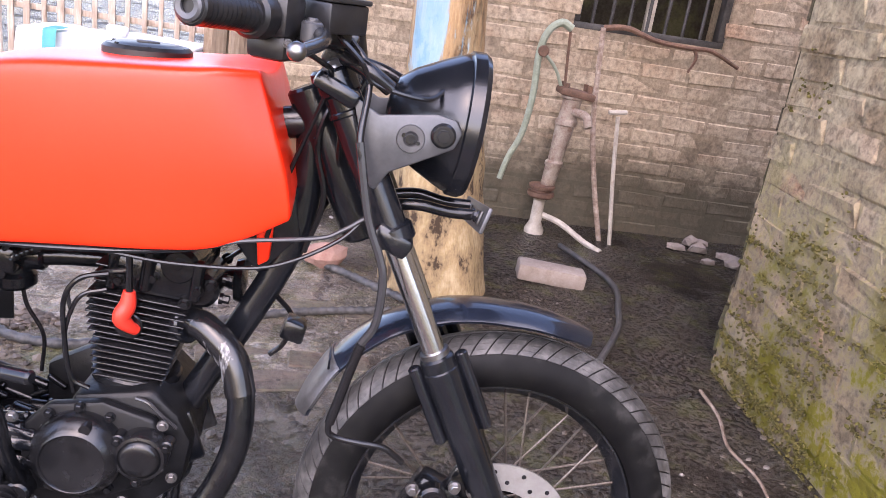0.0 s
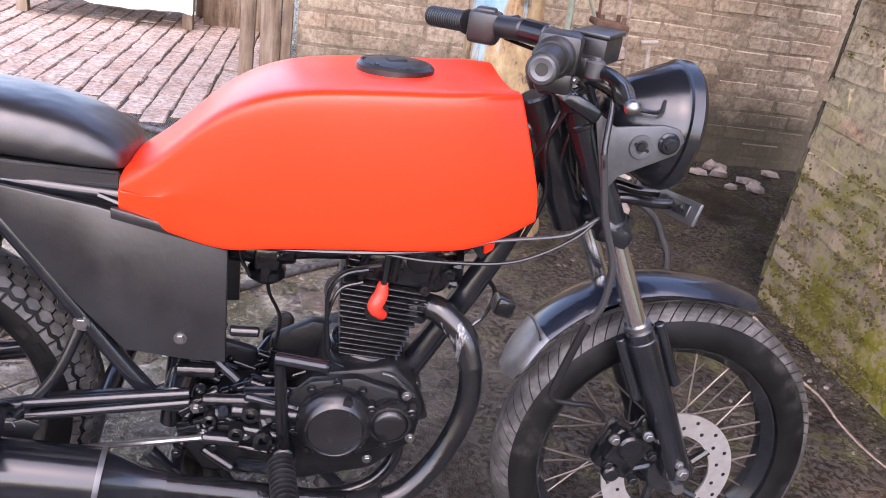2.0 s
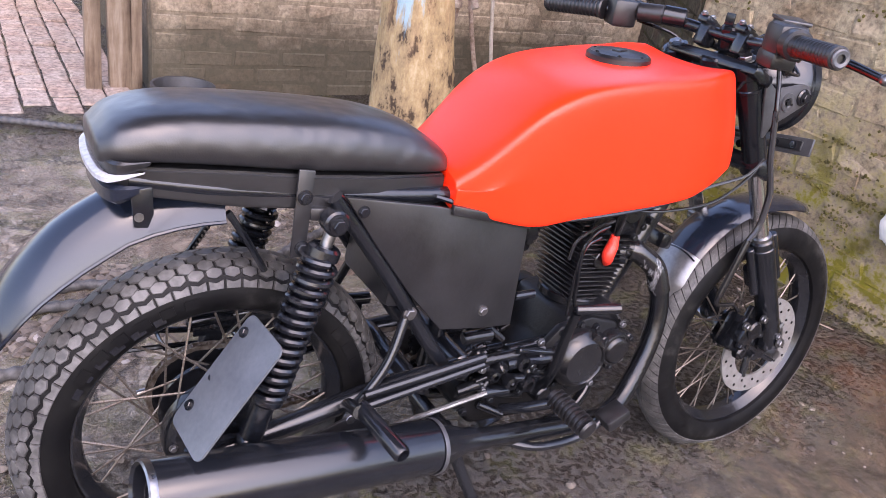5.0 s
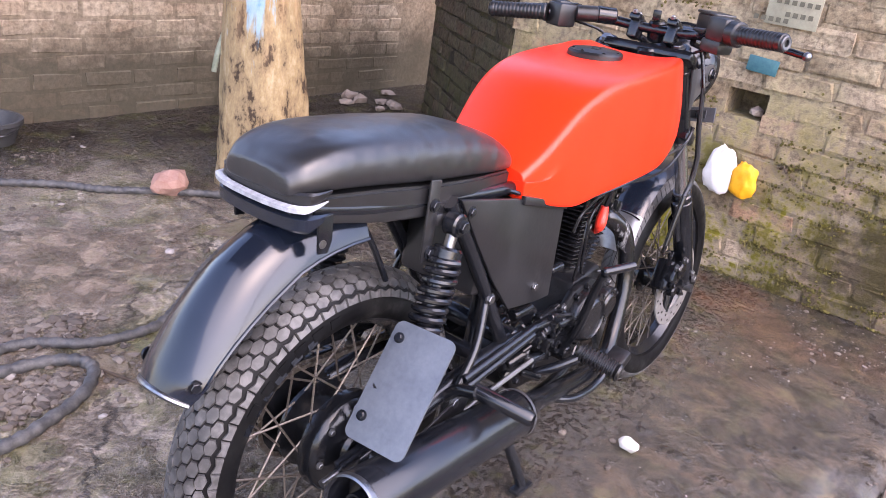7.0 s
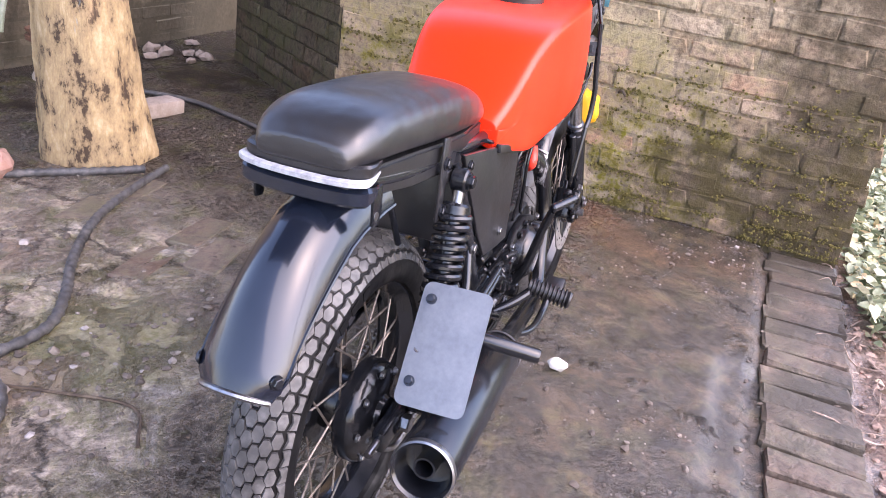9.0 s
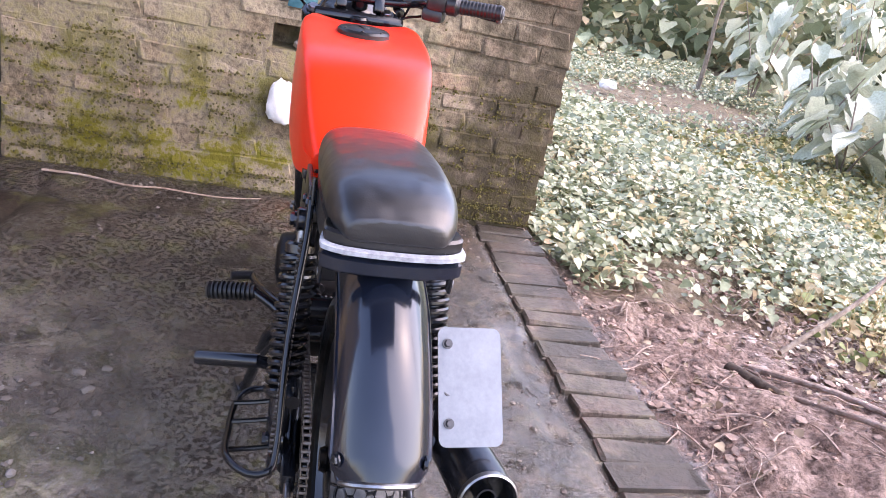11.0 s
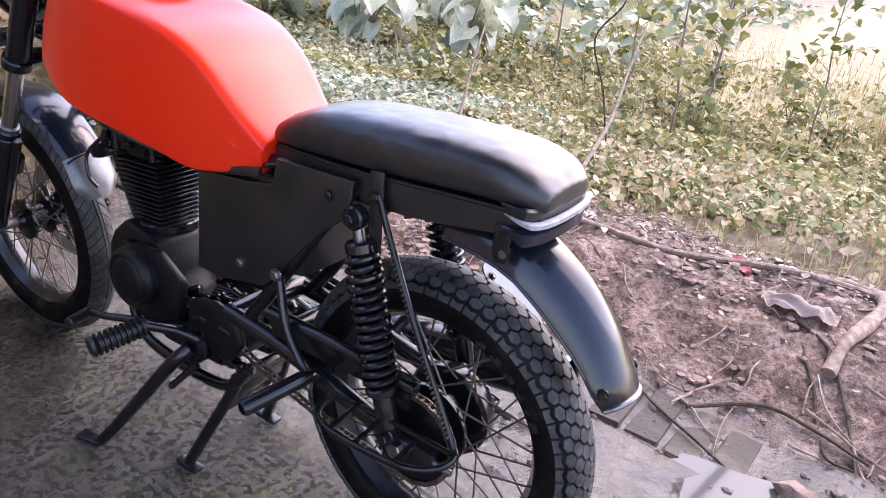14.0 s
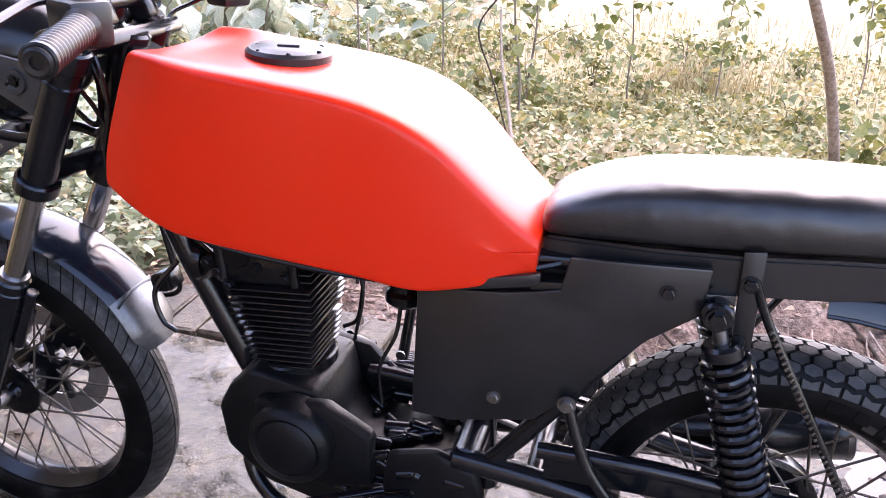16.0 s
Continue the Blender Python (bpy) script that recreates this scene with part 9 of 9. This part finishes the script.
# undergrowth: leafy bushes on the edge of the straw field
def bush(x, y, h, w, n, size, seed):
    rnd = random.Random(seed)
    z0 = ground_z(x, y) - 0.02
    plant = thing("leafy_bush", x, y, z0, "low untidy bush with small yellow-green leaves", "bush", group="bushes in the field")
    spots = []
    for s in range(9):
        a = rnd.uniform(0, 6.28)
        l = w * rnd.uniform(0.4, 1.0)
        tip = Vector((x + math.cos(a) * l, y + math.sin(a) * l, z0 + h * rnd.uniform(0.5, 1.1)))
        mid = Vector((x, y, z0)).lerp(tip, 0.5) + Vector((0, 0, h * 0.15))
        part("stem", tube([(x, y, z0), mid, tip], lambda t: 0.006 * (1 - 0.6 * t), 5), BARK, plant)
        for k in range(n // 9):
            t = 0.25 + 0.8 * rnd.random()
            c = Vector((x, y, z0)).lerp(tip, t) + Vector((rnd.gauss(0, 0.06), rnd.gauss(0, 0.06), rnd.gauss(0.05, 0.06)))
            spots.append((c.x, c.y, c.z, rnd.uniform(0.6, 1.2) * size, rnd.uniform(0, 6.28), rnd.gauss(-0.3, 0.5), rnd.gauss(0, 0.5)))
    under(leaf_sheet("crown", spots, SHRUB_LEAF, "", ""), plant)


rnd = random.Random(61)
for i in range(22):
    x, y = rnd.uniform(-4.5, 3.2), rnd.uniform(-10.5, -4.6)
    bush(x, y, rnd.uniform(0.25, 0.6), rnd.uniform(0.25, 0.5), 90, 0.085, 300 + i)

# sticks and a thin leaning trunk
solid("leaning_stick", tube([(0.15, -1.66, 0.02), (0.30, -2.05, 0.22), (0.42, -2.30, 0.42), (0.53, -2.56, 0.62)], lambda t: 0.011 - 0.007 * t, 7), BARK, "thin dry stick leaning out of the weeds", "stick")
stick = thing("leaning_stick", -0.4, -1.75, 0.08, "long thin dry stick with a dark vine", "stick")
part("stem", tube([(-0.40, -1.75, 0.08), (-0.25, -2.3, 0.13), (-0.10, -2.9, 0.22), (0.05, -3.4, 0.40), (0.15, -3.8, 0.62)], lambda t: 0.013 - 0.007 * t, 7), BARK, stick)
part("vine", tube([(-0.1, -2.9, 0.1), (0.0, -2.95, 0.35), (0.08, -2.9, 0.6), (-0.02, -2.95, 0.8), (0.05, -3.0, 1.0)], 0.005, 6), DARK_WOOD, stick)
tree = thing("thin_tree", -1.95, -4.2, -0.2, "thin leaning bare tree trunk by the bank", "tree")
part("trunk", tube([(-2.0, -4.3, ground_z(-2.0, -4.3) - 0.05), (-1.75, -3.95, 0.35), (-1.45, -3.5, 0.92), (-1.1, -3.1, 1.7), (-0.8, -2.8, 2.6)], lambda t: 0.034 - 0.012 * t, 10), ROOT, tree)
ob = tagged(new("fallen_leaf", big_leaf("yellow_leaf", 0.22, 4, YELLOW_LEAF)), "large yellow withered leaf on the weeds", "leaf")
ob.matrix_basis = pose(-1.9, -3.0, ground_z(-1.9, -3.0) + 0.10, 20, -10, 60)
ob = tagged(new("fallen_leaf", big_leaf("red_leaf", 0.09, 2, RED_LEAF)), "small dull red leaf on the bank", "leaf")
ob.matrix_basis = pose(-1.08, -1.75, ground_z(-1.08, -1.75) + 0.03, 10, -10, 150)
solid("plastic_scrap", crumple((9.3, -4.6, ground_z(9.3, -4.6) + 0.15), (0.10, 0.13, 0.07), 8), BAG_WHITE, "white crumpled plastic scrap caught in the creepers", "scrap")
